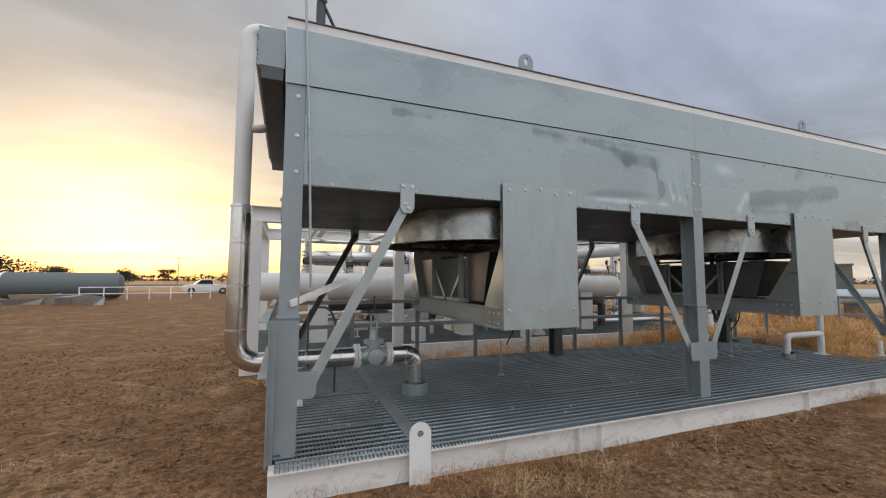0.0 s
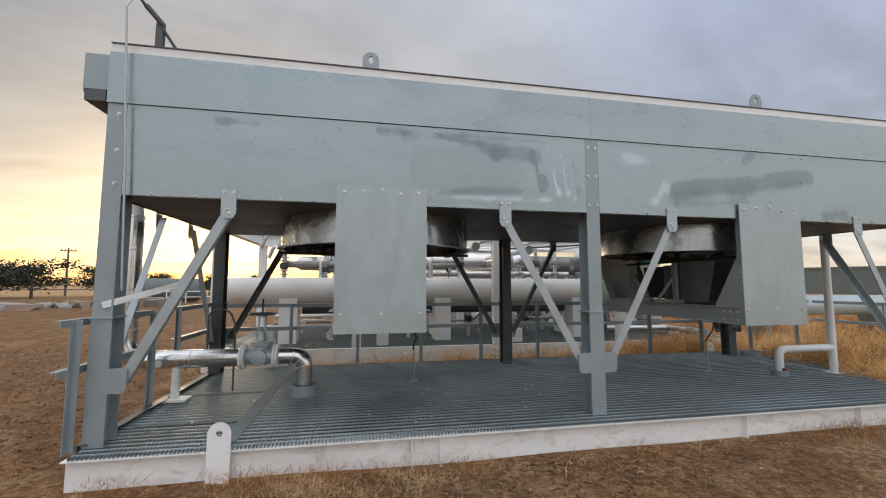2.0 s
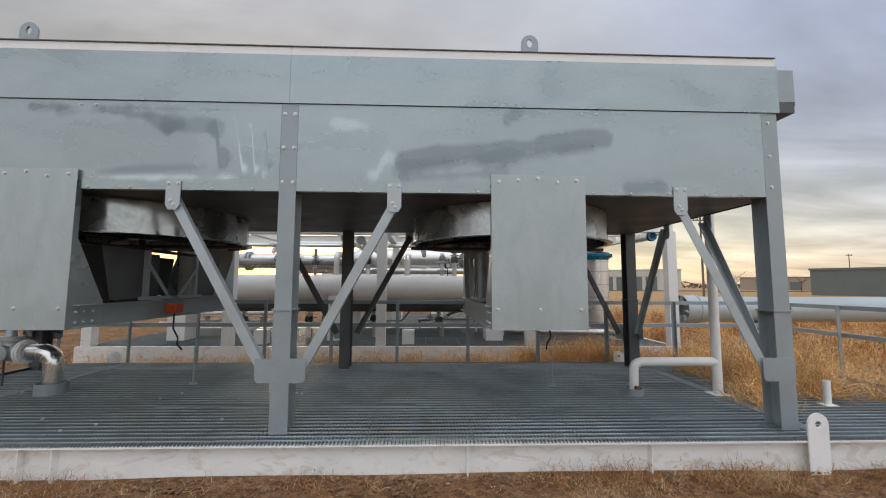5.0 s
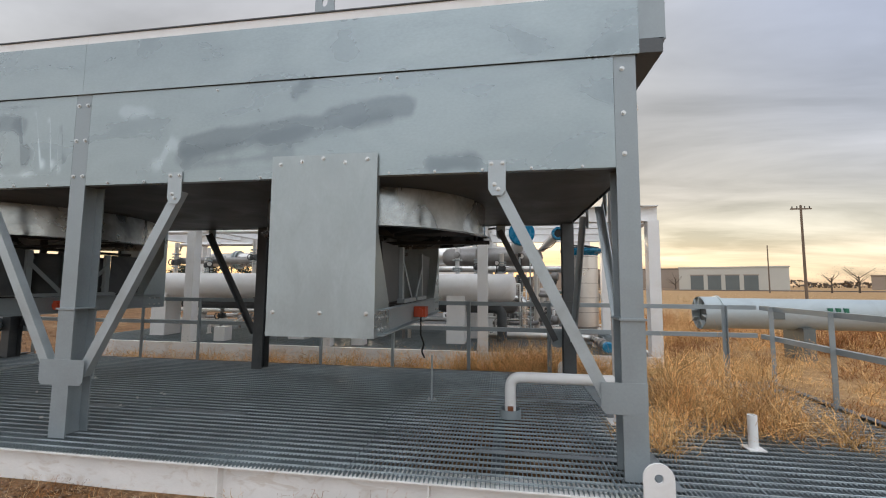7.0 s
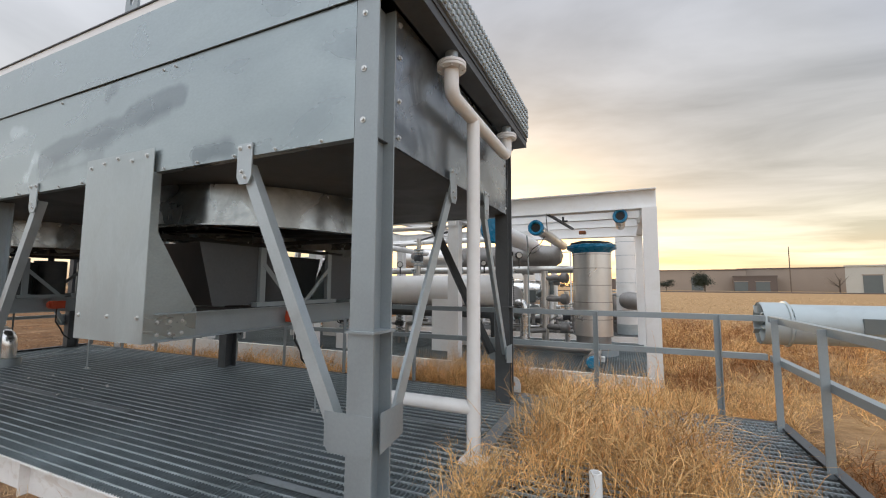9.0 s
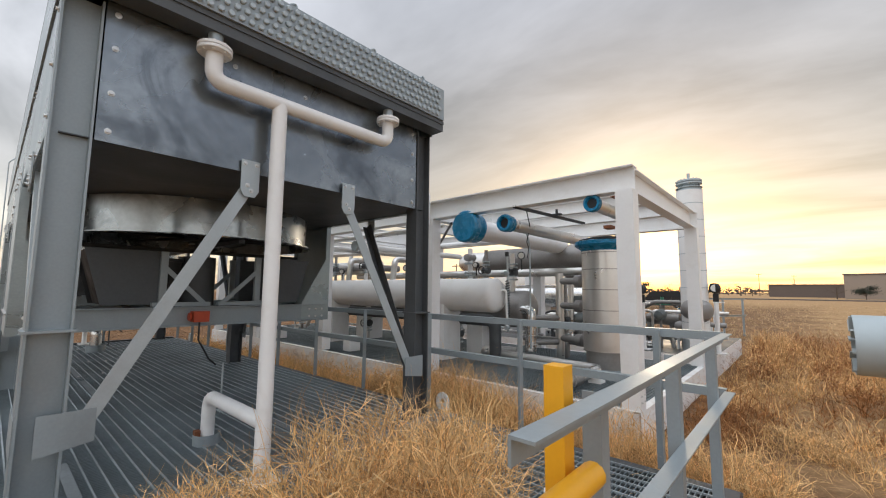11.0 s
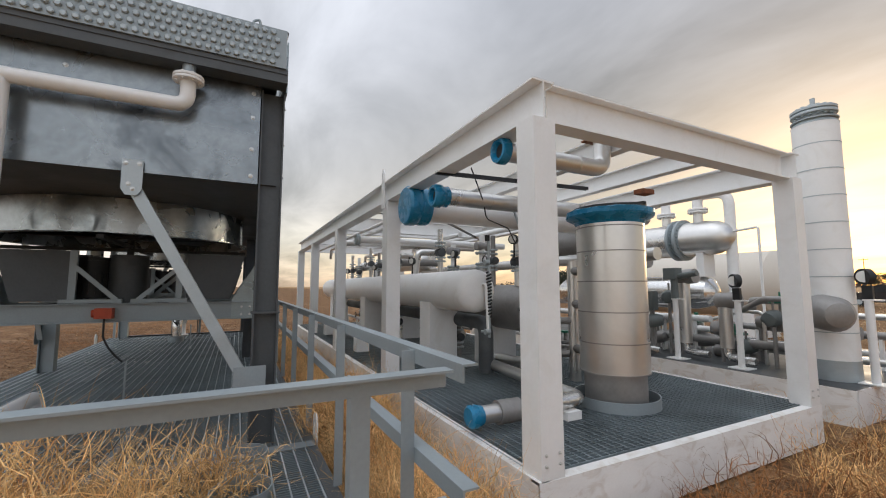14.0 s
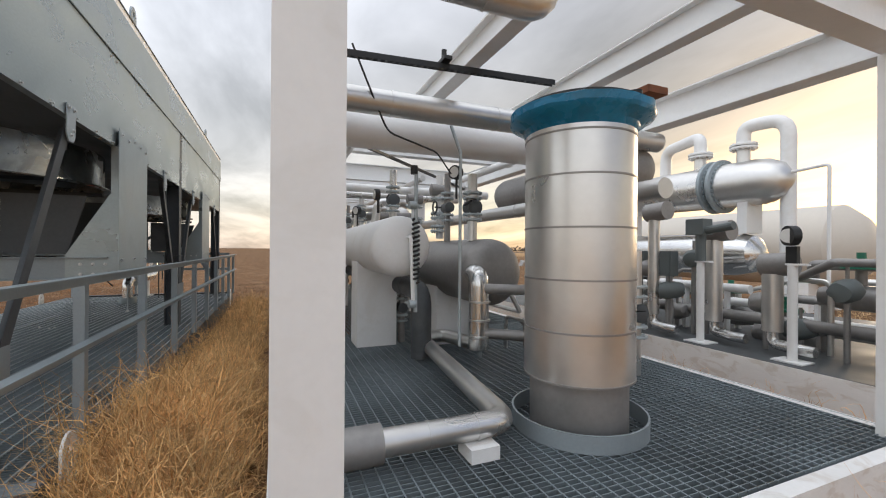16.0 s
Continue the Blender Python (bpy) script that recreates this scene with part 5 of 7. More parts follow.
    pipe_thing("gauge_branch", "small white angle pipe from the drum", [(9.42, 5.9, 1.72), (9.5, 5.9, 1.72), (9.5, 5.93, 1.05)], 0.02, "white", 0.04)
    pipe_thing("conduit", "thin grey conduit dropping from the roof", [(9.75, 6.2, 2.75), (9.75, 6.3, 2.5), (9.75, 6.3, 0.7)], 0.016, "galv_brace", 0.1, seg=8)
    pipe_thing("hanging_cable", "thin dark hanging cable", [(10.3, 5.2, 3.05), (10.3, 5.35, 2.7), (10.15, 5.5, 2.5), (9.9, 6.0, 2.45), (9.76, 6.2, 2.3)], 0.008, "dark", 0.2, seg=6)
    # flanged valve riser
    for x, y, zt in ((8.0, 6.8, 2.62), (6.9, 6.8, 2.55)):
        t = thing("flanged_riser", "stacked flanges and valve on a short silver riser", "valve")
        bm = B()
        rod(bm, (x, y, 1.75), (x, y, zt), 0.055, 16)
        part("stem", bm, "white", t, smooth=True)
        for z in (1.84, 1.90, 2.02, 2.08, 2.28):
            disc_flange(t, "flange", (x, y, z), (x, y, 9), 0.13, 0.03, "galv_brace")
        bm = B()
        lathe(bm, (x, y - 0.16, 2.42), (x, y + 0.2, 2.42), [(0, 0.0), (0.03, 0.08), (0.28, 0.08), (0.32, 0.0)], 18, False)
        part("body", bm, "alu_dull", t, smooth=True)
    # long runs further in
    pipe_thing("long_pipe", "long silver jacketed pipe along the skid", [(3.0, 7.55, 2.10), (10.9, 7.55, 2.10)], 0.085, "alu", bands=[((x, 7.55, 2.10), (1, 0, 0)) for x in (4, 5.2, 6.4, 7.6, 8.8, 10)])
    pipe_thing("long_pipe", "long dull insulated pipe along the skid", [(0.5, 6.5, 2.28), (5.0, 6.5, 2.28), (5.0, 7.4, 2.28)], 0.085, "alu_dull", 0.2)
    pipe_thing("cross_pipe", "white overhead cross pipe", [(6.4, 4.95, 2.62), (6.4, 8.4, 2.62)], 0.07, "white", flanges=[((6.4, 4.9, 2.62), (0, 1, 0), 0.11)])
    pipe_thing("cross_pipe", "silver overhead cross pipe with a dark open end", [(5.05, 4.9, 2.68), (5.05, 8.4, 2.68)], 0.07, "alu", flanges=[((5.05, 4.86, 2.68), (0, 1, 0), 0.10)])
    pipe_thing("cross_pipe", "silver overhead cross pipe with a dark open end", [(4.7, 4.9, 2.72), (4.7, 8.4, 2.72)], 0.06, "alu", flanges=[((4.7, 4.86, 2.72), (0, 1, 0), 0.09)])
    for x, z in ((6.0, 2.45), (4.2, 2.5), (3.1, 2.4), (1.4, 2.4)):
        pipe_thing("drop_pipe", "thick silver jacketed drop pipe", [(x, 7.0, z), (x, 6.4, z), (x, 6.3, 1.7)], 0.075, "alu" if x != 3.1 else "white", 0.15)
    t = thing("upper_exchanger", "silver jacketed upper exchanger with a bolted girth flange", "vessel")
    bm = B()
    lathe(bm, (0.6, 7.4, 2.35), (9, 7.4, 2.35), [(0, 0.0), (0.06, 0.14), (0.16, 0.19), (1.1, 0.2), (3.6, 0.2), (3.75, 0.0)], 26, False)
    part("shell", bm, "alu", t, smooth=True)
    for x in (1.5, 1.58):
        disc_flange(t, "girth_flange", (x, 7.4, 2.35), (9, 7.4, 2.35), 0.27, 0.05, "galv_brace", bolts=16)
    # white low piping seen below the drum
    pipe_thing("low_white_pipe", "white painted low pipe behind the drum", [(0.2, 6.9, 0.95), (3.1, 6.9, 0.95), (3.1, 6.9, 2.3)], 0.05, "white", 0.12)
    pipe_thing("low_white_pipe", "white painted low pipe on short stands", [(0.0, 6.2, 0.75), (2.4, 6.2, 0.75)], 0.04, "white", 0.12)
    for x in (0.6, 1.7):
        t = thing("pipe_stand", "short white pipe stand", "support")
        bm = B()
        rod(bm, (x, 6.2, SZ), (x, 6.2, 0.71), 0.025, 10)
        rod(bm, (x, 6.2, SZ), (x, 6.2, SZ + 0.012), 0.07, 14)
        part("stand", bm, "white", t, smooth=True)
    for i, (x, y) in enumerate(((0.4, 7.6), (1.2, 7.9), (2.0, 7.4), (6.6, 7.9), (9.2, 7.6), (10.1, 7.7))):
        t = thing("small_valve", "small dull valve with a handwheel on a low line", "valve")
        bm = B()
        rod(bm, (x - 0.35, y, 0.7), (x + 0.35, y, 0.7), 0.045, 12)
        lathe(bm, (x, y, 0.66), (x, y, 2), [(0, 0.08), (0.12, 0.07), (0.14, 0.1), (0.17, 0.1), (0.18, 0.03), (0.3, 0.02)], 14)
        rod(bm, (x - 0.3, y, SZ), (x - 0.3, y, 0.68), 0.03, 8)
        part("body", bm, "alu_dull", t, smooth=True)
        bm = B()
        rod(bm, (x, y, 0.96), (x, y, 0.985), 0.1, 18)
        part("handwheel", bm, ("green", "galv_dark")[i % 2], t, smooth=True)
    t = thing("dial_gauge", "black rimmed dial gauge over the drum", "gauge")
    bm = B()
    rod(bm, (9.0, 5.7, 1.98), (9.0, 5.7, 2.12), 0.015, 8)
    rod(bm, (9.0, 5.66, 2.17), (9.0, 5.71, 2.17), 0.06, 20)
    part("case", bm, "dark", t, smooth=True)
    bm = B()
    rod(bm, (9.0, 5.655, 2.17), (9.0, 5.66, 2.17), 0.045, 18)
    part("dial", bm, "lens", t)
    # small boxes on the deck edge
    for x in (2.9, 6.1):
        t = thing("pedestal", "white steel pedestal on the deck edge", "support")
        bm = B()
        box(bm, x - 0.13, x + 0.13, 5.0, 5.25, SZ + 0.004, 0.72)
        part("block", bm, "white", t)


skid_pipes()


def valve_set(x, y, z0, zt, kind, handle):
    """A short riser with flanges, a valve body and its handle."""
    t = thing("riser_valve", ("flanged valve on a silver jacketed riser", "small valve on a dull insulated riser", "white riser with bolted flanges")[kind], "valve")
    r = (0.055, 0.04, 0.05)[kind]
    bm = B()
    rod(bm, (x, y, z0), (x, y, zt), r, 12)
    part("stem", bm, ("alu", "alu_dull", "white")[kind], t, smooth=True)
    for f in (0.3, 0.38, 0.62, 0.70):
        z = z0 + (zt - z0) * f
        disc_flange(t, "flange", (x, y, z), (x, y, 9), r * 2.0, 0.022, "galv_brace", bolts=6)
    zm = z0 + (zt - z0) * 0.5
    bm = B()
    lathe(bm, (x - 0.1, y, zm), (x + 1, y, zm), [(0, 0.0), (0.02, r * 1.6), (0.18, r * 1.6), (0.2, 0.0)], 12, False)
    part("body", bm, "galv_dark", t, smooth=True)
    bm = B()
    if handle == "wheel":
        lathe(bm, (x, y - 0.16, zm), (x, y - 9, zm), [(0, 0.08), (0.015, 0.085), (0.02, 0.07), (0.0, 0.065)], 16, False)
        rod(bm, (x, y - 0.08, zm), (x, y - 0.17, zm), 0.012, 6)
    else:
        bar(bm, (x, y - 0.1, zm + 0.02), (x + 0.22, y - 0.12, zm + 0.05), 0.02, 0.012)
    part("handle", bm, "dark", t)


def skid_clutter():
    rr = random.Random(44)
    for x, y, z0, zt, k, hd in ((0.5, 6.35, 1.7, 2.75, 0, "wheel"), (1.5, 6.3, 1.7, 2.6, 2, "lever"), (2.8, 6.3, 1.9, 2.8, 0, "wheel"), (3.7, 6.25, 1.9, 2.6, 1, "lever"),
                               (5.0, 6.3, 1.9, 2.7, 2, "wheel"), (7.2, 6.35, 1.9, 2.8, 0, "lever"), (8.5, 6.7, 1.7, 2.55, 1, "wheel"), (9.1, 6.75, 1.7, 2.45, 0, "lever"),
                               (9.85, 7.5, 0.42, 1.9, 1, "wheel"), (10.3, 7.9, 0.42, 1.6, 0, "lever"), (8.2, 6.2, 0.42, 1.3, 1, "wheel"), (6.8, 6.2, 0.42, 1.3, 1, "lever"),
                               (5.2, 6.25, 0.42, 1.35, 0, "wheel"), (3.6, 6.2, 0.42, 1.3, 2, "lever"), (2.0, 6.25, 0.42, 1.3, 1, "wheel")):
        valve_set(x, y, z0, zt, k, hd)
    pipe_thing("under_drum_pipe", "long dark insulated pipe slung below the white drum", [(1.0, 6.15, 1.16), (9.1, 6.15, 1.16), (9.1, 6.15, 0.45)], 0.11, "galv_dark", 0.2,
               bands=[((x, 6.15, 1.16), (1, 0, 0)) for x in (2.2, 3.9, 5.6, 7.3, 8.6)])
    for i in range(9):
        x = 0.8 + i * 1.0 + rr.uniform(-0.2, 0.2)
        z = rr.uniform(0.55, 0.95)
        y = rr.uniform(6.3, 8.0)
        pipe_thing("small_line", "thin dull process line with a bend", [(x, y, SZ), (x, y, z), (x + rr.uniform(0.4, 1.2), y, z), (x + 1.3, y - 0.3, z + 0.3)], rr.choice((0.022, 0.03, 0.045)),
                   rr.choice(("alu_dull", "galv_dark", "white", "alu")), 0.08, seg=8)
    for x0, x1, y, z, r, m in ((0.2, 8.6, 5.25, 2.88, 0.035, "white"), (0.5, 8.0, 5.6, 2.92, 0.045, "alu"), (2.0, 8.6, 7.9, 2.9, 0.06, "white"), (0.0, 7.0, 6.9, 2.75, 0.05, "alu")):
        pipe_thing("rack_pipe", "slim pipe hung along under the roof beams", [(x0, y, z - 0.3), (x0 + 0.12, y, z), (x1, y, z)], r, m, 0.08, seg=10)
    for x, y, z in ((9.55, 6.35, 2.3), (7.0, 5.85, 2.12), (4.6, 5.85, 2.1), (1.9, 5.85, 2.1)):
        t = thing("dial_gauge", "black rimmed dial gauge on a thin stalk", "gauge")
        bm = B()
        rod(bm, (x, y, z - 0.2), (x, y, z), 0.012, 8)
        rod(bm, (x + 0.01, y - 0.03, z + 0.06), (x - 0.02, y + 0.02, z + 0.06), 0.07, 20)
        part("case", bm, "dark", t, smooth=True)
        bm = B()
        rod(bm, (x + 0.012, y - 0.034, z + 0.06), (x + 0.01, y - 0.03, z + 0.06), 0.055, 18)
        part("dial", bm, "lens", t)


skid_clutter()


# ---- the skid behind ----
TZ = 0.45


def third_skid():
    s = thing("rear_skid", "dusty white edged process skid with a dark deck", "skid frame")
    bm = B()
    channel(bm, (3.0, 9.5, 0.22), (12.0, 9.5, 0.22), -0.09, 0.44, 0.014)
    part("edge_beam", bm, "white_dirty", s)
    bm = B()
    channel(bm, (12.0, 9.55, 0.22), (12.0, 14.0, 0.22), -0.09, 0.44, 0.014)
    part("edge_beam", bm, "white_dirty", s)
    bm = B()
    box(bm, 3.0, 11.99, 9.51, 14.0, TZ - 0.03, TZ - 0.004)
    part("deck_plate", bm, "galv_dark", s)
    # upper and lower vessels
    y = 12.0
    t = thing("rear_exchanger", "silver jacketed exchanger with a grey bolted girth flange", "vessel")
    bm = B()
    lathe(bm, (3.5, y, 2.74), (20, y, 2.74), [(0, 0.0), (0.1, 0.25), (0.3, 0.36), (0.5, 0.38), (5.5, 0.38), (5.72, 0.35), (5.92, 0.25), (6.05, 0.0)], 34, False)
    part("shell", bm, "alu", t, "crinkled aluminium head jacket", smooth=True)
    for x in (8.28, 8.44):
        disc_flange(t, "girth_flange", (x, y, 2.74), (20, y, 2.74), 0.47, 0.07, "galv_post", bolts=30)
    for x in (6.5, 8.9):
        bm = B()
        box(bm, x - 0.08, x + 0.08, y - 0.2, y + 0.2, 1.9, 2.5)
        part("saddle", bm, "white", t)
    for i, (x, pts) in enumerate(((8.05, [(8.05, y, 3.4), (8.05, y, 3.72), (7.0, y + 0.4, 3.72), (7.0, y + 0.4, 2.9)]), (8.8, [(8.8, y, 3.4), (8.8, y, 3.70), (9.4, y + 0.1, 3.70), (9.4, y + 0.1, 0.6)]))):
        p = pipe_thing("nozzle_pipe", "white painted pipe looping down from a bolted nozzle", pts, 0.105, "white", 0.28, seg=18)
        bm = B()
        rod(bm, (x, y, 3.1), (x, y, 3.34), 0.10, 16)
        part("nozzle", bm, "alu", p, smooth=True)
        disc_flange(p, "flange", (x, y, 3.32), (x, y, 9), 0.2, 0.04, "white", bolts=12)
        disc_flange(p, "flange", (x, y, 3.37), (x, y, 9), 0.2, 0.04, "white", bolts=12)
    t = thing("rear_drum", "dented silver jacketed drum on a white support", "vessel")
    bm = B()
    lathe(bm, (4.5, y, 1.56), (20, y, 1.56), [(0, 0.0), (0.1, 0.25), (0.3, 0.36), (4.2, 0.37), (4.5, 0.3), (4.62, 0.12), (4.64, 0.0)], 30, False)
    part("shell", bm, "alu_bright", t, smooth=True)
    bm = B()
    box(bm, 6.9, 7.1, y - 0.3, y + 0.3, TZ, 1.3)
    part("saddle", bm, "white", t)
    pipe_thing("vent_line", "thin white vent line with a square bend", [(9.4, 12.0, 2.82), (9.95, 12.0, 2.86), (9.95, 12.0, 0.9)], 0.025, "white", 0.05, seg=8)
    # instrument stands
    for x, y, h, kind in ((9.68, 9.70, 1.46, "box"), (10.66, 9.72, 1.46, "dial"), (12.0, 10.1, 1.5, "dial")):
        t = thing("instrument_stand", "white post with a base plate carrying an instrument", "instrument stand")
        bm = B()
        rod(bm, (x, y, TZ), (x, y, h), 0.045, 14)
        box(bm, x - 0.14, x + 0.14, y - 0.12, y + 0.12, TZ, TZ + 0.015)
        box(bm, x - 0.05, x + 0.14, y - 0.04, y + 0.04, h, h + 0.02)
        part("post", bm, "white", t, smooth=True)
        bm = B()
        if kind == "box":
            box(bm, x - 0.15, x + 0.08, y - 0.08, y + 0.1, h + 0.35, h + 0.55)
            rod(bm, (x, y, h + 0.02), (x, y, h + 0.35), 0.06, 12)
            rod(bm, (x + 0.05, y, h + 0.4), (x + 0.4, y, h + 0.45), 0.05, 12)
            part("actuator", bm, "tank_dark", t)
        else:
            box(bm, x - 0.05, x + 0.05, y - 0.03, y + 0.03, h + 0.02, h + 0.2)
            rod(bm, (x - 0.03, y - 0.05, h + 0.31), (x + 0.01, y + 0.02, h + 0.31), 0.105, 24)
            part("gauge_case", bm, "dark", t, smooth=True)
            bm = B()
            rod(bm, (x + 0.0, y - 0.075, h + 0.31), (x - 0.01, y - 0.055, h + 0.31), 0.075, 20)
            part("dial", bm, "lens", t)
    # jacketed control standpipes
    for x, y, zt in ((10.35, 9.95, 1.35), (9.65, 10.0, 1.75), (8.95, 9.75, 2.05)):
        p = pipe_thing("standpipe", "silver jacketed standpipe with a dark blanket on top", [(x, y, 0.7), (x, y, zt)], 0.10 if x > 9 else 0.075, "alu", bands=[((x, y, z), (0, 0, 1)) for z in (0.8, 1.05, 1.3)])
        bm = B()
        rod(bm, (x - 0.1, y, zt + 0.1), (x + 0.22, y, zt + 0.12), 0.13, 16)
        part("blanket", bm, "alu_dull", p, "dark grey insulation blanket", smooth=True)
        bm = B()
        tube(bm, [(x, y, 0.72), (x, y, 0.56), (x + 0.3, y - 0.1, 0.56), (x + 0.45, y - 0.1, 0.56)], 0.06, 0.1, 12, 4)
        part("foot_pipe", bm, "alu_bright", p, smooth=True)
    for x, y, z, m in ((10.1, 10.7, 0.85, "green"), (10.85, 10.6, 1.42, "green"), (11.2, 11.2, 1.3, "blue"), (9.3, 10.9, 1.0, "green")):
        t = thing("wheel_valve", "insulated gate valve with a coloured handwheel", "valve")
        bm = B()
        lathe(bm, (x - 0.35, y, z - 0.32), (x + 3, y, z - 0.32), [(0, 0.10), (0.2, 0.14), (0.5, 0.14), (0.7, 0.1)], 18)
        rod(bm, (x, y, z - 0.25), (x, y, z), 0.05, 12)
        rod(bm, (x - 0.3, y, TZ), (x - 0.3, y, z - 0.3), 0.05, 10)
        part("body", bm, "alu_dull", t, smooth=True)
        bm = B()
        lathe(bm, (x, y, z), (x, y, 9), [(0, 0.03), (0.0, 0.17), (0.03, 0.17), (0.03, 0.03)], 24)
        part("handwheel", bm, m, t, smooth=True)
        bm = B()
        rod(bm, (x, y, z + 0.03), (x, y, z + 0.18), 0.04, 12)
        part("stem_cover", bm, m, t, smooth=True)
    for i, (x0, x1, y, z, r, m) in enumerate(((8.4, 11.9, 10.9, 0.62, 0.05, "alu"), (8.2, 11.5, 10.4, 0.75, 0.07, "alu_dull"), (9.5, 12.0, 11.4, 0.95, 0.06, "alu_dull"), (8.6, 12.0, 11.6, 0.65, 0.045, "white"),
                                             (10.2, 12.0, 11.9, 1.2, 0.05, "alu"), (5.0, 9.0, 10.6, 1.05, 0.07, "alu"), (8.3, 9.8, 10.5, 1.1, 0.06, "white"))):
        pipe_thing("low_pipe", "low horizontal pipe across the rear skid", [(x0, y, z - 0.12), (x0 + 0.15, y, z), (x1, y, z)], r, m, 0.1, seg=12)
        t = thing("pipe_stand", "short white pipe stand", "support")
        for xx in (x0 + 0.6, x1 - 0.3):
            bm = B()
            box(bm, xx - 0.02, xx + 0.02, y - 0.04, y + 0.04, TZ - 0.004, z - r * 0.8)
            part("leg", bm, "white", t)
    for x, y in ((9.1, 9.85), (8.6, 9.9), (9.35, 10.3)):
        t = thing("control_box", "dull grey instrument box on a thin pole", "instrument box")
        bm = B()
        box(bm, x - 0.1, x + 0.1, y - 0.07, y + 0.07, 1.25, 1.6)
        box(bm, x - 0.08, x + 0.08, y - 0.08, y - 0.07, 1.28, 1.57)
        part("case", bm, "tank_dark", t)
        bm = B()
        rod(bm, (x, y, TZ), (x, y, 1.25), 0.03, 10)
        part("pole", bm, "alu_dull", t, smooth=True)
    # more lines and blankets behind the instrument stands
    rr = random.Random(71)
    for i in range(14):
        x, y = rr.uniform(7.0, 11.8), rr.uniform(10.0, 11.6)
        z = rr.uniform(0.6, 1.5)
        pipe_thing("branch_line", "small insulated branch line on the rear skid", [(x, y, TZ), (x, y, z), (x - rr.uniform(0.3, 0.9), y, z), (x - 1.0, y + 0.25, z - 0.2)], rr.choice((0.03, 0.045, 0.06)),
                   rr.choice(("alu_dull", "alu", "galv_dark", "alu_dull", "white")), 0.1, seg=10)
    for x, y, z, turn in ((8.75, 9.9, 1.35, 0.2), (8.6, 10.2, 0.95, 1.2), (9.15, 9.85, 1.05, 0.7), (9.3, 10.1, 1.5, 2.0), (10.2, 10.1, 1.0, 0.4), (10.9, 10.2, 1.2, 1.5), (11.3, 10.4, 0.95, 0.1), (10.4, 10.4, 0.7, 0.9), (8.9, 10.3, 0.7, 0.0)):
        t = thing("valve_blanket", "dark lumpy insulation blanket wrapped round a valve", "insulation")
        d = Vector((math.cos(turn), math.sin(turn), 0.1))
        p = Vector((x, y, z))
        bm = B()
        lathe(bm, p - d * 0.16, p + d * 0.3, [(0, 0.05), (0.02, 0.10), (0.1, 0.125), (0.2, 0.12), (0.3, 0.09), (0.32, 0.05)], 14)
        for v in bm.verts:
            v.co += Vector((1, 1, 1)) * 0.02 * noise.noise(v.co * 14)
        part("blanket", bm, "tank_dark" if turn > 0.5 else "alu_dull", t, smooth=True)
        bm = B()
        rod(bm, (x, y, TZ), (x, y, z - 0.08), 0.03, 8)
        rod(bm, (x, y, z + 0.08), (x, y, z + 0.25), 0.018, 8)
        part("stem", bm, "alu_dull", t, smooth=True)
    # dull pod beside the tower
    t = thing("blind_elbow", "dark grey insulated blind elbow on the tower", "insulation")
    bm = B()
    lathe(bm, (11.55, 9.85, 1.36), (12.3, 9.1, 1.30), [(0, 0.2), (0.15, 0.23), (0.42, 0.22), (0.52, 0.15), (0.56, 0.0)], 22, False)
    part("jacket", bm, "alu_dull", t, smooth=True)
    # end handrail
    r = thing("rear_handrail", "grey handrail with pale dusty top beyond the tower", "handrail")
    for z in (1.5, 0.85):
        bm = B()
        angle_bar(bm, (10.45, 18.2, z), (11.6, 20.0, z), 0.07, 0.07)
        part("rail", bm, "galv_brace", r)
    for x, y in ((10.5, 18.25), (11.0, 19.1), (11.55, 19.95)):
        bm = B()
        angle_bar(bm, (x, y, 0.0), (x, y, 1.49), 0.07, 0.07, 0.008, (1, 0, 0))
        part("rail_post", bm, "galv_post", r)
    # cream tank behind
    t = thing("bulk_tank", "large pale horizontal storage tank beyond the rear skid", "tank")
    bm = B()
    lathe(bm, (0.6, 18.5, 1.75), (20, 18.5, 1.75), [(0, 0.0), (0.2, 0.7), (0.6, 1.1), (6.8, 1.1), (7.2, 0.75), (7.4, 0.0)], 36, False)
    part("shell", bm, "tank_cream", t, smooth=True)
    for x in (2, 6.8):
        bm = B()
        box(bm, x - 0.2, x + 0.2, 17.7, 19.3, -0.02, 1.2)
        part("saddle", bm, "white", t)
    bm = B()
    rod(bm, (5.0, 18.5, 2.8), (5.0, 18.5, 3.1), 0.08, 12)
    rod(bm, (4.2, 18.5, 3.1), (5.6, 18.5, 3.1), 0.05, 10)
    part("vent", bm, "tank_cream", t)


M["tank_cream"] = mat("pale_cream_tank_paint", (0.60, 0.55, 0.48), 0.5, 0.0, 0.05, 0.8, 10, 0.05)
third_skid()


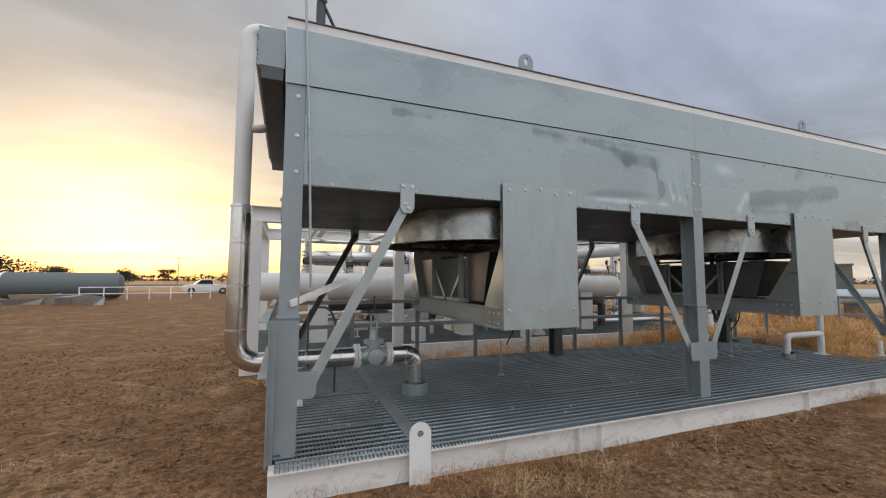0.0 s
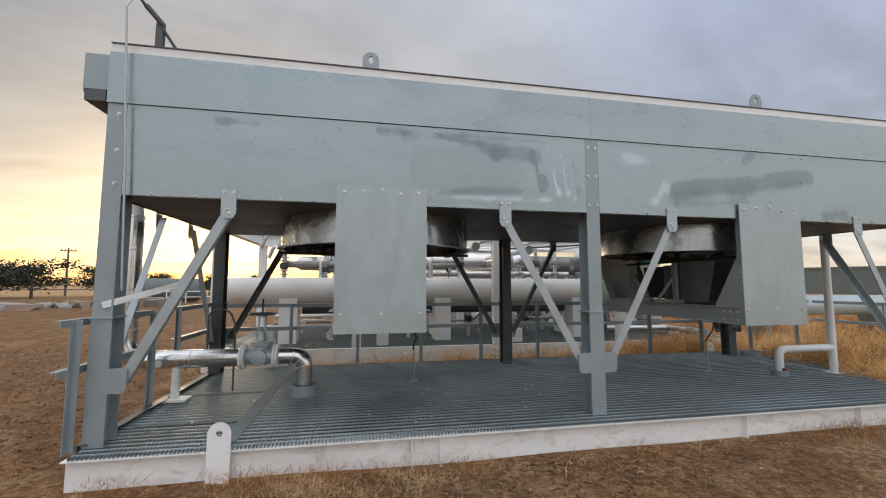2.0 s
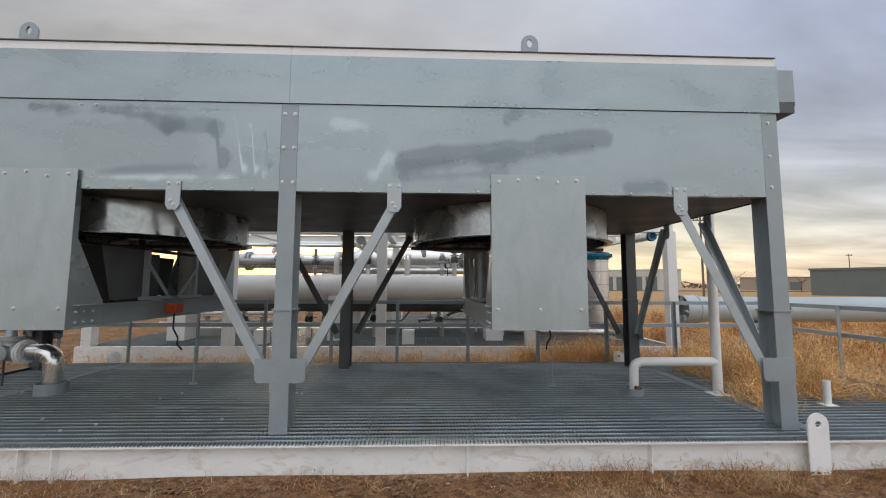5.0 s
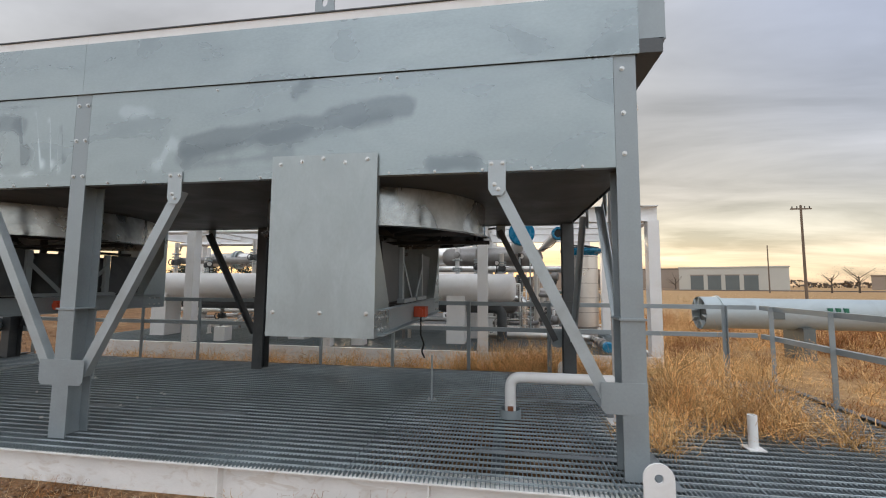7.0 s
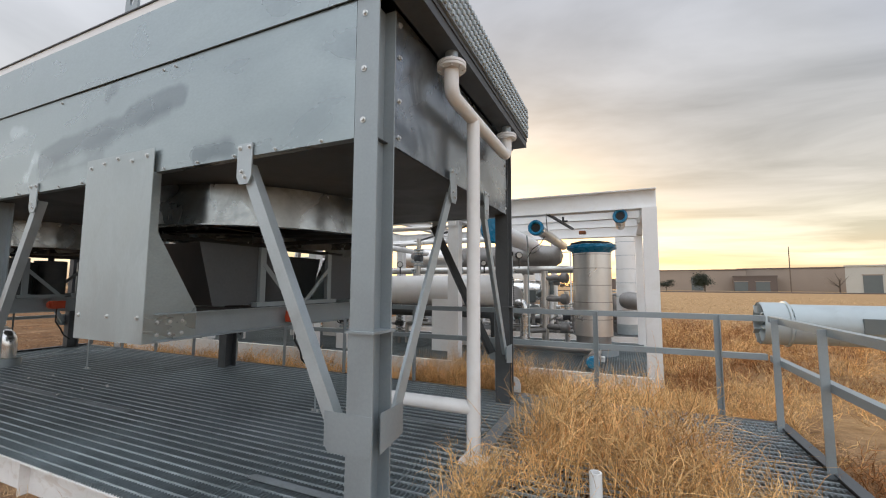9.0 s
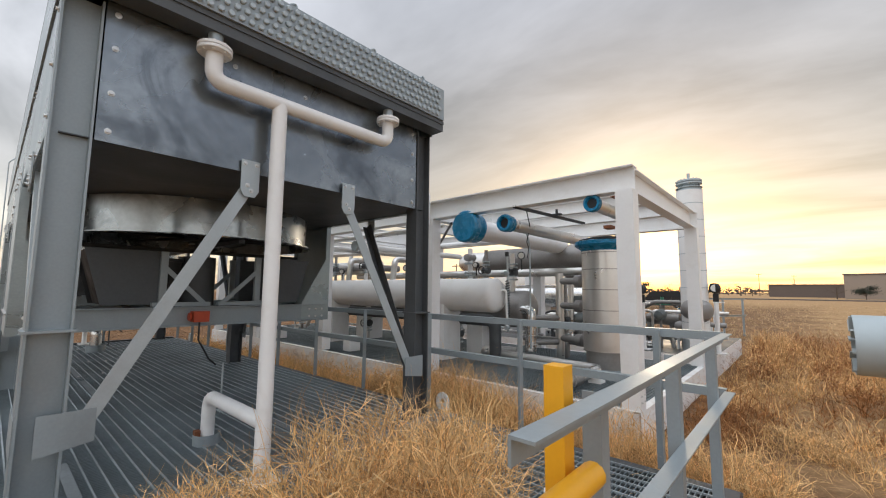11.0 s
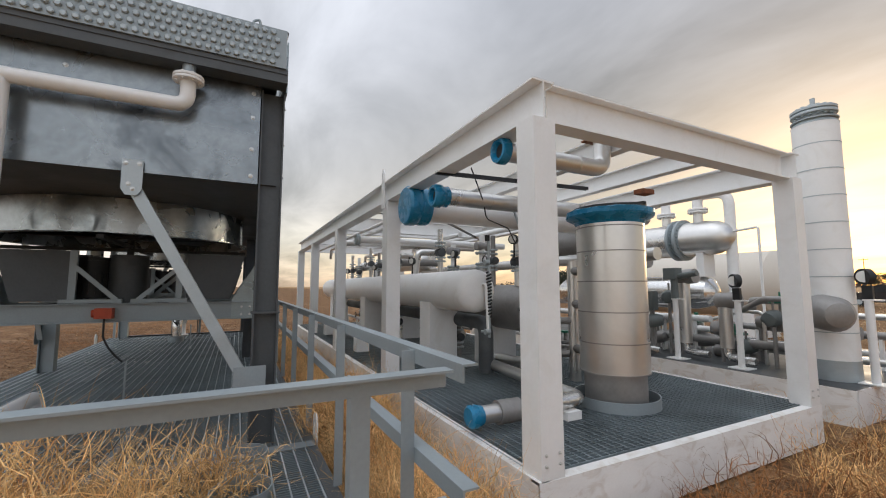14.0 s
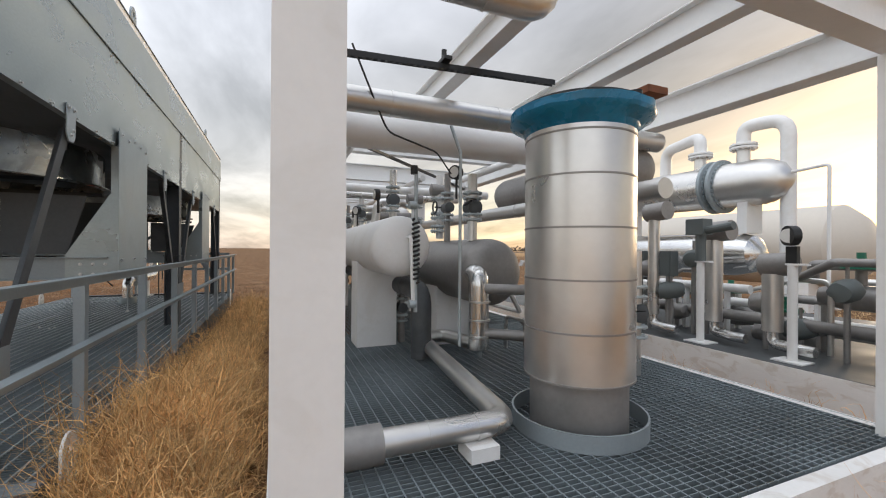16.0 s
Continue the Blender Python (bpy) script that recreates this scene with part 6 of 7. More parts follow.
# ---- small things on and round the platform ----
def small_things():
    t = thing("vent_stub", "short white vent stub on a base plate in the weeds", "pipe stub")
    bm = B()
    box(bm, 11.24, 11.38, 0.73, 0.87, ZD + 0.002, ZD + 0.012)
    lathe(bm, (11.31, 0.80, ZD), (11.31, 0.80, 2), [(0, 0.038), (0.29, 0.038), (0.29, 0.028), (0.24, 0.028)], 16, False)
    part("stub", bm, "white", t, smooth=True)
    for x, y in ((11.12, 2.94), (11.95, 1.75), (10.5, 2.95)):
        t = thing("pipe_collar", "round grey pipe collar let into the grating", "collar")
        bm = B()
        lathe(bm, (x, y, ZD), (x, y, 2), [(-0.02, 0.19), (0.09, 0.19), (0.09, 0.182), (-0.02, 0.182)], 32, False)
        part("ring", bm, "galv_post", t, smooth=True)
    for x, y in ((3.24, 1.95), (8.28, 1.75)):
        t = thing("cable_stake", "thin grey rod clipped to the grating holding a cable", "stake")
        bm = B()
        rod(bm, (x, y, ZD), (x, y, 0.84), 0.011, 8)
        box(bm, x - 0.06, x + 0.06, y - 0.03, y + 0.03, ZD + 0.002, ZD + 0.012)
        part("rod", bm, "galv_brace", t)
        for dx in (-0.035, 0.035):
            bm = B()
            rod(bm, (x + dx, y, ZD + 0.012), (x + dx, y, ZD + 0.035), 0.012, 8)
            part("clip_bolt", bm, "bolt", t)
    # tensioned cable and mast at the cooler's first corner
    t = thing("antenna_mast", "grey pipe mast with a hanging cable on the cooler roof", "mast")
    bm = B()
    rod(bm, (0.30, 0.25, 3.95), (0.30, 0.25, 4.52), 0.045, 12)
    tube(bm, [(0.10, 0.10, 4.78), (0.28, 0.2, 4.55), (0.50, 0.3, 4.2)], 0.016, seg=8)
    rod(bm, (0.2, 0.15, 4.66), (0.34, 0.22, 4.5), 0.028, 10)
    part("mast", bm, "galv_dark", t)
    bm = B()
    tube(bm, [(0.12, 0.1, 4.72), (0.14, -0.07, 4.5), (0.22, -0.06, 2.9), (0.26, -0.05, 1.72)], 0.011, 0.1, 8)
    part("cable", bm, "galv_brace", t, smooth=True)
    t = thing("flat_bar", "loose pale flat bar clamped across the leg", "bar")
    bm = B()
    bar(bm, (0.1, -0.03, 1.58), (0.62, 0.35, 1.78), 0.02, 0.06)
    part("bar", bm, "white_dirty", t)
    t = thing("hose_bib", "thin grey looped tube with a small tap by the inlet pipe", "tap")
    bm = B()
    tube(bm, [(0.35, 1.9, 0.75), (0.35, 1.9, 1.42), (0.62, 1.9, 1.42), (0.7, 1.9, 1.2), (0.7, 1.9, ZD)], 0.014, 0.15, 8)
    part("tube", bm, "galv_dark", t, smooth=True)
    # yellow self closing gate
    g = thing("safety_gate", "safety yellow swing gate at the end of the platform", "gate")
    bm = B()
    box(bm, 12.84, 12.90, 0.93, 0.99, 0.80, 1.51)
    part("hinge_plate", bm, "yellow", g)
    bm = B()
    tube(bm, [(12.95, 1.0, 1.22), (12.95, 0.36, 1.22), (12.95, 0.36, 0.72), (12.95, 1.0, 0.72)], 0.035, 0.1, 12)
    part("gate_frame", bm, "yellow", g, smooth=True)
    bm = B()
    box(bm, 12.903, 12.915, 0.72, 1.0, 0.74, 1.2)
    part("gate_plate", bm, "yellow", g)
    for z in (0.9, 1.1):
        bm = B()
        tube(bm, [(12.91, 0.9, z), (13.0, 0.9, z), (13.0, 0.83, z), (12.91, 0.83, z)], 0.006, 0.02, 8)
        part("u_bolt", bm, "bolt", g)
        add_bolt(g, (12.84, 0.96, z + 0.05), (-1, 0, 0), 0.02)
    # chips and scraps on the grating
    rr = random.Random(5)
    for i in range(16):
        x, y = rr.uniform(0.4, 5.0), rr.uniform(0.1, 1.6)
        bm = B()
        box(bm, -0.014, 0.014, -0.008, 0.008, 0.0, 0.02)
        ob = part("grating_clip", bm, "bolt", None, "small bright grating clip on the deck", category="clip", group="grating clips")
        ob.location = (x, y, ZD)
        ob.rotation_euler = (0, 0, rr.uniform(0, 3))
    for i in range(26):
        x, y = rr.uniform(-5, 12), rr.uniform(-2.6, -0.35)
        bm = bmesh.new()
        bmesh.ops.create_icosphere(bm, subdivisions=1, radius=rr.uniform(0.012, 0.035))
        for v in bm.verts:
            v.co = Vector((v.co.x * 1.4, v.co.y, v.co.z * 0.6)) * (1 + 0.25 * noise.noise(v.co * 40))
        ob = part("pebble", bm, "stone", None, "small pale angular stone lying on the soil", category="stone", group="stones on the soil")
        ob.location = (x, y, 0.005)
        ob.rotation_euler = (0, 0, rr.uniform(0, 6))


small_things()


# ---- distance ----
def polar(cx, cy, bearing, dist):
    """Plan point at a bearing in degrees right of +y."""
    a = radians(bearing)
    return cx + math.sin(a) * dist, cy + math.cos(a) * dist


def ground_tank():
    """The pale grey tank lying beyond the platform."""
    t = thing("grey_tank", "long pale grey steel tank lying in dry weeds", "tank")
    y, z, r = 7.55, 1.05, 0.36
    bm = B()
    lathe(bm, (14.3, y, z), (40, y, z), [(0, r), (14.0, r), (14.3, r * 0.8), (14.5, 0)], 44)
    part("shell", bm, "tank_grey", t, smooth=True)
    disc_flange(t, "end_flange", (14.22, y, z), (40, y, z), 0.42, 0.05, "tank_grey", bolts=20)
    bm = B()
    lathe(bm, (13.85, y, z), (40, y, z), [(0, 0.39), (0.37, 0.39), (0.37, 0.377), (0, 0.377)], 44, False)
    part("end_rim", bm, "tank_grey", t, smooth=True)
    for k in range(8):
        a = k * math.tau / 8 + 0.2
        bm = B()
        c, s = math.cos(a), math.sin(a)
        bar(bm, (13.87, y + 0.2 * c, z + 0.2 * s), (13.87, y + 0.377 * c, z + 0.377 * s), 0.02, 0.1, (1, 0, 0))
        part("end_rib", bm, "tank_grey", t)
    bm = B()
    rod(bm, (14.0, y, z), (14.2, y, z), 0.3, 28)
    part("end_hub", bm, "tank_dark", t, smooth=True)
    for x in (16.0, 21.0, 26.0):
        bm = B()
        box(bm, x - 0.12, x + 0.12, y - 0.35, y + 0.35, -0.05, z - 0.3)
        part("saddle", bm, "tank_dark", t)
    bm = B()
    box(bm, 15.2, 15.5, y - 0.38, y - 0.34, 0.95, 1.2)
    part("name_plate", bm, "tank_dark", t)
    bm = B()
    for k in range(3):
        box(bm, 16.4 + 0.16 * k, 16.48 + 0.16 * k, y - 0.38, y - 0.32, 1.05, 1.22)
    part("nozzle", bm, "green", t)


ground_tank()


def far_tank(x0, y0, x1, y1, z, r, label, cap="white"):
    t = thing("storage_tank", label, "tank")
    p, q = Vector((x0, y0, z)), Vector((x1, y1, z))
    n = (q - p).length
    bm = B()
    lathe(bm, p, q, [(0, 0), (0.25, r * 0.8), (0.6, r), (n - 0.6, r), (n - 0.25, r * 0.8), (n, 0)], 28, False)
    part("shell", bm, "tank_dark", t, smooth=True)
    d = (q - p).normalized()
    bm = B()
    lathe(bm, p + d * 0.62, q, [(0, r + 0.04), (0.15, r + 0.04)], 28)
    part("end_band", bm, cap, t, smooth=True)
    for f in (0.15, 0.5, 0.85):
        c = p.lerp(q, f)
        bm = B()
        box(bm, c.x - 0.4, c.x + 0.4, c.y - 0.4, c.y + 0.4, -0.3, z - r * 0.6)
        part("saddle", bm, "tank_dark", t)
    return t


far_tank(-21.8, 39.6, -13.2, 39.9, 1.2, 1.12, "large dark grey storage tank lying across the yard")


def car(name, label, x, y, head, paint, pickup):
    """A parked vehicle: body, cabin, glass, wheels, lamps."""
    t = thing(name, label, "car", (x, y, 0))
    t.rotation_euler = (0, 0, radians(head))
    L2, W = 2.6, 0.95
    bm = B()
    prof = [(-L2, 0.45), (-L2, 0.95), (-L2 + 0.1, 1.05), (-1.4, 1.12), (L2 - 0.05, 1.12 if pickup else 1.15), (L2, 1.05), (L2, 0.42), (L2 - 0.4, 0.36), (-L2 + 0.4, 0.36)]
    extrude_profile(bm, (0, -W, 0), (0, W, 0), prof)
    part("body", bm, paint, t)
    bm = B()
    rear = 0.75 if pickup else 2.35
    extrude_profile(bm, (0, -W + 0.12, 0), (0, W - 0.12, 0), [(-1.35, 1.121), (-0.75, 1.72), (-0.5, 1.8), (rear - 0.2, 1.8), (rear, 1.121)])
    cab = part("cabin", bm, paint, t)
    for s in (-1, 1):
        bm = B()
        o = [(-1.1, s * (W - 0.11), 1.2), (-0.68, s * (W - 0.11), 1.68), (rear - 0.3, s * (W - 0.11), 1.68), (rear - 0.15, s * (W - 0.11), 1.2)]
        plate(bm, o if s < 0 else o[::-1], 0.01)
        part("side_window", bm, "glass", cab)
    bm = B()
    plate(bm, [(-1.36, W - 0.2, 1.18), (-1.36, -W + 0.2, 1.18), (-0.83, -W + 0.2, 1.7), (-0.83, W - 0.2, 1.7)], 0.01)
    part("windscreen", bm, "glass", cab)
    for sx in (-1.65, 1.65):
        for s in (-1, 1):
            bm = B()
            rod(bm, (sx, s * (W - 0.2), 0.38), (sx, s * (W + 0.02), 0.38), 0.38, 22)
            wh = part("wheel", bm, "tyre", t, smooth=True)
            bm = B()
            rod(bm, (sx, s * (W + 0.021), 0.38), (sx, s * (W + 0.03), 0.38), 0.2, 16)
            part("rim", bm, "galv_brace", wh)
    for s in (-1, 1):
        bm = B()
        box(bm, -L2 - 0.02, -L2 + 0.0, s * 0.62 - 0.16, s * 0.62 + 0.16, 0.72, 0.9)
        part("headlight", bm, "lens", t)
        bm = B()
        box(bm, L2, L2 + 0.02, s * 0.75 - 0.1, s * 0.75 + 0.1, 0.75, 1.0)
        part("tail_light", bm, "red", t)


px, py = -9.0, 53.6
car("pickup_truck", "white pickup truck parked on the bare yard", px, py, 12, "car_white", True)
px, py = polar(14.3, 1.1, -15.0, 50)
car("black_car", "black sport utility car parked on the dirt road", px, py, 10, "car_black", False)


def warehouse(cx, cy, bearing, dist, w, d, h, wall, doors, label, turn=None):
    x, y = polar(cx, cy, bearing, dist)
    t = thing("warehouse", label, "building", (x, y, 0))
    t.rotation_euler = (0, 0, radians(-bearing if turn is None else turn))
    bm = B()
    box(bm, -w / 2, w / 2, 0, d, -0.2, h)
    body = part("wall", bm, wall, t)
    bm = B()
    box(bm, -w / 2 - 0.2, w / 2 + 0.2, -0.2, d + 0.2, h, h + 0.4)
    part("parapet", bm, wall if wall != "tan" else "roofing", t)
    for i in range(doors):
        xx = -w / 2 + w * (0.18 + 0.5 * i / max(1, doors - 1)) if doors > 1 else 0
        bm = B()
        box(bm, xx - 1.9, xx + 1.9, -0.12, -0.01, 0, h * 0.66)
        dr = part("roller_door", bm, "tank_dark", body, "grey roller door")
        bm = B()
        box(bm, xx - 2.1, xx + 2.1, -0.16, -0.121, h * 0.66, h * 0.7)
        part("lintel", bm, "tan", dr)
    return t


M["pale_wall"] = mat("pale_metal_wall", (0.50, 0.49, 0.44), 0.7, 0, 0.04, 0.3, 3, 0.05)
warehouse(10.3, -2.6, 26.5, 165, 30, 20, 7.5, "pale_wall", 4, "pale metal warehouse with four grey roller doors")
warehouse(10.3, -2.6, 17.0, 190, 30, 20, 8.0, "tan", 0, "low tan flat roofed warehouse")
warehouse(12.5, -1.1, 8.0, 180, 30, 20, 7.5, "tan", 1, "long tan flat roofed building with a dark loading door")
warehouse(12.5, -1.1, 1.5, 230, 34, 20, 5.0, "roofing", 0, "dark brown low shed on the horizon")
warehouse(12.5, -1.1, 13.5, 175, 12, 14, 5.0, "roofing", 2, "open fronted brown loading shed")
warehouse(5.2, -4.2, 55.0, 110, 40, 12, 5.0, "tank_dark", 0, "long dark low building across the field")
warehouse(5.2, -4.2, 44.0, 260, 50, 14, 6.0, "tan", 3, "distant tan building on the horizon")


def pole(cx, cy, bearing, dist, h, arms):
    x, y = polar(cx, cy, bearing, dist)
    t = thing("utility_pole", "weathered wooden utility pole with a cross arm", "utility pole", (x, y, 0))
    bm = B()
    rod(bm, (0, 0, -0.5), (0, 0, h), 0.16, 8, 0.11)
    part("pole", bm, "wood", t)
    if arms:
        bm = B()
        box(bm, -1.1, 1.1, -0.06, 0.06, h - 0.5, h - 0.35)
        part("cross_arm", bm, "wood", t)
        for k in (-0.9, -0.4, 0.4, 0.9):
            bm = B()
            rod(bm, (k, 0, h - 0.35), (k, 0, h - 0.1), 0.05, 6)
            part("insulator", bm, "dark", t)


for args in ((9.17, -3.2, 33.2, 62, 11, 1), (9.17, -3.2, 30.2, 120, 11, 0), (11.5, -1.97, 16.8, 150, 13, 0), (1.8, -4.2, -31.6, 80, 7, 1), (5.2, -4.2, 42.5, 150, 12, 1), (5.2, -4.2, 47.5, 180, 12, 1),
             (14.3, 1.1, -4, 250, 11, 1), (14.3, 1.1, -1, 280, 11, 1), (0, -3.7, -12, 180, 10, 1)):
    pole(*args)


def tree(x, y, h, spread, seed, leafy):
    rr = random.Random(seed)
    t = thing("tree", "dark evergreen tree with an uneven crown" if leafy else "bare winter tree with brown twigs", "tree", (x, y, 0), "trees on the horizon")
    bm = B()
    rod(bm, (0, 0, -0.3), (0, 0, h * 0.6), h * 0.035, 8, h * 0.015)
    ends = []
    for i in range(9):
        a = rr.uniform(0, math.tau)
        z0 = h * (rr.uniform(0.08, 0.5) if leafy else rr.uniform(0.2, 0.55))
        l = spread * rr.uniform(0.45, 1.0)
        p = Vector((0, 0, z0))
        q = Vector((math.cos(a) * l, math.sin(a) * l, min(h * 0.97, z0 + h * rr.uniform(0.15, 0.42))))
        rod(bm, p, q, h * 0.014, 5, h * 0.004)
        ends.append(q)
        ends.append(p.lerp(q, 0.6) + Vector((0, 0, h * 0.08)))
    part("trunk", bm, "bark", t)
    verts, faces = [], []
    n = 3000 if leafy else 900
    for i in range(n):
        c = rr.choice(ends)
        s = h * (0.11 if leafy else 0.12)
        o = c + Vector((rr.gauss(0, s * 1.2), rr.gauss(0, s * 1.2), rr.gauss(0, s * 0.75)))
        o.z = max(o.z, h * (0.04 if leafy else 0.12))
        k = h * rr.uniform(0.015, 0.038) * (1.0 if leafy else 0.5)
        d1 = Vector((rr.gauss(0, 1), rr.gauss(0, 1), rr.gauss(0, 0.6))).normalized() * k
        d2 = Vector((rr.gauss(0, 1), rr.gauss(0, 1), rr.gauss(0, 0.6))).normalized() * k * (1 if leafy else 0.25)
        b = len(verts)
        verts += [o - d1, o - d2, o + d1, o + d2]
        faces.append((b, b + 1, b + 2, b + 3))
    me = bpy.data.meshes.new("crown")
    me.from_pydata(verts, [], faces)
    me.materials.append(M["leaf" if leafy else "bark"])
    ob = new("crown", me)
    ob.parent = t


tr = random.Random(11)
for b, d, h, lf in ((-29, 75, 4.6, 1), (-34.5, 70, 5.2, 1), (-37, 76, 4.8, 1), (-19.0, 75, 3.6, 1), (-24, 95, 4.6, 1), (-8, 240, 8, 0), (-3, 260, 8, 0)):
    x, y = polar(2.5, -4.2, b, d)
    tree(x, y, h, h * 0.8, int(b * 7 + 1000), lf)
for i in range(26):
    b = -16 + i * 1.15 + tr.uniform(-0.4, 0.4)
    x, y = polar(14.3, 1.1, b, tr.uniform(260, 340))
    tree(x, y, tr.uniform(5, 9), tr.uniform(3.5, 6), 300 + i, i % 6 == 0)
for b, d, h, lf in ((35, 130, 6, 0), (37, 140, 7, 0), (39.5, 150, 5, 0), (21, 150, 6, 0), (9.5, 165, 7, 1), (3.5, 170, 6, 0), (5.5, 172, 4, 1), (43, 170, 6, 0), (47, 170, 6, 1), (50, 190, 6, 0)):
    x, y = polar(10, -2.6, b, d)
    tree(x, y, h, h * 0.5, int(b * 13 + 3), lf)


def horizon_ridge():
    """Low uneven wood line far off."""
    rr = random.Random(3)
    verts, faces = [], []
    for i in range(5200):
        a = rr.uniform(-75, 70)
        d = rr.uniform(420, 520)
        x, y = polar(6, 0, a, d)
        hh = 4.5 + 3.0 * noise.noise((a * 0.35, 0, 0)) + 2.0 * noise.noise((a * 1.7, 4, 0))
        z = rr.uniform(0, max(0.8, hh))
        k = rr.uniform(0.8, 1.8)
        d1 = Vector((rr.gauss(0, 1), rr.gauss(0, 1), rr.gauss(0, 0.6))).normalized() * k
        d2 = Vector((rr.gauss(0, 1), rr.gauss(0, 1), rr.gauss(0, 1))).normalized() * k
        o = Vector((x, y, z))
        b = len(verts)
        verts += [o - d1, o - d2, o + d1, o + d2]
        faces.append((b, b + 1, b + 2, b + 3))
    me = bpy.data.meshes.new("far_woods")
    me.from_pydata(verts, [], faces)
    me.materials.append(M["bark"])
    tagged(new("far_woods", me), "distant line of brown winter woods on the horizon", "woods", kind="stuff")


horizon_ridge()


def far_road():
    bm = B()
    box(bm, -300, 400, 128, 134, -0.02, 0.25)
    part("road", bm, "roofing", None, "raised dark asphalt road across the field", category="road", kind="structure")
    rr = random.Random(8)
    # rubble heaps near the dark tank
    for i in range(22):
        x, y = polar(1.8, -4.2, rr.uniform(-36, -22), rr.uniform(38, 46))
        bm = B()
        box(bm, -rr.uniform(0.5, 1.6), rr.uniform(0.5, 1.6), -0.4, 0.4, -0.1, rr.uniform(0.2, 0.6))
        for v in bm.verts:
            v.co += Vector((rr.gauss(0, 0.15), rr.gauss(0, 0.15), rr.gauss(0, 0.08)))
        ob = part("rubble_slab", bm, "alu_dull" if i % 3 else "stone", None, "broken slab in a heap of yard rubble", category="rubble", group="rubble in the yard")
        ob.location = (x, y, 0)
        ob.rotation_euler = (0, 0, rr.uniform(0, 3))
    f = thing("far_fence", "low white pipe fence in front of the dark tank", "fence", (-15.5, 37.5, 0))
    for i in range(7):
        bm = B()
        rod(bm, (i * 1.5, i * 0.35, 0), (i * 1.5, i * 0.35, 1.1), 0.05, 6)
        part("fence_post", bm, "white", f)
    for z in (0.55, 1.08):
        bm = B()
        rod(bm, (0, 0, z), (9, 2.1, z), 0.04, 6)
        part("fence_rail", bm, "white", f)


far_road()


# ---- dry weeds, as strips of bent blades ----
def weeds(name, label, spots, material, seed):
    """spots: (x, y, z, height, spread, stems, half width). Each stem wanders as a thin strip that tapers to its tip."""
    rs = np.random.RandomState(seed)
    K = 6
    V, F = [], []
    base = 0
    for x, y, z, h, sp, n, w in spots:
        a = rs.uniform(0, math.tau, n)
        tilt = np.clip(np.abs(rs.normal(0, 0.55, n)) * sp / 0.22, 0, 1.25)
        d = np.stack([np.cos(a) * np.sin(tilt), np.sin(a) * np.sin(tilt), np.cos(tilt)], 1)
        step = (h * rs.uniform(0.35, 1.15, n) / (K - 1))[:, None]
        high = rs.rand(n) < 0.45
        r0 = rs.uniform(0, 0.6, n) * sp
        z0 = np.where(high, rs.uniform(0.1, 0.6, n) * h, 0.0)
        c = np.stack([x + r0 * np.cos(a), y + r0 * np.sin(a), z + z0], 1)
        step = np.where(high[:, None], step * 0.6, step)
        tw = rs.uniform(0, math.tau, n)
        side = np.stack([np.cos(tw) * w, np.sin(tw) * w, rs.normal(0, 0.4, n) * w], 1)
        pts = []
        for k in range(K):
            ww = 1.0 - 0.85 * k / (K - 1)
            pts.append(c - side * ww)
            pts.append(c + side * ww)
            d = d + rs.normal(0, 0.42, (n, 3)) + np.array([0, 0, -0.05 * k])
            d = d / np.linalg.norm(d, axis=1)[:, None]
            c = c + d * step
            c[:, 2] = np.maximum(c[:, 2], z + 0.01)
        V.append(np.stack(pts, 1).reshape(-1, 3))
        i0 = base + np.arange(n) * 2 * K
        for k in range(K - 1):
            F.append(np.stack([i0 + 2 * k, i0 + 2 * k + 1, i0 + 2 * k + 3, i0 + 2 * k + 2], 1))
        base += n * 2 * K
    V = np.concatenate(V)
    F = np.concatenate(F)
    me = bpy.data.meshes.new(name)
    me.from_pydata(V.tolist(), [], F.tolist())
    me.materials.append(M[material])
    return tagged(new(name, me), label, "weeds", kind="stuff")


def path_gap(x, y):
    """How far a spot lies from the trodden line past the gate."""
    line = ((12.0, -1.6), (13.4, -0.4), (14.25, 1.1), (14.35, 2.2), (14.1, 3.2), (13.6, 4.2), (13.1, 4.8), (12.8, 5.1))
    best = 9
    for (a, b), (c, d) in zip(line, line[1:]):
        u = Vector((c - a, d - b))
        f = max(0, min(1, ((x - a) * u.x + (y - b) * u.y) / u.length_squared))
        best = min(best, math.hypot(x - a - u.x * f, y - b - u.y * f))
    return best


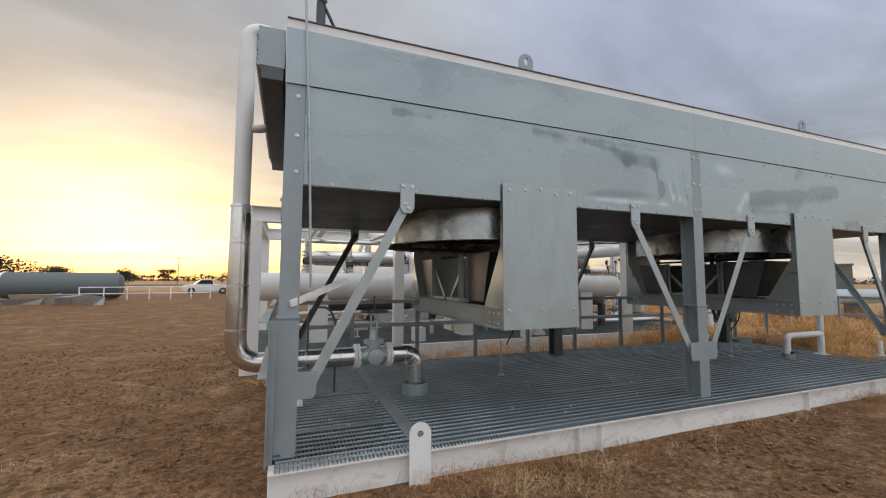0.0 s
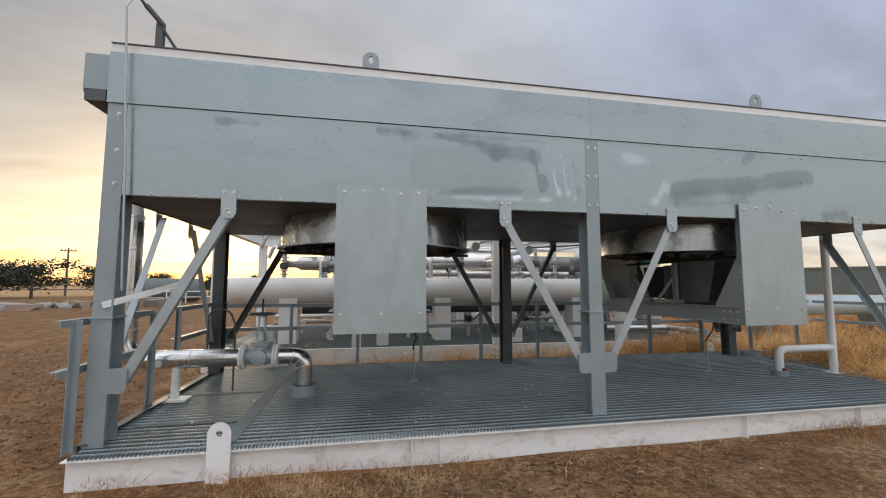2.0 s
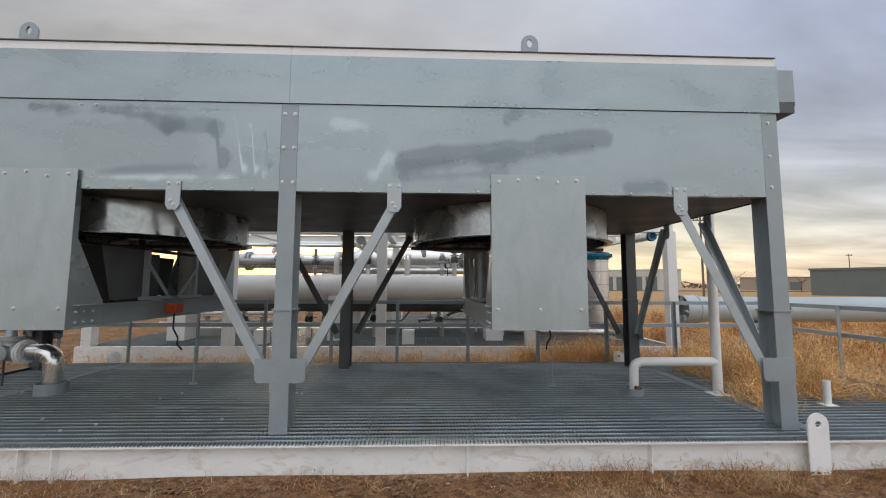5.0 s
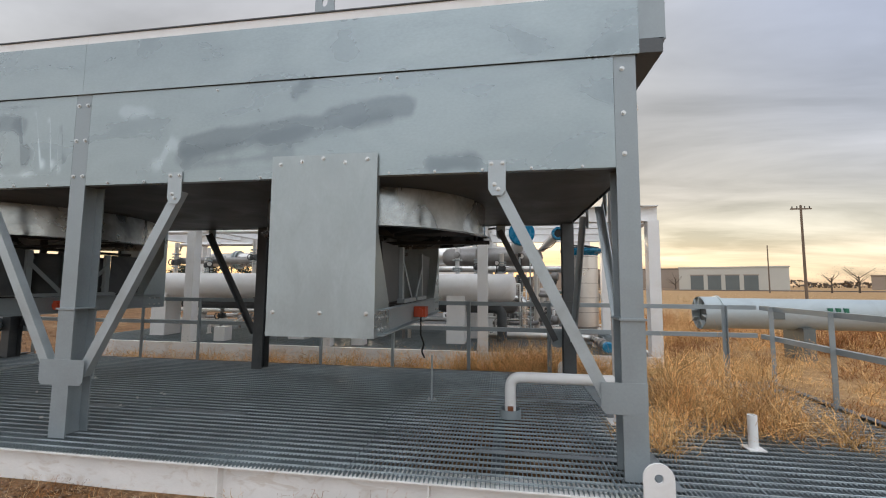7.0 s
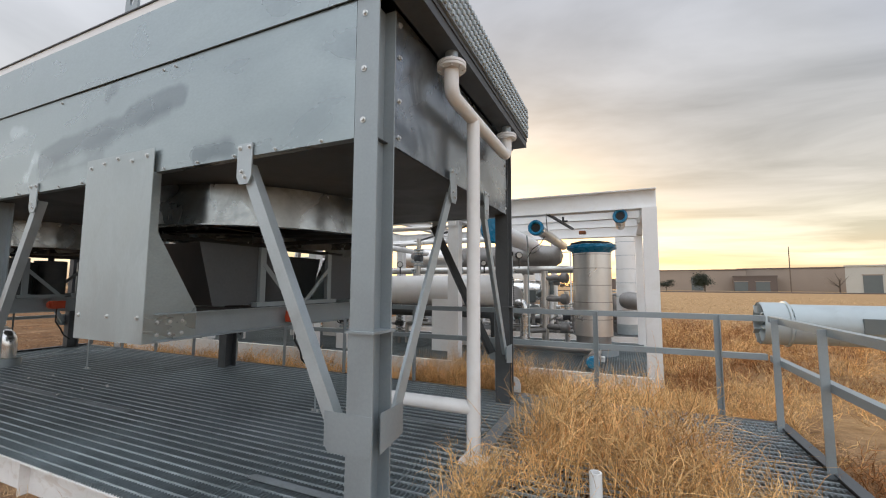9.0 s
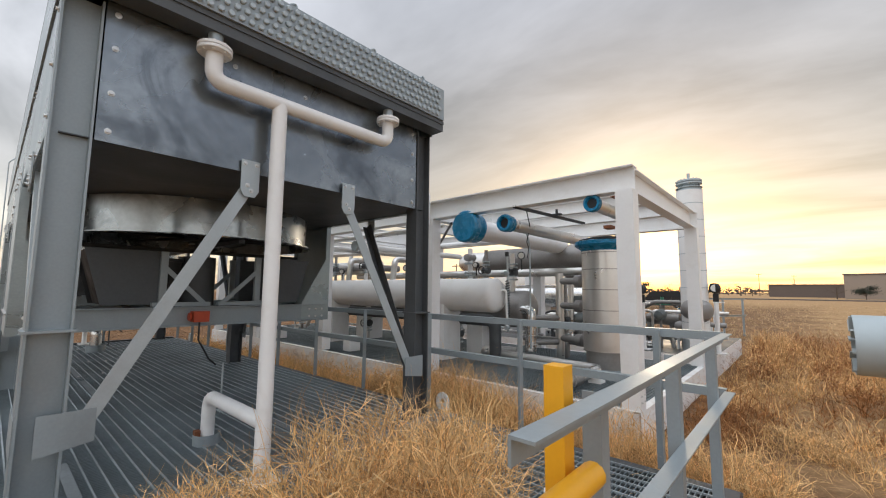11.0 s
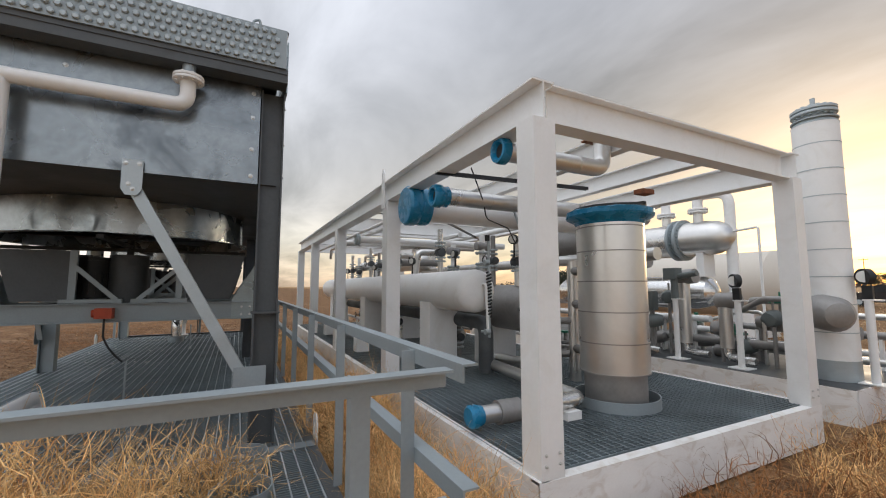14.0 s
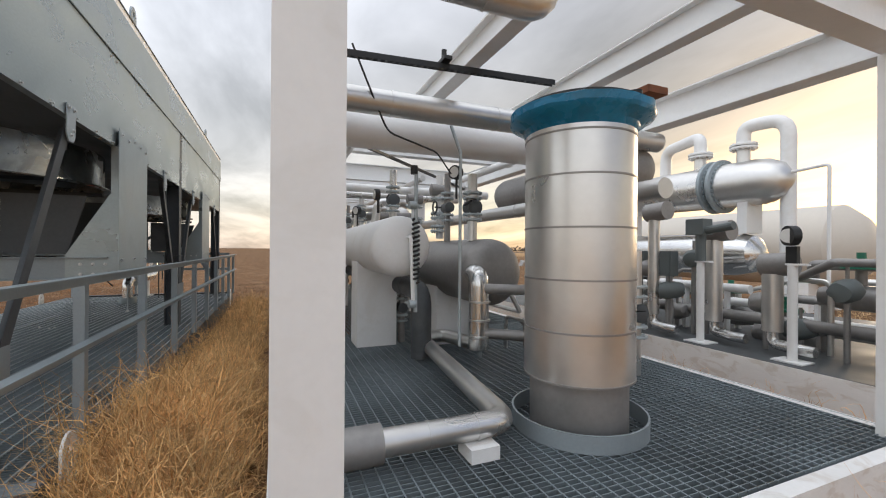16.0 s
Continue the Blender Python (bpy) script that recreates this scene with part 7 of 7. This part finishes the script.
def all_weeds():
    rr = random.Random(21)
    deck = []
    for cx, cy, r, h, n in ((11.35, 1.75, 0.75, 0.85, 50), (10.6, 0.95, 0.35, 0.38, 14), (12.1, 1.35, 0.4, 0.42, 14), (11.0, 2.5, 0.5, 0.5, 16), (12.4, 0.7, 0.4, 0.35, 8)):
        for i in range(n):
            a, q = rr.uniform(0, math.tau), r * math.sqrt(rr.random())
            deck.append((cx + q * math.cos(a), cy + q * math.sin(a), ZD - 0.02, h * rr.uniform(0.6, 1.15), 0.3, 70, 0.0034))
    weeds("platform_weeds", "tangled dry golden tumbleweed heaped on the platform grating", deck, "straw", 1)
    verge = []
    for i in range(620):
        x = rr.uniform(-0.3, 13.2)
        y = rr.uniform(3.72, 4.5)
        den = 0.45 + 0.55 * (x / 13)
        if rr.random() > den:
            continue
        verge.append((x, y, -0.02, rr.uniform(0.3, 0.68) * (0.75 + 0.35 * x / 13), 0.27, 48, 0.0036))
    for i in range(130):
        x, y = rr.uniform(0, 12), rr.uniform(8.75, 9.4)
        verge.append((x, y, -0.02, rr.uniform(0.2, 0.5), 0.2, 30, 0.003))
    # taller bushes at the near end of the verge
    for cx, cy, r, h, n in ((9.9, 3.98, 0.34, 0.85, 50), (9.3, 4.05, 0.34, 0.85, 40), (10.5, 4.0, 0.3, 0.75, 34), (11.3, 4.02, 0.26, 0.6, 22), (8.5, 4.1, 0.3, 0.7, 26), (12.2, 4.1, 0.25, 0.5, 16), (12.5, 3.95, 0.2, 0.4, 10)):
        for i in range(n):
            a, q = rr.uniform(0, math.tau), r * math.sqrt(rr.random())
            verge.append((cx + q * math.cos(a), cy + q * math.sin(a), -0.02, h * rr.uniform(0.6, 1.15), 0.34, 90, 0.003))
    weeds("verge_weeds", "dense dry golden weeds growing between the platforms", verge, "straw", 2)
    near, near_red = [], []
    for i in range(2600):
        x = 12.2 + 16 * rr.random() ** 1.5
        y = rr.uniform(-3.5, 17)
        if x < 13.2 and y < 3.75 and y > -0.6:
            continue
        if x < 12.3 and 4.4 < y < 15:
            continue
        if 13.7 < x < 28.5 and 7.1 < y < 8.0:
            continue
        g = path_gap(x, y)
        h = rr.uniform(0.3, 0.95)
        if x < 15.5 and 3.6 < y < 9.5:
            h *= 0.62 if rr.random() < 0.75 else 0.95
        if y < 1.5:
            h *= 0.55
            if rr.random() < 0.5:
                continue
        if g < 0.45:
            continue
        if g < 1.0:
            h = min(h, 0.4)
        (near_red if noise.noise((x * 0.6, y * 0.6, 2)) > -0.02 else near).append((x, y, -0.02, h, 0.34, 42 if x < 18 else 24, 0.004 if x < 17 else 0.007))
    weeds("field_weeds", "thick golden dry weeds round the platform end", near, "straw", 3)
    weeds("brown_weeds", "darker red-brown dead weeds in clumps round the platform end", near_red, "straw_red", 13)
    far = []
    for i in range(2600):
        b = rr.uniform(-20, 58)
        d = 16 + 60 * rr.random()
        x, y = polar(12, 0, b, d)
        if 13.7 < x < 28.5 and 7.2 < y < 9:
            continue
        if x < 13 and y < 17:
            continue
        far.append((x, y, -0.02, rr.uniform(0.15, 0.45), 0.5, 12, 0.012))
    weeds("field_grass", "low dry brown grass across the open field", far, "straw_pale", 4)
    front = []
    for i in range(80):
        x = rr.uniform(-0.2, 12.2)
        y = -0.22 - abs(rr.gauss(0, 0.22))
        front.append((x, y, -0.02, rr.uniform(0.05, 0.22), 0.14, 14, 0.0022))
    for cx, cy, n, h in ((1.9, -0.5, 26, 0.2), (3.0, -0.45, 16, 0.18), (9.4, -0.4, 24, 0.22), (7.9, -0.35, 10, 0.15), (2.4, -0.75, 16, 0.14), (8.2, -0.5, 30, 0.13), (11.6, -0.6, 20, 0.25)):
        for i in range(n):
            front.append((cx + rr.gauss(0, 0.25), cy + rr.gauss(0, 0.1), -0.02, h * rr.uniform(0.6, 1.3), 0.24, 26, 0.002))
    for i in range(420):
        x, y = rr.uniform(-16, -0.3), rr.uniform(-2.5, 16)
        if rr.random() < 0.35:
            front.append((x, y, -0.02, rr.uniform(0.04, 0.12), 0.2, 22, 0.002))
    dead = []
    for i in range(900):
        x, y = rr.uniform(-9, 12), rr.uniform(-3.2, -0.25)
        if noise.noise((x * 0.9, y * 1.6, 7)) < 0.12 and y < -0.6 and x > -0.5:
            continue
        dead.append((x, y, -0.02, rr.uniform(0.03, 0.1), 0.3, 22, 0.0024))
    for i in range(1500):
        x, y = rr.uniform(-14, -0.5), rr.uniform(-3, 14)
        if noise.noise((x * 0.5, y * 0.5, 9)) > 0.05:
            dead.append((x, y, -0.02, rr.uniform(0.03, 0.12), 0.35, 20, 0.003))
    for cx, n, h in ((0.3, 14, 0.16), (1.6, 26, 0.2), (2.3, 20, 0.2), (3.3, 16, 0.16), (5.5, 12, 0.12), (8.0, 34, 0.2), (9.3, 30, 0.2), (10.4, 20, 0.16)):
        for i in range(n):
            dead.append((cx + rr.gauss(0, 0.3), -0.3 - abs(rr.gauss(0, 0.12)), -0.02, h * rr.uniform(0.5, 1.3), 0.32, 30, 0.0022))
    weeds("dead_weeds", "matted red-brown dead weeds on the bare soil", dead, "straw_red", 6)
    weeds("edge_weeds", "short pale dry weeds along the platform edge and yard", front, "straw_pale", 5)


all_weeds()
